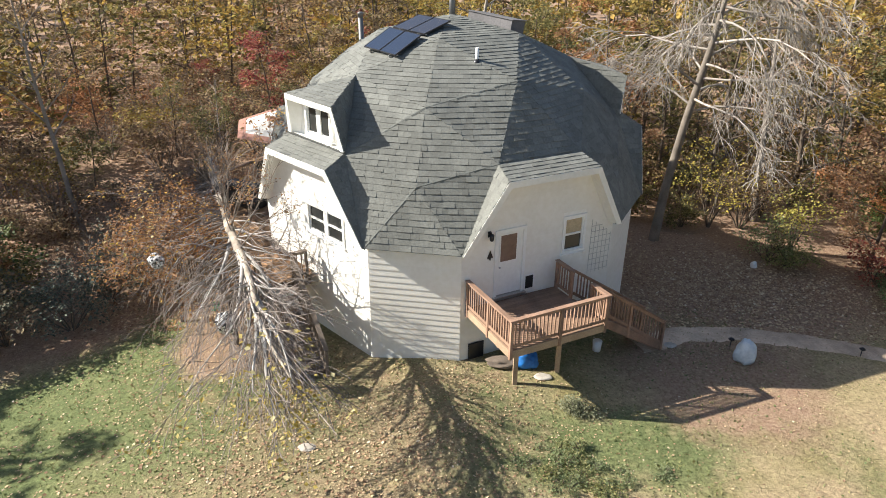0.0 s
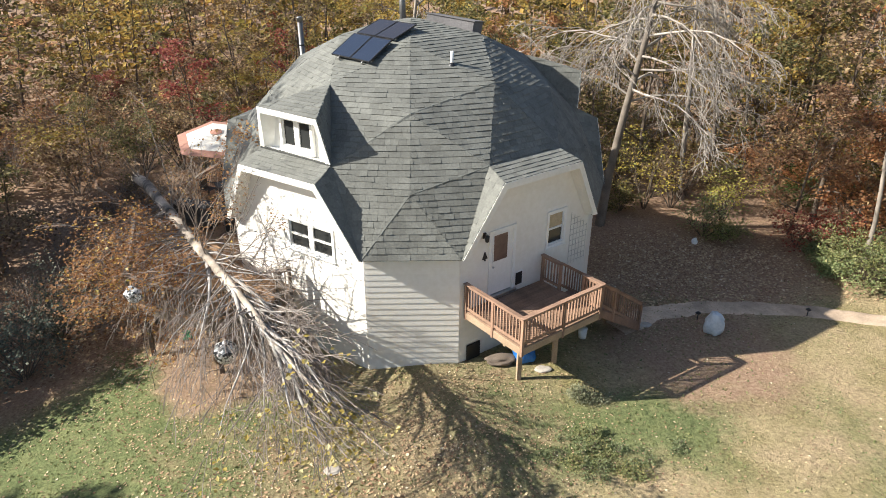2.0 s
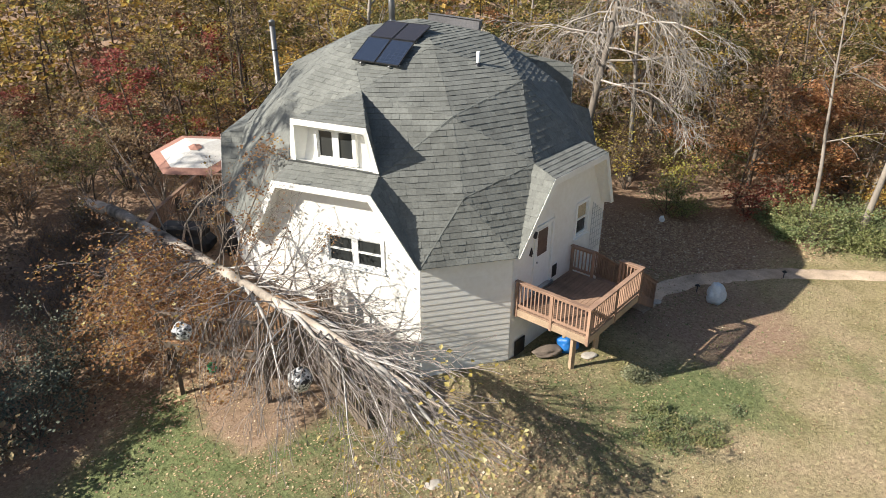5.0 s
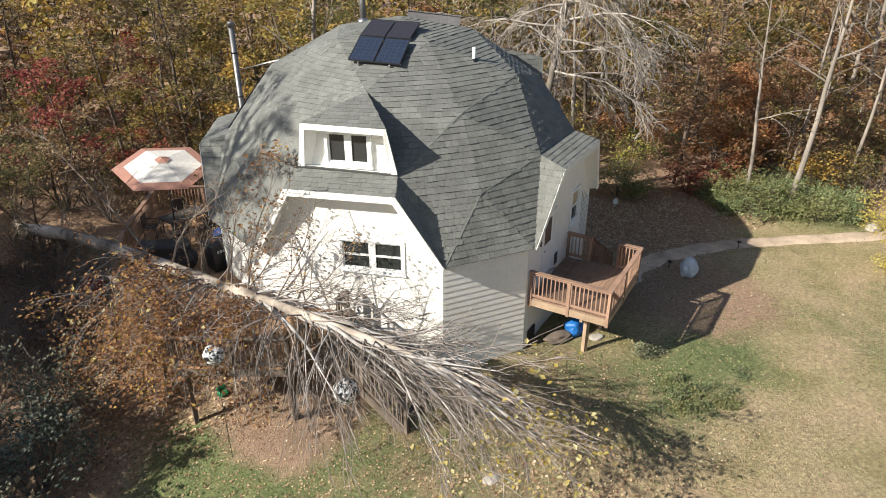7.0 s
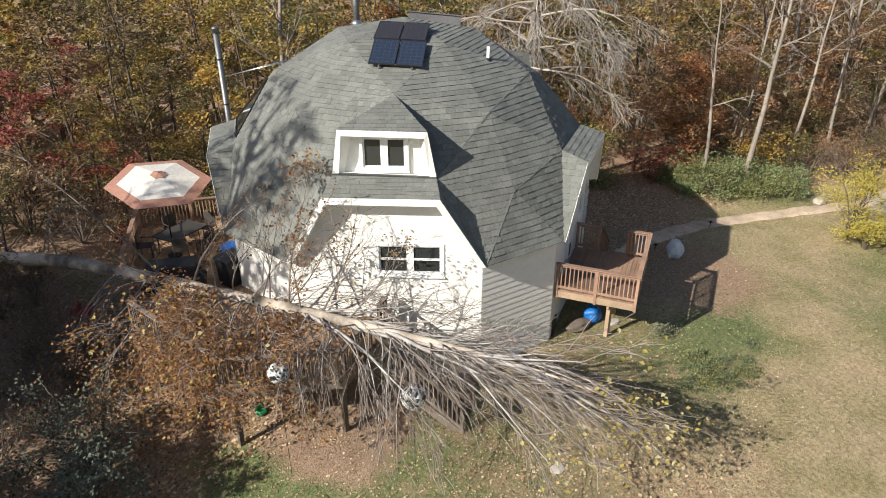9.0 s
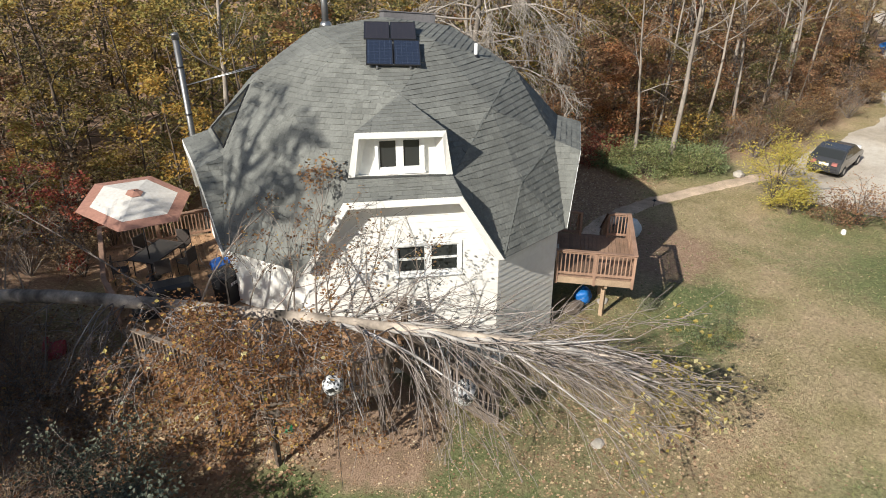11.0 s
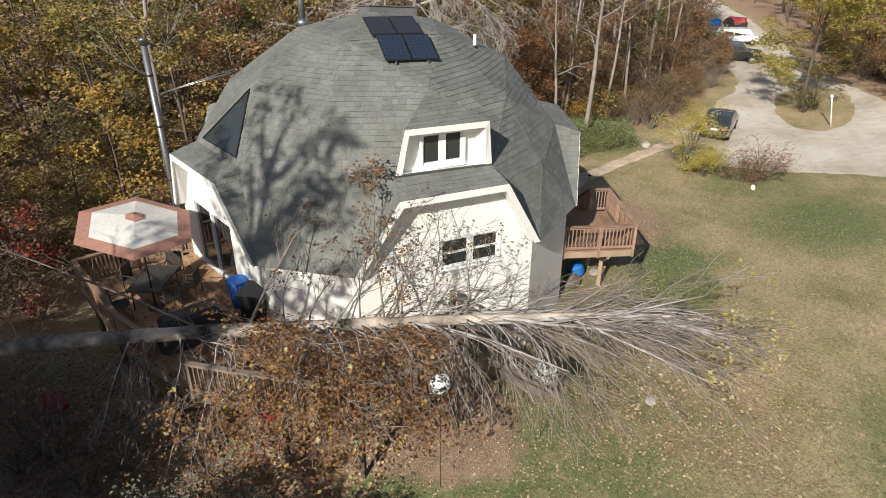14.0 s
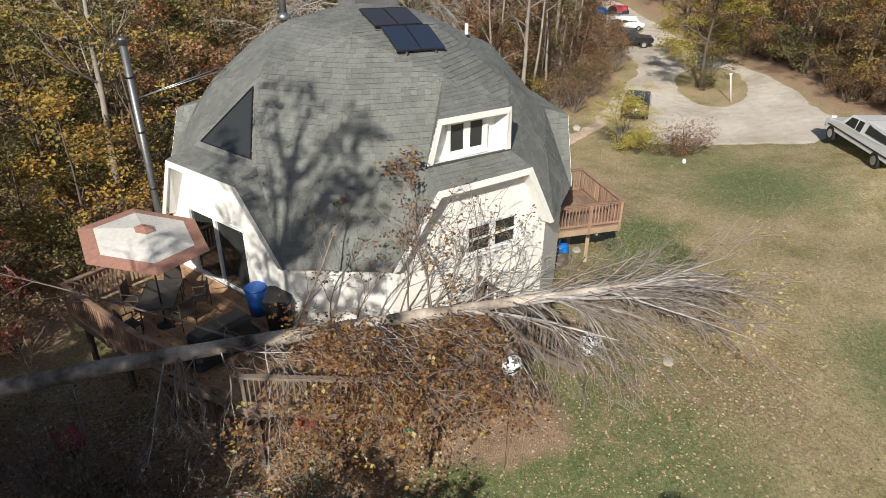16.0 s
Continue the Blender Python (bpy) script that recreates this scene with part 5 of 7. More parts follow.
def far_wood():
    """The woods behind, too deep to tell trees apart: trunks and crowns in one mesh."""
    wood, leaves = Buf(), {0: Buf(), 1: Buf(), 2: Buf(), 3: Buf()}
    r2 = random.Random(5)
    x = -95.0
    while x < 150:
        y = -45.0
        while y < 150:
            px, py = x + r2.uniform(-2, 2), y + r2.uniform(-2, 2)
            y += 4.5
            d = depth_in_wood(px, py)
            west = px < -9
            if d < (9 if west else 12) or d > 100 or (d > 45 and r2.random() < 0.45) or (px < 0 and py < 30):
                continue
            h = r2.uniform(5.5, 9) if west and d < 24 else r2.uniform(9, 14)
            z = ground_z(px, py)
            top = Vector((px + r2.uniform(-1, 1), py + r2.uniform(-1, 1), z + h))
            if r2.random() < 0.35:
                wood.tube([Vector((px, py, z - 0.3)), Vector((px, py, z)).lerp(top, 0.5), top], [0.09, 0.06, 0.02], 4)
            buf = leaves[r2.choice((0, 0, 2, 2, 3) if west else (2, 2, 2, 0, 3) if px < 45 and py > 24 else (0, 0, 1, 2, 2))]
            for i in range(230 if d < 45 else 90):
                if i % 10 == 0:
                    f = r2.uniform(0.06, 1.0)
                    mid = Vector((r2.gauss(0, 1.6), r2.gauss(0, 1.6), 0)) * (1.15 - 0.6 * f)
                o = mid + Vector((r2.gauss(0, 0.5), r2.gauss(0, 0.5), r2.gauss(0, 0.14)))
                n = (rand_dir(r2) * 0.7 + Vector((0, 0, 0.8))).normalized()
                s = r2.uniform(0.18, 0.34) if west and d < 24 else r2.uniform(0.25, 0.5) if d < 45 else r2.uniform(0.5, 0.95)
                buf.leaf(Vector((px, py, z + h * f)) + o, n, n.orthogonal().normalized(), s, s * 1.2, 0.06)
        x += 4.5
    woods = thing("far_wood", (0, 0, 0), "deep autumn wood behind the clearing", "wood", kind="stuff")
    link("trunks", wood.mesh("trunks", DARK_BARK), woods)
    for k, m in ((0, BROWN_LEAF), (1, RUST_LEAF), (2, OLIVE_LEAF), (3, GOLD_LEAF)):
        link("foliage", leaves[k].mesh("foliage", m), woods)


far_wood()
for k in range(26):
    px, py = rng.uniform(-14.5, -10.9), rng.uniform(24.6, 33)
    plant("shrub", SHRUBS["bare"][k % 2], px, py, rng.uniform(0, 360), rng.uniform(0.4, 0.7), SHRUB_WORDS["bare"], "shrub", "shrubs at the wood's edge")
plant("tree", KITS["red"][0], -9.6, 37.6, 40, 1.0, TREE_WORDS["red"], "tree", "trees of the wood")
# tall trees to the west, out of view, added so their crowns dapple the roof, the deck and the brush
def unseen_shade_tree(px, py, seed, middle, size, clumps, leaf, each=30, leaf_size=0.24, cloud=0.29):
    """A tall unseen tree, added for its shade; its leaves stand in separate clumps at the ends of long limbs."""
    r6 = random.Random(seed)
    z = ground_z(px, py)
    tree = thing("tree", (px, py, z), TREE_WORDS["olive"], "tree", group="trees of the wood")
    top = middle + size[2] * 0.8 - z
    trunk = [Vector((r6.uniform(-0.2, 0.2) * (k > 0), r6.uniform(-0.2, 0.2) * (k > 0), -0.3 + (top + 0.3) * k / 8)) for k in range(9)]
    wood, tips = Buf(), []
    wood.tube(trunk, [0.26 - 0.027 * k for k in range(9)], 8)
    while len(tips) < clumps:
        v = Vector((r6.uniform(-1, 1), r6.uniform(-1, 1), r6.uniform(-1, 1)))
        if v.length > 1 or v.length < 0.25:
            continue
        p = Vector((v.x * size[0], v.y * size[1], middle - z + v.z * size[2]))
        i = max(2, min(7, int((p.z - 2.0) / top * 8)))
        s0 = trunk[i]
        mid = s0.lerp(p, 0.55) + rand_dir(r6) * 0.25
        wood.tube([s0, mid, p], [0.06, 0.035, 0.012], 5)
        tips.append((p, Vector((0, 0, 1))))
    link("trunk", wood.mesh("trunk", DARK_BARK, False), tree)
    link("crown", foliage(tips, r6, each, leaf_size, cloud).mesh("crown", leaf), tree)


# crown heights and spreads follow the shade wanted on roof, deck and ground
unseen_shade_tree(-25.5, 26.2, 131, 17.6, (2.7, 3.2, 4.9), 84, OLIVE_LEAF, 30, 0.2, 0.33)
unseen_shade_tree(-25.8, 28.5, 132, 11.6, (3.0, 2.7, 3.4), 190, OLIVE_LEAF, 36)
unseen_shade_tree(-26.2, 31.8, 133, 11.2, (3.0, 3.4, 3.9), 220, OLIVE_LEAF, 36)
unseen_shade_tree(-25.0, 22.0, 136, 6.9, (2.0, 3.3, 3.3), 190, OLIVE_LEAF, 34)
unseen_shade_tree(-26.2, 16.8, 137, 5.6, (1.8, 2.0, 2.2), 60, OLIVE_LEAF, 30)
unseen_shade_tree(-24.6, 28.6, 135, 8.2, (2.2, 3.6, 2.3), 110, OLIVE_LEAF, 34)
unseen_shade_tree(-25.5, 14.6, 134, 9.0, (1.4, 1.6, 1.5), 16, GOLD_LEAF)


def bush(px, py, height, leaf, each, size, label, seed, spread=0.8, scale=1.0, stems=9, bark=DARK_BARK):
    kit = shrub_kit(seed, height, leaf, each, size, stems, bark, 0.2 * height ** 0.5, spread)
    return plant("bush", kit, px, py, seed * 37 % 360, scale, label, "bush")


bush(18.3, 14.45, 3.4, YELLOW_LEAF, 60, 0.09, "bright yellow-green bush beside the footpath", 41, 0.05, stems=7)
bush(17.8, 13.5, 1.6, YELLOW_LEAF, 30, 0.09, "bright yellow-green bush beside the footpath", 42, 0.5)
bush(18.6, 10.5, 2.3, RUST_LEAF, 12, 0.1, "rust-brown leaved bush beside the drive", 43, 0.9)
bush(17.9, 11.5, 1.5, RUST_LEAF, 12, 0.1, "rust-brown leaved bush beside the drive", 44, 0.9)
bush(3.9, 15.5, 0.55, HERB_LEAF, 14, 0.06, "small grey-green herb clump in the lawn", 45, 0.9)
for k in range(18):
    bush(3.6 + rng.gauss(0, 1.0), 13.25 + rng.gauss(0, 0.55), rng.uniform(0.25, 0.45), WEED_LEAF, 9, 0.055, "low green weeds growing in the lawn", 200 + k, 2.2, stems=7)
bush(-13.4, 20.6, 2.5, EVERGREEN_LEAF, 26, 0.09, "dark green bush at the lawn's edge", 49, 0.9)
bush(-15.2, 19.6, 2.4, EVERGREEN_LEAF, 26, 0.09, "dark green bush at the lawn's edge", 50, 0.9)
bush(-13.0, 22.8, 2.3, EVERGREEN_LEAF, 24, 0.09, "dark green bush at the lawn's edge", 51, 0.9)
bush(13.0, 30.2, 3.9, YELLOW_LEAF, 13, 0.12, "golden-leaved bush at the edge of the wood", 57, 0.35, stems=6)
bush(15.7, 27.3, 3.4, YELLOW_LEAF, 14, 0.11, "golden-leaved bush at the edge of the wood", 40, 0.3, stems=6)
HERB_BANK = leaf_material("leafy_herb", [(0, (0.16, 0.215, 0.095)), (0.5, (0.29, 0.355, 0.165)), (1, (0.44, 0.46, 0.25))], 0.45)
for k, (px, py) in enumerate(((18.4, 22.9), (19.1, 21.6), (19.9, 20.4), (20.8, 19.3), (21.7, 18.6), (20.3, 22.0), (21.3, 20.8), (22.3, 19.8), (23.5, 19.4), (19.4, 23.3), (18.6, 24.1), (20.4, 21.0), (15.0, 26.1), (14.3, 26.6), (17.8, 22.4), (18.6, 21.2), (22.6, 21.4), (21.6, 22.3))):
    bush(px, py, (1.3, 1.8, 0.9, 1.5)[k % 4], HERB_BANK, 14, 0.1, "leafy green bush at the edge of the wood", 52 + k, 0.9)

# pale-barked trees that stand out
def single_tree(px, py, seed, height, lean_to, label, **kw):
    kit = tree_kit(seed, height, **kw)
    ob = new("tree")
    tagged(ob, label, "tree")
    d = Vector((*lean_to, height)).normalized()
    m = d.to_track_quat("Z", "Y").to_matrix().to_4x4()
    m.translation = Vector((px, py, ground_z(px, py)))
    ob.matrix_world = m
    link("trunk", kit[0], ob)
    if kit[1] is not None:
        link("crown", kit[1], ob)


def drooping_tree():
    """The pale bare tree behind the house: a leaning trunk and a wide crown of hanging twigs."""
    r5 = random.Random(61)
    trunk = [Vector(p) for p in ((9.75, 28.3, -0.4), (9.9, 28.2, 2.4), (10.25, 28.0, 5.6), (10.75, 27.88, 8.7), (11.0, 27.9, 10.6), (11.1, 28.1, 12.5))]
    tree = thing("tree", (0, 0, 0), "pale bare tree with drooping white twigs behind the house", "tree")
    buf = Buf()
    buf.tube(trunk, [0.24, 0.19, 0.16, 0.13, 0.09, 0.04], 10)
    link("trunk", buf.mesh("trunk", GREY_BARK, False), tree)
    limbs, tips = Buf(), []
    for k in range(30):
        f = 0.42 + 0.55 * k / 30
        i = min(4, int(f * 5))
        p = trunk[i].lerp(trunk[i + 1], f * 5 - i)
        a = k * 2.4 + r5.uniform(-0.3, 0.3)
        out = Vector((math.cos(a) + 0.3, math.sin(a) - 0.15, r5.uniform(-0.05, 0.5))).normalized()
        branch(limbs, tips, r5, p, out, r5.uniform(3.6, 5.6) * (1.1 - 0.3 * f), 0.055, 3, 0.25, 0.55, 5, 6, 0.3, 0.22, 0.25, 0.0105)
    link("crown", limbs.mesh("crown", TWIG, False), tree, label="pale drooping twigs")
drooping_tree()
for k, (px, py, height) in enumerate(((18.9, 26.6, 7.0), (22.1, 25.2, 6.4), (25.0, 25.2, 7.0))):
    single_tree(px, py, 141 + k, height, (-0.4, -0.5), "autumn tree at the wood's edge with orange leaves", leaf=RUST_LEAF, each=10, size=0.14, cloud=0.33, clear=0.12, kids=12, reach=0.34, levels=3)
bush(18.3, 25.2, 1.7, RED_LEAF, 14, 0.11, "red-leaved bush at the edge of the wood", 145, 0.8)
bush(20.1, 24.2, 1.9, RED_LEAF, 14, 0.11, "red-leaved bush at the edge of the wood", 146, 0.8)
single_tree(20.8, 20.9, 62, 15, (0.2, -0.6), "slender bare tree with pale grey bark", bare=True, bark=BARK, clear=0.35, reach=0.2, kids=9, r0=0.17)
single_tree(19.6, 22.6, 63, 12, (-0.6, -0.2), "slender bare tree with pale grey bark", bare=True, bark=BARK, clear=0.4, reach=0.22, kids=8, r0=0.12)
for k, (px, py) in enumerate(((25.6, 20.5), (28.8, 19.5), (32.5, 18.8), (36.0, 18.0), (24.0, 23.0), (40.5, 17.4))):
    single_tree(px, py, 64 + k, 14.5, (0.3 - 0.1 * k, 0.2), "slender bare tree with pale grey bark", bare=True, bark=BARK, clear=0.45, reach=0.2, kids=12, r0=0.115)
single_tree(35.2, 7.5, 71, 12.0, (0.2, -0.3), "spreading tree with yellow-green leaves on the drive's island", leaf=LIME_LEAF, each=32, size=0.155, cloud=0.4, clear=0.17, kids=15, reach=0.3, levels=3, sag=0.05)
bush(34.0, 7.4, 2.0, OLIVE_LEAF, 9, 0.11, "low green bush on the drive's island", 75, 0.9)
bush(35.2, 7.0, 0.8, GREEN_LEAF, 14, 0.1, "low green bush on the drive's island", 76, 0.9)
for k in range(40):
    f = (k + rng.random()) / 40
    px, py = 24.5 + 34 * f, 18.6 - 6.0 * f + 1.2 * math.sin(3.14 * f) * -1 + rng.uniform(-0.9, 1.2)
    if on_drive(px, py) > -0.5:
        continue
    kind = rng.choice(("bare", "bare", "brown", "brown", "rust"))
    plant("shrub", rng.choice(SHRUBS[kind]), px, py, rng.uniform(0, 360), rng.uniform(0.5, 0.95), SHRUB_WORDS[kind], "shrub", "shrubs at the wood's edge")
for k, (px, py) in enumerate(((48.5, 3.0), (43.5, 1.9), (39.5, 0.8), (35.6, -0.2), (32.4, -1.2), (29.0, -1.8), (45.5, -2.4), (41.0, -4.0), (36.6, -5.4), (33.0, -6.5), (25.6, -4.2), (29.5, -7.6), (24.0, -8.4))):
    kind = ("gold", "brown", "rust", "brown", "olive")[k % 5]
    plant("tree", KITS[kind][0], px, py, 77 * k, 0.85 + 0.05 * (k % 4), TREE_WORDS[kind], "tree", "trees of the wood")
    for j in range(2):
        plant("shrub", SHRUBS[("brown", "olive", "rust")[(k + j) % 3]][0], px + rng.uniform(-2, 2), py + rng.uniform(-0.8, 0.9), 50 * k, 0.9, SHRUB_WORDS[("brown", "olive", "rust")[(k + j) % 3]], "shrub", "shrubs at the wood's edge")
single_tree(36.0, 6.6, 72, 4.5, (0.3, 0.1), "small tree with yellow-green leaves on the drive's island", leaf=OLIVE_LEAF, each=12, size=0.15, cloud=0.35, clear=0.2)


# ---------------------------------------------------------------- the fallen tree
DRY_LEAF = leaf_material("curled_leaf", [(0, (0.16, 0.085, 0.05)), (0.5, (0.37, 0.21, 0.115)), (0.85, (0.48, 0.30, 0.15)), (0.95, (0.58, 0.39, 0.12)), (1, (0.64, 0.48, 0.14))], 0.6)
PALE_GOLD = leaf_material("pale_gold_leaf", [(0, (0.42, 0.30, 0.06)), (0.5, (0.60, 0.46, 0.14)), (1, (0.72, 0.62, 0.34))])
LIMB_BARK = simple("grey_limb_bark", (0.35, 0.33, 0.31), 0.9, grain=8, vary=0.45, relief=0.4)
RED_TWIG = simple("brown_twig", (0.33, 0.28, 0.25), 0.9, grain=8, vary=0.3, relief=0.2, island=0.55)


LONG_LIMBS = ((((-8.95, 25.3, 3.15), (-9.25, 26.9, 3.8), (-9.69, 28.23, 4.44), (-10.1, 29.4, 5.0), (-10.4, 30.4, 5.4), (-10.96, 32.2, 6.2)), 0.035),
              (((-8.52, 24.2, 3.3), (-8.3, 23.8, 4.2), (-7.82, 23.51, 4.95), (-7.1, 23.45, 5.45), (-6.5, 23.3, 5.75)), 0.04),
              (((-7.2, 20.8, 3.5), (-6.95, 21.0, 4.4), (-6.45, 21.4, 5.3), (-5.95, 21.6, 6.1), (-5.65, 21.75, 6.7)), 0.032))


def fallen_tree():
    r3 = random.Random(9)
    tree = thing("fallen_tree", (0, 0, 0), "fallen tree with pale bark and bare branches lying across the deck", "fallen tree")
    axis = [Vector(p) for p in ((-12.3, 33.9, 1.75), (-11.0, 30.5, 2.54), (-10.2, 28.2, 2.92), (-9.2, 25.7, 3.14), (-8.23, 23.35, 3.3), (-7.31, 20.93, 3.5), (-6.09, 18.27, 3.56), (-5.36, 16.53, 3.63), (-4.75, 14.77, 3.72), (-4.1, 13.58, 3.55), (-3.46, 12.73, 3.22), (-2.3, 11.6, 2.6))]
    radii = [0.25, 0.225, 0.21, 0.195, 0.18, 0.155, 0.115, 0.09, 0.065, 0.045, 0.03, 0.01]
    buf = Buf()
    fine_axis, fine_radii = [], []
    for i in range(len(axis) - 1):
        for k in range(5):
            fine_axis.append(axis[i].lerp(axis[i + 1], k / 5) + rand_dir(r3) * radii[i] * 0.05)
            fine_radii.append((radii[i] + (radii[i + 1] - radii[i]) * k / 5) * r3.uniform(0.94, 1.08))
    buf.tube(fine_axis + axis[-1:], fine_radii + radii[-1:], 12)
    # splintered butt
    for k in range(9):
        a = k * 0.7
        s = axis[0] + Vector((math.cos(a) * 0.12, 0, math.sin(a) * 0.12))
        buf.tube([s, s + Vector((r3.uniform(-0.25, 0.05), r3.uniform(0.25, 0.7), r3.uniform(-0.1, 0.2)))], [0.07, 0.012], 4)
    link("trunk", buf.mesh("trunk", LOG_BARK, False), tree)

    def at(f):
        f *= len(axis) - 1
        i = min(len(axis) - 2, int(f))
        return axis[i].lerp(axis[i + 1], f - i), (axis[i + 1] - axis[i]).normalized()

    tips_brown, tips_end, tips_up, tips_bare = [], [], [], []
    limbs, brush, upright = Buf(), Buf(), Buf()
    # long leaders that fan out towards the crown's end
    for k in range(11):
        f = 0.45 + 0.3 * (k + r3.random()) / 11
        p, d = at(f)
        a = (k * 3 % 7 - 3.4) * 0.075 + r3.uniform(-0.05, 0.05)
        dd = Vector((d.x * math.cos(a) - d.y * math.sin(a), d.x * math.sin(a) + d.y * math.cos(a), min(0.0, d.z + r3.uniform(-0.14, 0.08) - 0.03))).normalized()
        reach = (1.0 - f) * 13.5 * r3.uniform(0.7, 0.95) * (1 - 0.4 * abs(a))
        branch(limbs, tips_end, r3, p, dd, reach, 0.075 * r3.uniform(0.6, 1.2), 2, 0.06, 0.42, 6, 6, 0.12, 0.13, 0.2, 0.0075, brush, 0.36)
    # limbs on the wall side, spreading low in front of the siding
    for k in range(24):
        f = 0.40 + 0.38 * (k + r3.random()) / 24
        p, d = at(f)
        dd = (d * r3.uniform(0.7, 1.3) + Vector((0.86, 0.5, 0)) * r3.uniform(0.25, 0.75) * (1.0 if f < 0.58 else 0.55) + Vector((0, 0, r3.uniform(-0.25, 0.25) - (0.0 if f < 0.55 else 0.16)))).normalized()
        branch(limbs, tips_end, r3, p, dd, r3.uniform(2.6, 4.6) * (1.18 - f), 0.034, 2, 0.09, 0.5, 5, 5, 0.2, 0.2, 0.12, 0.0075, brush, 0.45)
    # more leaders towards the tip, low over the lawn
    for k in range(6):
        f = 0.52 + 0.3 * (k + r3.random()) / 6
        p, d = at(f)
        a = r3.uniform(-0.35, 0.3)
        dd = Vector((d.x * math.cos(a) - d.y * math.sin(a), d.x * math.sin(a) + d.y * math.cos(a), -r3.uniform(0.1, 0.4))).normalized()
        branch(limbs, tips_end, r3, p, dd, (1.05 - f) * 12 * r3.uniform(0.6, 0.95), 0.045, 2, 0.04, 0.42, 6, 5, 0.13, 0.13, 0.15, 0.0075, brush, 0.38)
    # limbs that hang down over the lawn side, leafy nearer the butt
    for k in range(64):
        f = 0.22 + 0.44 * (k + r3.random()) / 64
        p, d = at(f)
        out = Vector((-0.86, -0.5, 0)) + d * r3.uniform(-0.5, 1.3)
        dd = (out.normalized() + Vector((0, 0, r3.uniform(-0.3, 0.4)))).normalized()
        if f > 0.46 and k % 2:
            continue
        branch(limbs if k % 6 == 0 else brush, tips_brown if 0.29 < f < 0.47 else tips_bare, r3, p, dd, r3.uniform(0.42, 1.0) * (3.7 - 10 * max(0, f - 0.46) - 8 * max(0, 0.33 - f)), 0.026, 2, 0.21 if f < 0.47 else 0.3, 0.65, 5 if f < 0.46 else 4, 5, 0.3, 0.24, 0.2, 0.0062, brush, 0.5)
    # long arching limbs that hang over the lawn side, almost bare
    for k in range(18):
        f = 0.36 + 0.24 * (k + r3.random()) / 18
        p, d = at(f)
        out = Vector((-0.86, -0.5, 0)) * r3.uniform(0.6, 1.0) + d * r3.uniform(0.0, 1.2)
        dd = (out.normalized() + Vector((0, 0, r3.uniform(-0.05, 0.35)))).normalized()
        branch(limbs if k % 3 == 0 else brush, tips_bare, r3, p, dd, r3.uniform(2.2, 3.6), 0.027, 2, 0.42, 0.55, 4, 5, 0.25, 0.16, 0.25, 0.0062, brush, 0.5)
    # limbs that stand up against the roof
    for k in range(9):
        f = 0.36 + 0.16 * (k + r3.random()) / 9
        p, d = at(f)
        dd = (Vector((r3.uniform(-0.1, 0.55), r3.uniform(-0.35, 0.35), 1.0)) + d * 0.35).normalized()
        branch(upright, tips_up, r3, p, dd, r3.uniform(2.0, 3.6), 0.027, 2, 0.05, 0.5, 5, 5, 0.25, 0.18, 0.25, 0.006, upright)
    # branches beside the butt
    for k in range(6):
        p, d = at(0.02 + 0.03 * k)
        dd = (rand_dir(r3) + Vector((-0.3, 0, 0.5))).normalized()
        branch(upright, tips_up, r3, p, dd, r3.uniform(1.2, 2.6), 0.03, 2, 0.1, 0.6, 4, 4)
    # a long thin limb that reaches back over the umbrella, and a curved one against the wall
    leafy = []
    for n_run, (run, r) in enumerate(LONG_LIMBS):
        run = [Vector(p) for p in run]
        upright.tube(run, [r * (1 - 0.8 * i / (len(run) - 1)) for i in range(len(run))], 6)
        for i in range(1, len(run)):
            for _ in range(3):
                p = run[i - 1].lerp(run[i], r3.random())
                dd = ((run[i] - run[i - 1]).normalized() + rand_dir(r3) * 0.6).normalized()
                branch(upright, leafy if n_run == 2 else tips_up, r3, p, dd, r3.uniform(0.5, 1.2), 0.01, 1, 0.05, 0.5, 3, 4, 0.3, 0.15, 0.3, 0.005, upright)
    tagged(link("upright_brushwood", upright.mesh("upright_brushwood", BRUSH_TWIG, False), tree, label="thin brown limbs standing against the wall"), kind="stuff")
    link("dry_leaf_cover", foliage(leafy, r3, 7, 0.1, 0.14, 0.8).mesh("dry_leaf_cover", DRY_LEAF), tree)["kind"] = "stuff"
    link("crown", limbs.mesh("crown", LIMB_BARK, False), tree, label="bare pale grey branches")
    tagged(link("brushwood", brush.mesh("brushwood", RED_TWIG, False), tree, label="dense brown-grey twigs"), kind="stuff")
    link("dry_leaf_cover", foliage(tips_brown, r3, 8, 0.1, 0.2, 0.8).mesh("dry_leaf_cover", DRY_LEAF), tree, label="curled brown leaves")["kind"] = "stuff"
    keep = [t for t in tips_up if r3.random() < 0.22]
    link("dry_leaf_cover", foliage(keep, r3, 5, 0.085, 0.11, 0.8).mesh("dry_leaf_cover", DRY_LEAF), tree)["kind"] = "stuff"
    ends = [t for t in tips_end if t[0].y < 12.8 and r3.random() < 0.38] + [t for t in tips_brown if r3.random() < 0.06]
    link("yellow_leaf_cover", foliage(ends, r3, 3, 0.12, 0.15, 0.8).mesh("yellow_leaf_cover", PALE_GOLD), tree, label="last yellow leaves at the branch ends")["kind"] = "stuff"


fallen_tree()


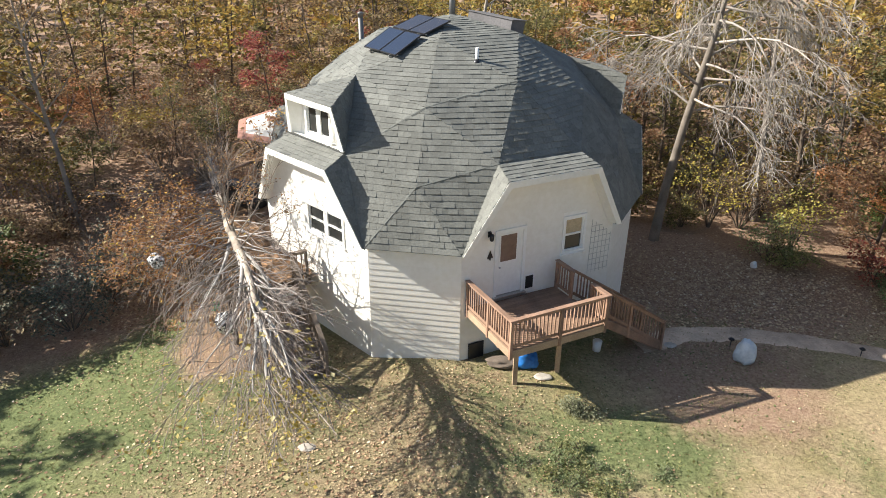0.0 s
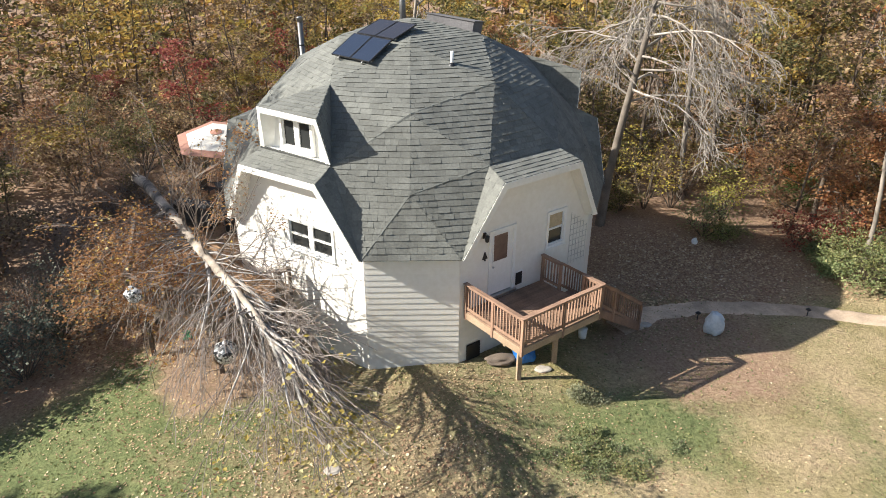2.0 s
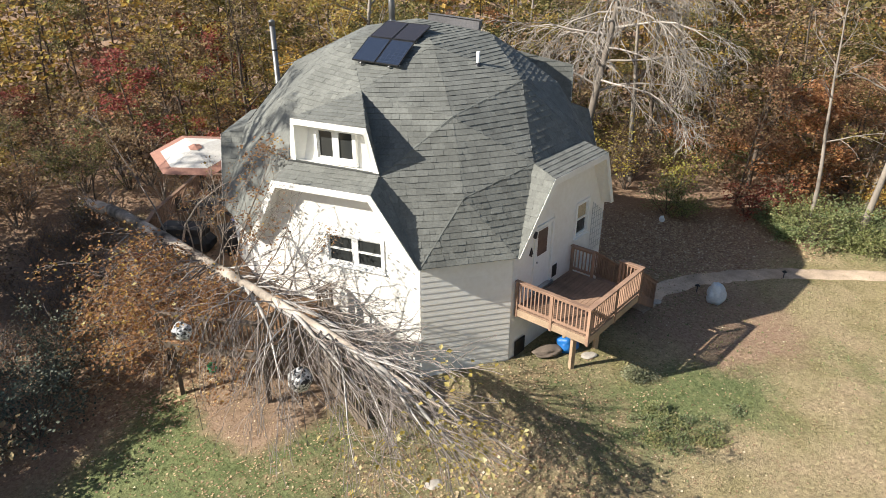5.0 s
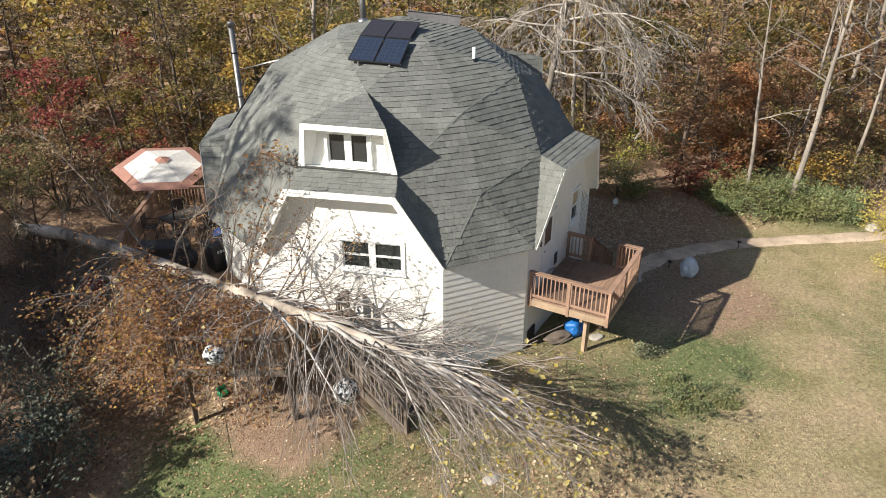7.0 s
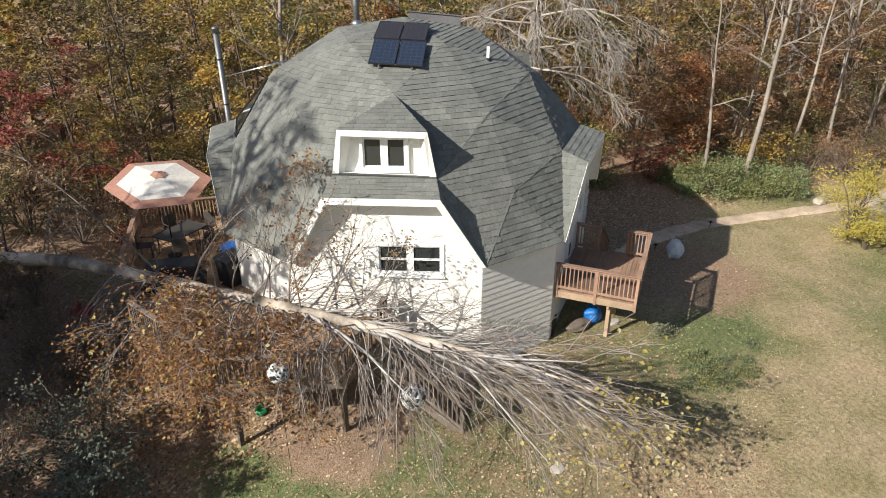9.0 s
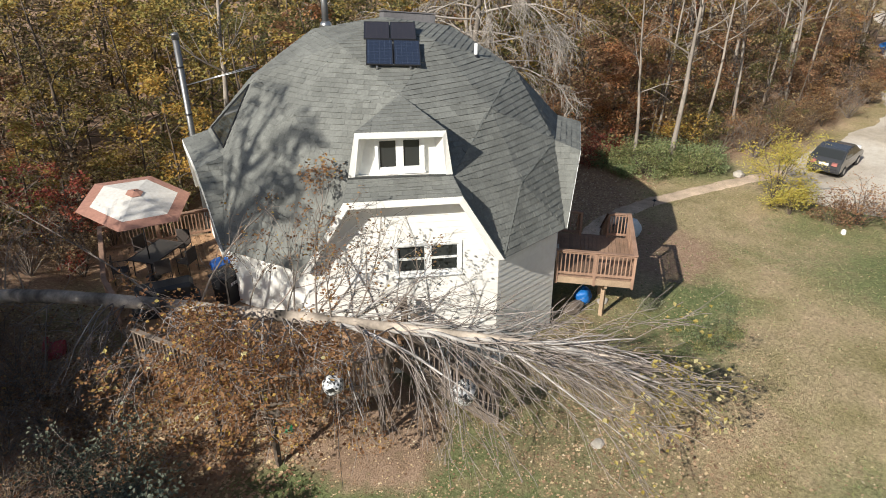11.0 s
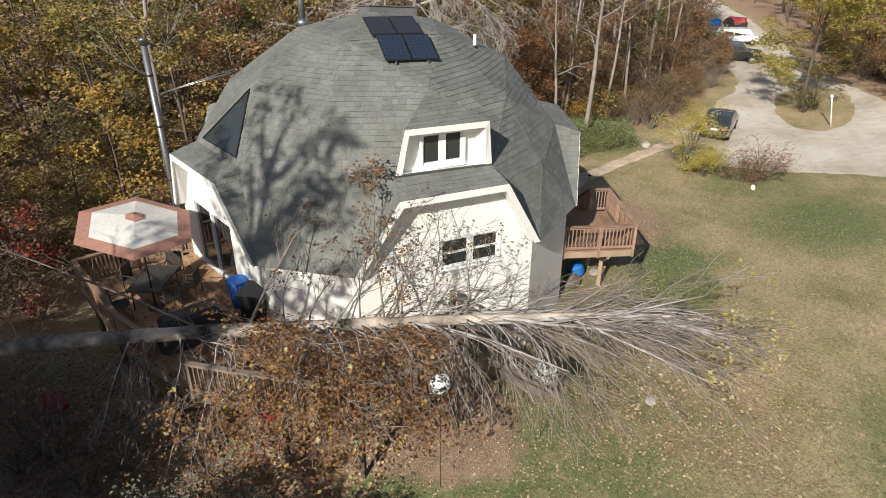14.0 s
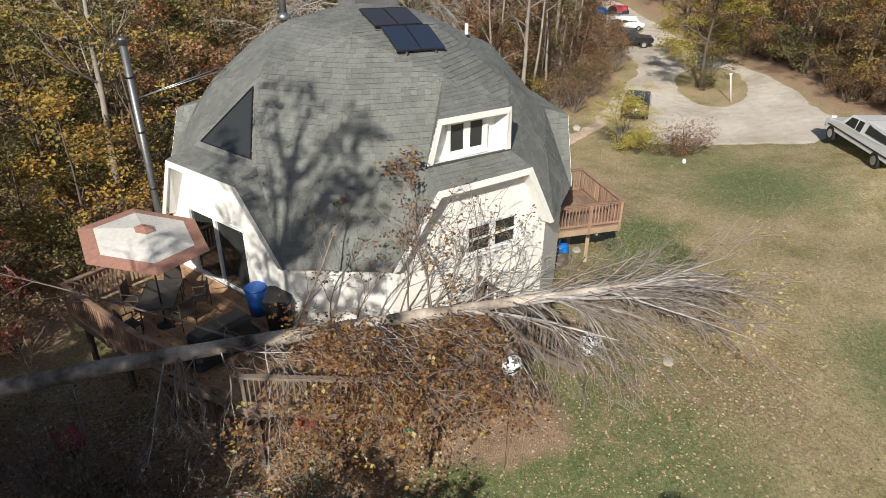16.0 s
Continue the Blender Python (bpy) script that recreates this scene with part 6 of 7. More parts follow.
def loose_twigs():
    """Broken twigs and saplings lying and standing in the shade beside the deck."""
    r7 = random.Random(31)
    buf, tips = Buf(), []
    for _ in range(170):
        px, py = r7.uniform(-13.2, -9.2), r7.uniform(22.5, 32.5)
        a = r7.uniform(0, 6.28)
        rise = r7.uniform(0.02, 0.5) if r7.random() < 0.7 else r7.uniform(0.8, 2.0)
        branch(buf, tips, r7, Vector((px, py, ground_z(px, py) + r7.uniform(0.0, 0.25))), Vector((math.cos(a), math.sin(a), rise)).normalized(), r7.uniform(0.6, 1.9), 0.014, 1, 0.05, 0.6, 4, 4, 0.3, 0.18, 0.2, 0.006)
    heap = thing("loose_twigs", (0, 0, 0), "broken twigs with a few brown leaves beside the deck", "twigs", kind="stuff")
    link("brushwood", buf.mesh("brushwood", TWIG, False), heap)
    link("dry_leaf_cover", foliage([t for t in tips if r7.random() < 0.4], r7, 3, 0.1, 0.18, 0.8).mesh("dry_leaf_cover", DRY_LEAF), heap)


loose_twigs()


# ---------------------------------------------------------------- fallen leaves and grass
def scatter():
    r4 = random.Random(4)
    buf = Buf()
    spots = [(-3.0, 13.2, 3.6, 2.4, 3800), (-1.0, 15.5, 2.6, 1.6, 2200), (6.0, 10.5, 9.0, 3.5, 2000), (-10.5, 15.0, 4.5, 2.0, 500), (13.0, 14.5, 5.0, 4.0, 800), (-8.6, 21.5, 2.0, 3.0, 1800), (-1.5, 14.0, 4.0, 2.6, 2200), (-2.0, 11.6, 3.0, 1.3, 1300), (-8.5, 17.0, 4.0, 2.2, 700), (4.0, 14.0, 8.0, 3.5, 600), (12.0, 24.5, 4.5, 2.3, 4500), (12.3, 23.8, 3.8, 1.9, 6500), (-10.6, 27.5, 1.6, 3.2, 5000), (-11.5, 23.5, 1.8, 2.4, 2500), (12.0, 20.6, 4.0, 0.8, 500), (8.6, 18.6, 2.2, 1.2, 900), (8.0, 10.0, 10.0, 7.0, 900), (-10.0, 24.0, 3.0, 4.0, 1600), (-6.0, 12.0, 7.0, 4.0, 700), (-5, 17, 3.0, 2.5, 1400)]
    for cx, cy, sx, sy, n in spots:
        for _ in range(int(n * (0.6 if cy < 16 else 1.0))):
            x, y = cx + r4.gauss(0, sx), cy + r4.gauss(0, sy)
            if math.hypot(x - DOME.x, y - DOME.y) < 6.6 or on_drive(x, y) > 0:
                continue
            n_ = (rand_dir(r4) * 0.35 + Vector((0, 0, 1))).normalized()
            u = n_.orthogonal().normalized()
            a = r4.uniform(0, 6.28)
            u = u * math.cos(a) + n_.cross(u) * math.sin(a)
            s = r4.uniform(0.035, 0.09) * (1.5 if y < 14.5 and x < 0 and r4.random() < 0.4 else 1.7 if y > 20 else 1)
            buf.leaf(Vector((x, y, ground_z(x, y) + 0.016)), n_, u, s * 0.8, s, r4.uniform(-0.01, 0.02))
    tagged(link("fallen_leaves", buf.mesh("fallen_leaves", LITTER_LEAF)), "dry yellow and brown leaves strewn over the lawn", "leaves", kind="stuff")
    deck_buf = Buf()
    for _ in range(2600):
        x, y = r4.uniform(-10, -3), r4.uniform(16, 32)
        if not inside_deck(Vector((x, y, 0))) or math.hypot(x - DOME.x, y - DOME.y) < 6.9:
            continue
        n_ = (rand_dir(r4) * 0.4 + Vector((0, 0, 1))).normalized()
        s = r4.uniform(0.06, 0.13)
        deck_buf.leaf(Vector((x, y, WF + 0.02)), n_, n_.orthogonal().normalized(), s * 0.8, s, 0.01)
    tagged(link("deck_leaves", deck_buf.mesh("deck_leaves", BROWN_LEAF)), "brown leaves lying on the back deck", "leaves", kind="stuff")
    grass = Buf()
    for _ in range(17000):
        x, y = r4.uniform(-14, 22), r4.uniform(7, 22)
        if math.hypot(x - DOME.x, y - DOME.y) < 6.4 or depth_in_wood(x, y) > 0.5:
            continue
        l, g, e = zones(x, y)
        if r4.random() > 0.12 + 0.75 * g or e > 0.4:
            continue
        z = ground_z(x, y)
        a = r4.uniform(0, 6.28)
        h = r4.uniform(0.03, 0.08)
        s = Vector((math.cos(a), math.sin(a), 0)) * 0.035
        o = Vector((x, y, z))
        k = len(grass.v)
        grass.v += [o - s, o + s, o + Vector((r4.uniform(-0.06, 0.06), r4.uniform(-0.06, 0.06), h))]
        grass.f.append((k, k + 1, k + 2))
    GRASS = leaf_material("grass_blade", [(0, (0.12, 0.16, 0.065)), (0.6, (0.20, 0.225, 0.095)), (1, (0.31, 0.28, 0.14))], 0.3)
    tagged(link("grass", grass.mesh("grass", GRASS)), "short tufts of green grass in the lawn", "grass", kind="stuff")


scatter()


# ---------------------------------------------------------------- things on the back deck
CANVAS = simple("pale_canvas", (0.66, 0.63, 0.58), 0.85, grain=3, vary=0.12, relief=0.1)
TERRACOTTA = simple("terracotta_canvas", (0.37, 0.19, 0.14), 0.85, grain=3, vary=0.15, relief=0.1)
COVER = simple("black_grill_cover", (0.025, 0.026, 0.028), 0.55, grain=3, vary=0.3, relief=0.3)
BLUE = simple("blue_plastic", (0.02, 0.14, 0.52), 0.4, grain=3, vary=0.15)
RED = simple("faded_red_plastic", (0.40, 0.05, 0.06), 0.5, grain=3, vary=0.2)
GREEN = simple("bright_green_plastic", (0.03, 0.26, 0.10), 0.5, grain=3, vary=0.15)
FOIL, nt, b = material("black_and_white_mosaic", 0.35)
w = node(nt, "ShaderNodeTexVoronoi", Scale=17.0)
nt.links.new(coords(nt), w.inputs["Vector"])
sep = nt.nodes.new("ShaderNodeSeparateColor")
nt.links.new(w.outputs["Color"], sep.inputs[0])
nt.links.new(ramp(nt, sep.outputs[0], [(0.0, (0.02, 0.02, 0.022)), (0.4, (0.05, 0.052, 0.055)), (0.55, (0.45, 0.46, 0.47)), (1.0, (0.75, 0.75, 0.74))]), b.inputs["Base Color"])
RATTAN = simple("dark_chair_frame", (0.05, 0.04, 0.035), 0.6, grain=5)

umbrella = new("patio_umbrella")
tagged(umbrella, "open hexagonal patio umbrella, pale canvas with terracotta border", "umbrella")
umbrella.matrix_world = Matrix.Translation((-7.45, 28.62, WF))
TIPT = pose(0, 0, 3.12, 11.5, 0, 0) @ pose(0, 0, 0, 0, 0, 42)


def canopy_ring(r0, z0, r1, z1, mat, name, thick=0.012):
    for k in range(6):
        a0, a1 = math.tau * k / 6, math.tau * (k + 1) / 6
        bm = bmesh.new()
        quad = [(r0, z0, a0), (r1, z1, a0), (r1, z1, a1), (r0, z0, a1)]
        pts = [Vector((r * math.cos(a), r * math.sin(a), z)) for r, z, a in quad]
        if r0 < 0.01:
            pts = pts[1:]
            pts.insert(0, Vector((0, 0, z0)))
        slab(bm, pts, thick)
        bm.transform(TIPT)
        part(name, bm, mat, umbrella)


canopy_ring(0.16, -0.03, 1.33, -0.27, CANVAS, "canopy_panel")
canopy_ring(1.33, -0.27, 1.74, -0.36, TERRACOTTA, "border_panel")
canopy_ring(0.0, 0.06, 0.27, -0.02, TERRACOTTA, "vent_flap")
bm = bmesh.new()
tube(bm, [(0, 0, 0.02), (0.02, 0, 3.2)], [0.024, 0.024], 8)
part("pole", bm, DARK_METAL, umbrella)
for k in range(6):
    a = math.tau * k / 6
    bm = bmesh.new()
    tube(bm, [(0, 0, -0.06), (1.72 * math.cos(a), 1.72 * math.sin(a), -0.385)], [0.01, 0.01], 5)
    bm.transform(TIPT)
    part("rib", bm, DARK_METAL, umbrella)
bm = bmesh.new()
tube(bm, [(0, 0, 0.0), (0, 0, 0.06), (0, 0, 0.1)], [0.26, 0.25, 0.05], 14)
part("base", bm, BLACK, umbrella)

table = thing("patio_table", (-7.0, 28.95, WF), "dark glass-topped patio table under the umbrella", "table", turn=20)
bm = bmesh.new()
box(bm, (-0.8, -0.5, 0.70), (0.8, 0.5, 0.715))
part("tabletop", bm, glass("table_glass", (0.05, 0.045, 0.04), 0.5), table)
bm = bmesh.new()
for a in ((-0.82, -0.52, 0.69, 0.82, -0.5, 0.73), (-0.82, 0.5, 0.69, 0.82, 0.52, 0.73), (-0.82, -0.5, 0.69, -0.8, 0.5, 0.73), (0.8, -0.5, 0.69, 0.82, 0.5, 0.73)):
    box(bm, a[:3], a[3:])
part("rim", bm, RATTAN, table)
for x in (-0.72, 0.72):
    for y in (-0.42, 0.42):
        bm = bmesh.new()
        tube(bm, [(x, y, 0), (x * 0.95, y * 0.95, 0.69)], [0.02, 0.02], 6)
        part("leg", bm, RATTAN, table)


def patio_chair(x, y, turn, first=[]):
    label = "dark metal patio chair with sling seat on the deck"
    if first:
        return copy_thing(first[0], pose(x, y, WF, 0, 0, turn))
    ch = thing("patio_chair", (x, y, WF), label, "chair", "chairs round the table", turn=turn)
    bm = bmesh.new()
    box(bm, (-0.24, -0.24, 0.42), (0.24, 0.24, 0.45), 0.01)
    part("seat", bm, RATTAN, ch)
    bm = bmesh.new()
    box(bm, (-0.24, 0.22, 0.45), (0.24, 0.25, 0.95), 0.01)
    part("backrest", bm, RATTAN, ch)
    for px in (-0.24, 0.24):
        for py in (-0.22, 0.24):
            bm = bmesh.new()
            tube(bm, [(px, py, 0), (px, py, 0.62 if py < 0 else 0.95)], [0.014, 0.014], 6)
            part("leg", bm, RATTAN, ch)
        bm = bmesh.new()
        tube(bm, [(px, -0.24, 0.63), (px, 0.24, 0.66)], [0.018, 0.018], 6)
        part("armrest", bm, RATTAN, ch)
    first.append(ch)


for x, y, a in ((-6.5, 28.0, 200), (-7.4, 28.05, 160), (-8.2, 29.2, 60), (-6.9, 29.9, 10), (-5.9, 29.2, -60)):
    patio_chair(x, y, a)

grill = thing("covered_grill", (-8.35, 26.35, WF), "gas grill under a black fabric cover", "grill", turn=-28)
bm = bmesh.new()
for v in box(bm, (-1.0, -0.42, 0.0), (1.0, 0.42, 0.98), 0.12):
    pass
bmesh.ops.subdivide_edges(bm, edges=bm.edges[:], cuts=2, use_grid_fill=True)
for v in bm.verts:
    if v.co.z > 0.6:
        v.co.x *= 0.84
        v.co.y *= 0.74
    v.co += Vector((noise.noise(v.co * 3), noise.noise(v.co * 3 + Vector((5, 0, 0))), 0)) * 0.05 * (1 if v.co.z > 0.05 else 0)
part("cover", bm, COVER, grill)

storage = thing("storage_tote", (-6.75, 25.35, WF), "black plastic tote with a lid standing on the deck", "tote", turn=12)
bm = bmesh.new()
for v in box(bm, (-0.42, -0.34, 0), (0.42, 0.34, 0.95), 0.03):
    pass
for v in bm.verts:
    if v.co.z < 0.4:
        v.co.x *= 0.9
        v.co.y *= 0.9
part("body", bm, BLACK, storage)
bm = bmesh.new()
box(bm, (-0.46, -0.38, 0.95), (0.46, 0.38, 1.03), 0.02)
part("lid", bm, BLACK, storage)
for k in range(5):
    bm = bmesh.new()
    box(bm, (-0.25 + k * 0.1, -0.345, 0.70), (-0.18 + k * 0.1, -0.335, 0.80))
    part("marking_bar", bm, WHITE, storage, "pale marking")
barrel = thing("blue_bin", (-6.35, 26.25, WF), "blue plastic bin beside the black tote", "bin")
bm = bmesh.new()
tube(bm, [(0, 0, 0), (0, 0, 0.85), (0, 0, 0.9), (0, 0, 0.84)], [0.25, 0.33, 0.34, 0.30], 16)
part("body", bm, BLUE, barrel)
bm = bmesh.new()
tube(bm, [(0, 0, 0.88), (0, 0, 0.93)], [0.35, 0.30], 16)
part("lid", bm, BLUE, barrel)

for at, size, post, lab in (((-6.25, 16.58), 0.33, 2.4, "round mottled grey-white ornament on a thin post"), ((-8.87, 18.52), 0.25, 3.4, "round mottled grey-white ornament on a thin post")):
    orb = thing("garden_globe", (*at, ground_z(*at)), lab, "garden ornament")
    h = post - ground_z(*at)
    bm = bmesh.new()
    bmesh.ops.create_icosphere(bm, subdivisions=3, radius=size, matrix=Matrix.Translation((0, 0, h)))
    for v in bm.verts:
        v.co += (v.co - Vector((0, 0, h))).normalized() * 0.07 * noise.noise(v.co * 5)
    part("globe", bm, FOIL, orb)
    bm = bmesh.new()
    tube(bm, [(0, 0, -0.2), (0, 0, h - size * 0.8)], [0.008, 0.008], 6)
    part("post", bm, DARK_METAL, orb)


def toy(name, at, size, mat, label, category, turn=0):
    ob = thing(name, (at[0], at[1], ground_z(*at)), label, category, turn=turn)
    bm = bmesh.new()
    box(bm, (-size[0] / 2, -size[1] / 2, 0), (size[0] / 2, size[1] / 2, size[2] * 0.55), 0.05)
    part("body", bm, mat, ob)
    bm = bmesh.new()
    box(bm, (-size[0] / 2, size[1] * 0.25, size[2] * 0.5), (size[0] / 2, size[1] / 2, size[2]), 0.04)
    part("back", bm, mat, ob)
    return ob


toy("plastic_chair", (-8.3, 24.2), (0.6, 0.5, 0.6), RED, "red plastic garden chair under the deck", "chair", 30)
toy("plastic_chair", (-10.6, 29.9), (0.8, 0.6, 0.5), RED, "faded red plastic chair beside the deck", "chair", 60)
toy("plastic_toy", (-8.3, 21.2), (0.3, 0.25, 0.3), GREEN, "bright green plastic toy by the deck posts", "toy", 10)

# ---------------------------------------------------------------- things round the entrance deck
TARP = simple("blue_tarp", (0.01, 0.13, 0.42), 0.5, grain=4, vary=0.3, relief=0.4)
BAGS = simple("pale_grey_plastic", (0.55, 0.60, 0.64), 0.35, grain=4, vary=0.2, relief=0.4)


def lumpy(name, at, size, mat, label, category, seed, z=None, turn=0):
    ob = thing(name, (at[0], at[1], ground_z(*at) if z is None else z), label, category, turn=turn)
    bm = bmesh.new()
    bmesh.ops.create_icosphere(bm, subdivisions=4, radius=1.0)
    for v in bm.verts:
        n_ = noise.noise(v.co * 1.4 + Vector((seed, 0, 0))) * 0.25 + noise.noise(v.co * 4 + Vector((0, seed, 0))) * 0.08
        c = v.co * (1 + n_)
        v.co = Vector((c.x * size[0], c.y * size[1], max(-0.05, (c.z + 0.75) * size[2] * 0.57)))
    for f in bm.faces:
        f.smooth = True
    part("body", bm, mat, ob)
    return ob


lumpy("tarp_bundle", (2.65, 17.5), (0.38, 0.3, 0.6), TARP, "crumpled blue tarp bundle under the deck", "tarp", 3)
lumpy("wrapped_sack", (10.05, 18.6), (0.32, 0.34, 0.80), BAGS, "pale grey plastic wrapped sack standing on the grass", "sack", 8, turn=20)
lumpy("boulder", (21.9, 17.1), (0.38, 0.3, 0.35), CONCRETE, "pale boulder beside the footpath", "boulder", 5)
lumpy("stone", (16.8, 10.9), (0.11, 0.11, 0.27), WHITE, "small white stone marker in the lawn", "stone", 6)
lumpy("stone", (13.4, 25.8), (0.13, 0.13, 0.3), WHITE, "small white stone marker on the leaf litter", "stone", 7)
lumpy("flat_stone", (3.1, 16.9), (0.28, 0.18, 0.06), CONCRETE, "flat grey stone under the deck", "stone", 9)
for k, p in enumerate(((7.8, 19.3), (6.9, 19.6), (-3.6, 13.9))):
    lumpy("flat_stone", p, (0.22, 0.17, 0.07), CONCRETE, "flat grey stone in the grass", "stone", 11 + k)

bucket = thing("bucket", (5.15, 18.75, ground_z(5.15, 18.75)), "white plastic bucket under the deck", "bucket")
bm = bmesh.new()
tube(bm, [(0, 0, 0), (0, 0, 0.36), (0, 0, 0.38), (0, 0, 0.34)], [0.13, 0.155, 0.165, 0.14], 16)
part("body", bm, WHITE, bucket)
bm = bmesh.new()
tube(bm, [Vector((0.16 * math.cos(a), 0.03, 0.34 - 0.10 * math.sin(a))) for a in (math.pi * k / 8 for k in range(9))], [0.006] * 9, 5)
part("handle", bm, METAL, bucket)
hatch = thing("crawlspace_hatch", around(DOOR_BAY, WALL_OUT + 0.03, -2.25, 0.3), "black hatch cover leaning at the foot of the wall", "hatch", turn=DOOR_BAY)
bm = bmesh.new()
box(bm, (0, -0.28, -0.2), (0.05, 0.28, 0.62), 0.015)
part("panel", bm, BLACK, hatch)
lumpy("brush_pile", (1.9, 17.5), (0.5, 0.3, 0.3), GREY_WOOD, "small pile of brush beside the wall", "brush pile", 14)
PATH_LIGHT = thing("path_light", (9.94, 19.47, ground_z(9.94, 19.47)), "small dark stake light beside the footpath", "garden light", group="lights beside the path")
bm = bmesh.new()
tube(bm, [(0, 0, -0.1), (0, 0, 0.3)], [0.018, 0.018], 8)
part("stake", bm, DARK_METAL, PATH_LIGHT)
bm = bmesh.new()
tube(bm, [(0, 0, 0.27), (0, 0, 0.3), (0, 0, 0.36)], [0.05, 0.11, 0.03], 12)
part("cap", bm, DARK_METAL, PATH_LIGHT)
copy_thing(PATH_LIGHT, Matrix.Translation((14.36, 19.23, ground_z(14.36, 19.23))))
post = thing("sign_post", (30.2, 6.0, ground_z(30.2, 6.0)), "thin white post with a small sign on the island", "sign post")
bm = bmesh.new()
tube(bm, [(0, -0.04, -0.2), (0, 0.42, 2.1)], [0.04, 0.04], 8)
part("pole", bm, WHITE, post)
bm = bmesh.new()
box(bm, (-0.055, 0.32, 1.95), (-0.03, 0.5, 2.1))
part("board", bm, WHITE, post)

# ---------------------------------------------------------------- vehicles
def paint(name, colour):
    m, nt, b = material(name, 0.25)
    b.inputs["Base Color"].default_value = (*colour, 1)
    b.inputs["Coat Weight"].default_value = 0.6
    return m


TYRE = simple("tyre_rubber", (0.02, 0.02, 0.02), 0.85, grain=6)
RIM = simple("alloy_rim", (0.5, 0.5, 0.5), 0.35, 0.8, grain=6)
LAMP_RED = paint("red_lamp", (0.42, 0.16, 0.14))
LAMP_CLEAR = paint("clear_lamp", (0.7, 0.7, 0.7))


def vehicle(name, x, y, turn, length, width, body_h, profile, mat, label, windows, wheels, wheel_r=0.33, lamps=True, extra=(), scale=1.0):
    """A car from its side profile: (along, height) points of the body shell, windows as side ranges, wheels along its length."""
    car = thing(name, (x, y, ground_z(x, y) + 0.05), label, "car" if name != "pickup_truck" else "truck", turn=turn)
    car.matrix_world = car.matrix_world @ Matrix.Diagonal((scale, scale, scale, 1))
    bm = bmesh.new()
    half = width / 2
    tum = lambda z: half * (1 - 0.16 * smooth(body_h, body_h + 0.65, z)) * (1 - 0.03 * smooth(0.7, 0.2, z))
    left = [bm.verts.new((a, tum(z), z)) for a, z in profile]
    right = [bm.verts.new((a, -tum(z), z)) for a, z in profile]
    n = len(profile)
    bm.faces.new(left)
    bm.faces.new(list(reversed(right)))
    for i in range(n):
        bm.faces.new((left[i], right[i], right[(i + 1) % n], left[(i + 1) % n]))
    bmesh.ops.recalc_face_normals(bm, faces=bm.faces[:])
    bmesh.ops.bevel(bm, geom=[e for e in bm.edges if e.calc_face_angle(0) > 0.3], offset=0.05, segments=2, affect="EDGES")
    part("body", bm, mat, car)
    for w in windows:
        kind, pts = w
        for s in (1, -1) if kind == "side" else (0,):
            bm = bmesh.new()
            if kind == "side":
                ps = [Vector((a, s * (tum(z) + 0.006), z)) for a, z in pts]
                nn = Vector((0, s, 0.25)).normalized()
                ps = ps if (ps[1] - ps[0]).cross(ps[2] - ps[0]).dot(nn) > 0 else list(reversed(ps))
            else:
                (a0, z0), (a1, z1) = pts
                d = Vector((a1 - a0, 0, z1 - z0))
                nn = Vector((-d.z, 0, d.x)).normalized()
                nn = nn if nn.z > 0 else -nn
                ps = [Vector((a0, -tum(z0) + 0.1, z0)) + nn * 0.012, Vector((a0, tum(z0) - 0.1, z0)) + nn * 0.012, Vector((a1, tum(z1) - 0.1, z1)) + nn * 0.012, Vector((a1, -tum(z1) + 0.1, z1)) + nn * 0.012]
                ps = ps if (ps[1] - ps[0]).cross(ps[2] - ps[0]).dot(nn) > 0 else list(reversed(ps))
            slab(bm, ps, 0.02)
            part("window", bm, GLASS, car, "dark car glass")
    for a in wheels:
        for s in (1, -1):
            wheel = new("wheel")
            wheel.parent = car
            bm = bmesh.new()
            tube(bm, [(0, -0.11, 0), (0, -0.09, 0), (0, 0.09, 0), (0, 0.11, 0)], [wheel_r * 0.9, wheel_r, wheel_r, wheel_r * 0.9], 18)
            part("tyre", bm, TYRE, wheel)
            bm = bmesh.new()
            tube(bm, [(0, s * 0.08, 0), (0, s * 0.118, 0)], [wheel_r * 0.62, wheel_r * 0.55], 12)
            part("rim", bm, RIM, wheel)
            wheel.location = (a, s * (half - 0.10), wheel_r - 0.05)
    if lamps:
        end, front = min(p[0] for p in profile), max(p[0] for p in profile)
        for s in (1, -1):
            for nm, pos, m in (("tail_lamp", end, LAMP_RED), ("headlight", front, LAMP_CLEAR)):
                bm = bmesh.new()
                o = 0.015 if pos > 0 else -0.015
                box(bm, (min(pos - 0.1, pos + o), s * half * 0.62 - 0.14, body_h - 0.22), (max(pos + o, pos + 0.08 * (o < 0)), s * half * 0.62 + 0.14, body_h - 0.06))
                part(nm, bm, m, car)
    for nm, a, b_, m in extra:
        bm = bmesh.new()
        box(bm, a, b_, 0.01)
        part(nm, bm, m, car)
    return car


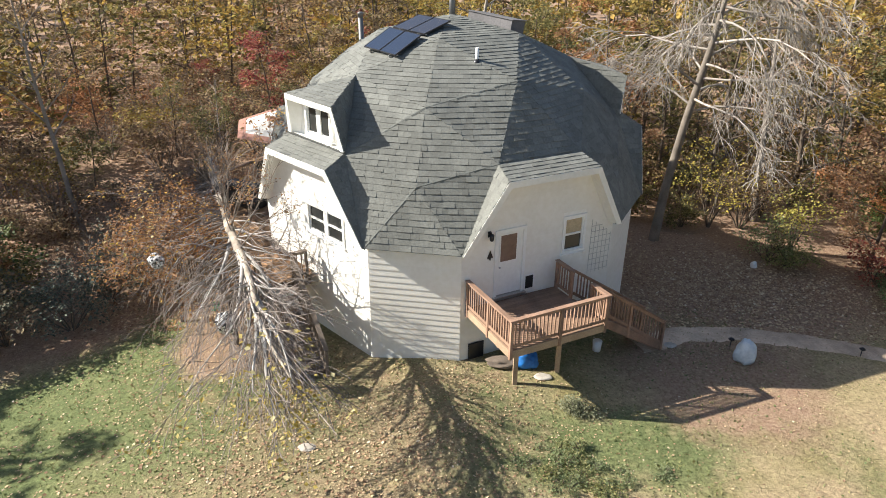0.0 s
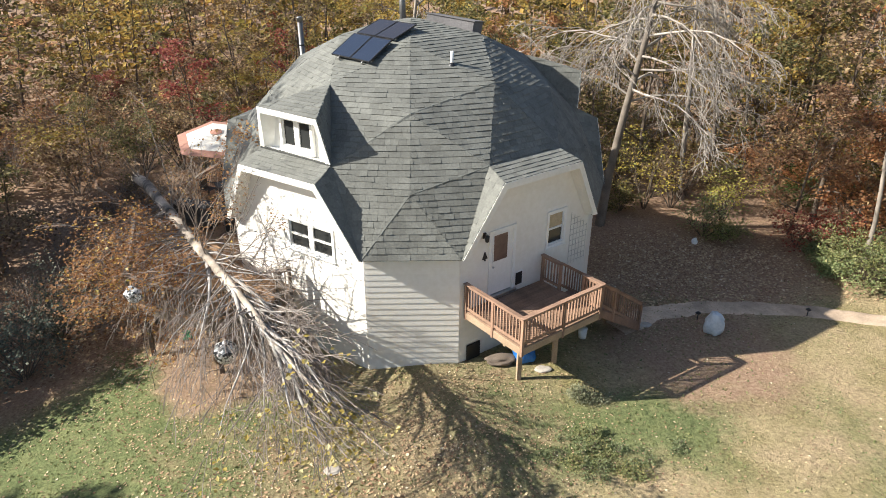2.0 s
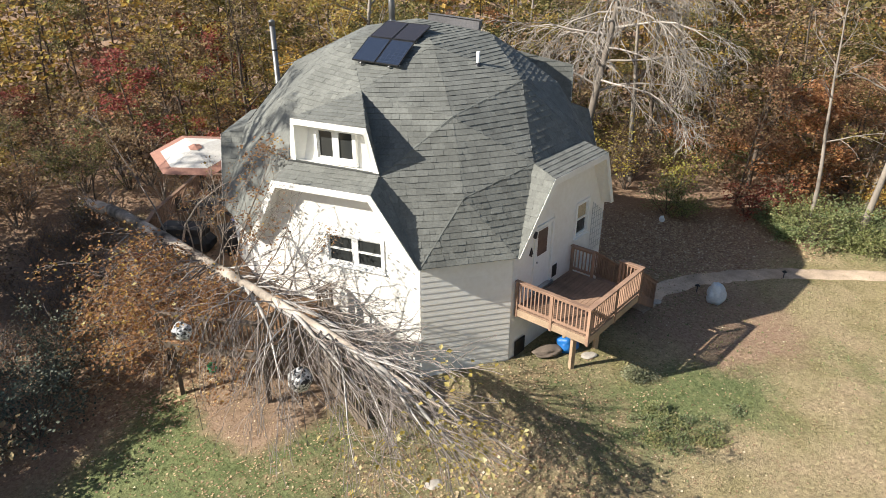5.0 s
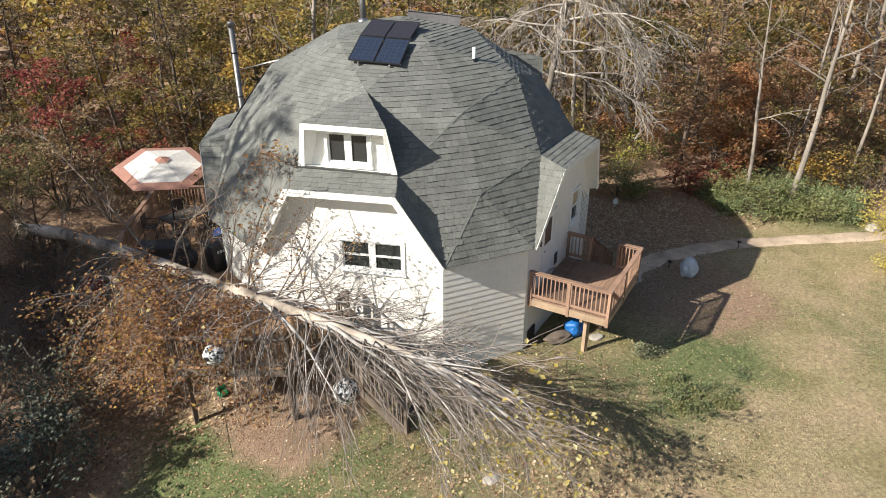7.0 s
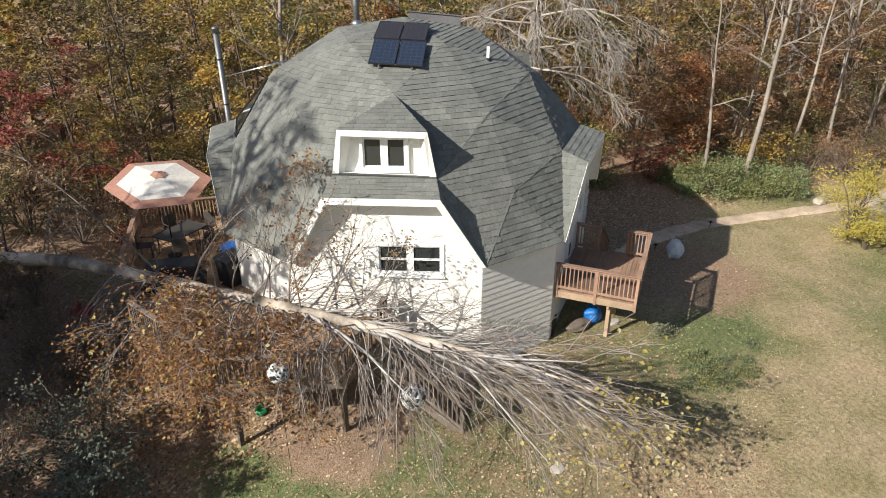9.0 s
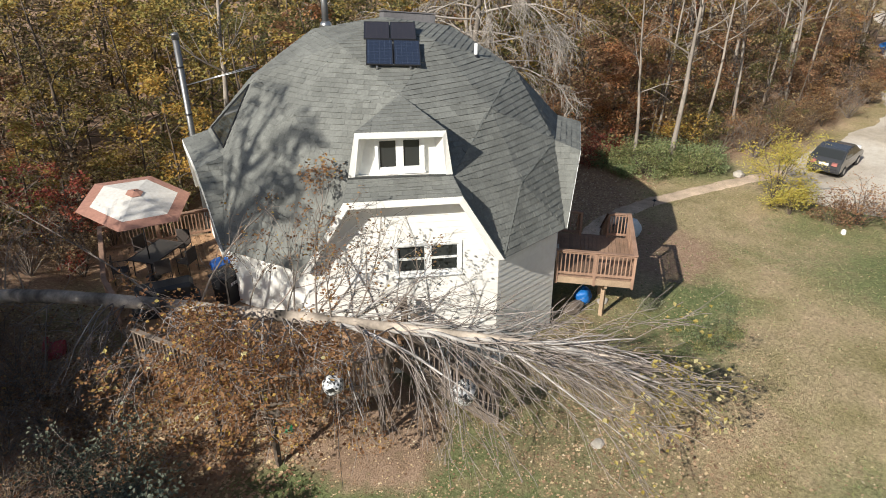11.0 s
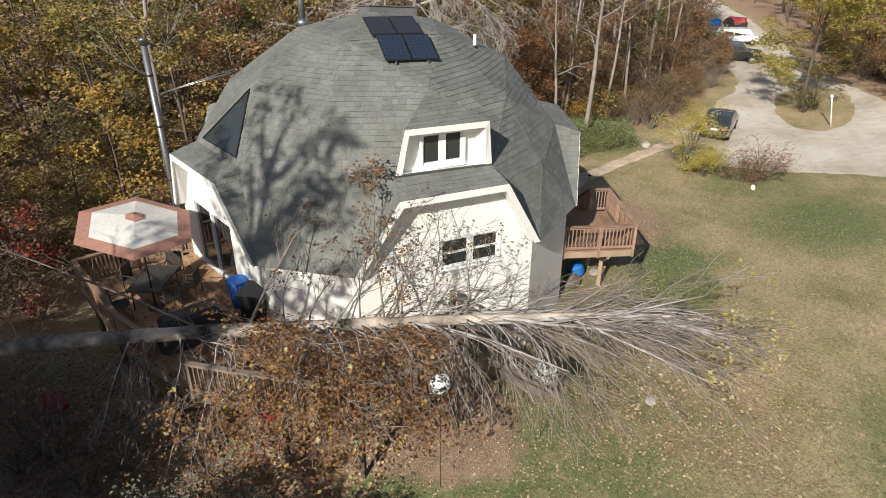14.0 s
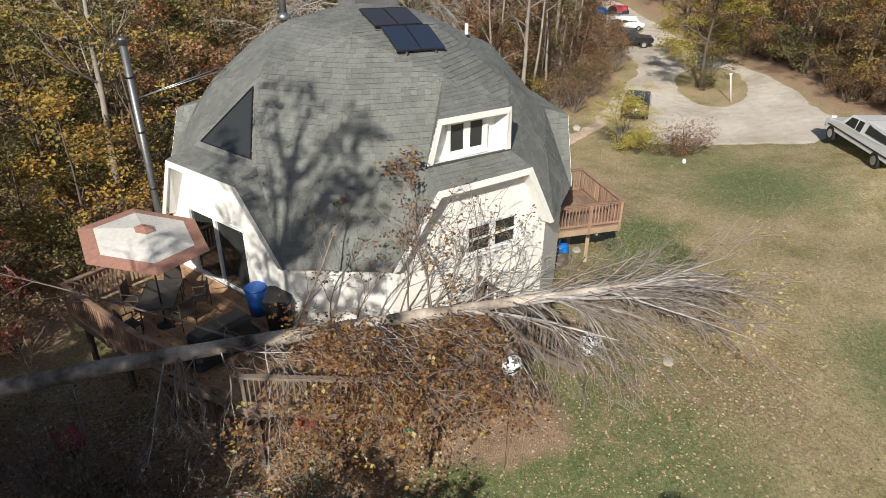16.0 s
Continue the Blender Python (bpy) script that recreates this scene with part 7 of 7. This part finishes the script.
HATCH = [(-2.2, 0.3), (2.1, 0.3), (2.22, 0.55), (2.1, 0.78), (1.3, 0.98), (0.55, 1.42), (-0.3, 1.52), (-1.2, 1.44), (-2.05, 1.05), (-2.22, 0.95), (-2.25, 0.5)]
vehicle("hatchback_car", 26.9, 13.0, -7.5, 4.6, 1.82, 1.0, HATCH, paint("dark_grey_paint", (0.05, 0.052, 0.056)), "dark grey hatchback car parked on the gravel drive",
        [("side", [(1.0, 1.0), (0.5, 1.36), (-0.3, 1.44), (-0.35, 0.98)]), ("side", [(-0.45, 0.98), (-0.4, 1.44), (-1.15, 1.36), (-1.5, 1.05)]), ("cross", [(1.25, 1.0), (0.6, 1.40)]), ("cross", [(-1.95, 1.10), (-1.3, 1.40)])], (1.35, -1.3),
        extra=(("number_plate", (-2.28, -0.25, 0.72), (-2.245, 0.25, 0.86), WHITE), ("bumper", (-2.3, -0.8, 0.36), (-2.2, 0.8, 0.56), paint("bumper_grey", (0.05, 0.05, 0.055)))))
TRUCK = [(-3.0, 0.5), (2.7, 0.5), (2.85, 0.75), (2.8, 1.02), (1.45, 1.16), (0.85, 1.72), (-0.3, 1.78), (-0.55, 1.84), (-2.75, 1.86), (-3.0, 1.2)]
tf, tr = Vector((18.95, 1.85)), Vector((14.6, 1.05))
tm = (tf + tr) / 2
vehicle("pickup_truck", tm.x, tm.y, math.degrees(math.atan2(tf.y - tr.y, tf.x - tr.x)), 5.9, 1.95, 1.15, TRUCK, paint("white_paint", (0.78, 0.78, 0.78)), "white pickup truck with a matching bed cap parked on the grass",
        [("side", [(1.05, 1.2), (0.75, 1.62), (0.2, 1.66), (0.15, 1.2)]), ("side", [(0.05, 1.2), (0.1, 1.66), (-0.35, 1.68), (-0.35, 1.2)]), ("side", [(-0.75, 1.3), (-0.75, 1.7), (-2.6, 1.7), (-2.8, 1.3)]), ("cross", [(1.4, 1.19), (0.9, 1.68)])], (2.1, -2.0), 0.40,
        extra=(("front_bumper", (2.8, -0.9, 0.5), (2.95, 0.9, 0.7), METAL), ("side_moulding", (-2.9, 0.96, 0.72), (2.5, 0.99, 0.80), BLACK), ("side_moulding", (-2.9, -0.99, 0.72), (2.5, -0.96, 0.80), BLACK)), scale=1.08)
PICKUP = [(-2.7, 0.5), (2.6, 0.5), (2.7, 0.95), (1.4, 1.08), (0.8, 1.68), (-0.5, 1.72), (-0.8, 1.1), (-2.7, 1.1)]
vehicle("pickup_truck", 50.6, 12.7, -86, 5.4, 1.9, 1.08, PICKUP, paint("black_paint", (0.012, 0.012, 0.014)), "black pickup truck parked beside the wood",
        [("side", [(1.0, 1.12), (0.7, 1.58), (-0.4, 1.62), (-0.55, 1.12)]), ("cross", [(1.35, 1.1), (0.85, 1.62)])], (1.75, -1.75), 0.38)
VAN = [(-2.4, 0.4), (2.4, 0.4), (2.5, 0.9), (1.6, 1.1), (1.1, 1.85), (-2.3, 1.95), (-2.45, 1.0)]
vehicle("van", 59.4, 12.4, -62, 4.9, 1.9, 1.05, VAN, paint("van_white", (0.75, 0.75, 0.74)), "white van parked further up the drive",
        [("side", [(1.2, 1.15), (0.95, 1.7), (0.2, 1.74), (0.2, 1.15)]), ("side", [(0.05, 1.15), (0.05, 1.74), (-0.9, 1.78), (-0.9, 1.15)]), ("side", [(-1.05, 1.15), (-1.05, 1.78), (-2.1, 1.8), (-2.1, 1.15)])], (1.6, -1.5), 0.34, scale=0.85)
tractor = thing("garden_tractor", (69.5, 12.7, ground_z(69.5, 12.7)), "red garden tractor far up the drive", "tractor", turn=-100)
bm = bmesh.new()
box(bm, (-1.0, -0.5, 0.5), (1.1, 0.5, 1.2), 0.08)
part("body", bm, RED, tractor)
for a, r in ((-0.7, 0.6), (0.9, 0.38)):
    for s in (1, -1):
        bm = bmesh.new()
        tube(bm, [(a, s * 0.55 - 0.12, r), (a, s * 0.55 + 0.12, r)], [r, r], 14)
        part("wheel", bm, TYRE, tractor)
lumpy("tarp_bundle", (67.4, 14.9), (1.1, 0.8, 1.2), TARP, "blue tarp over a heap far up the drive", "tarp", 21)
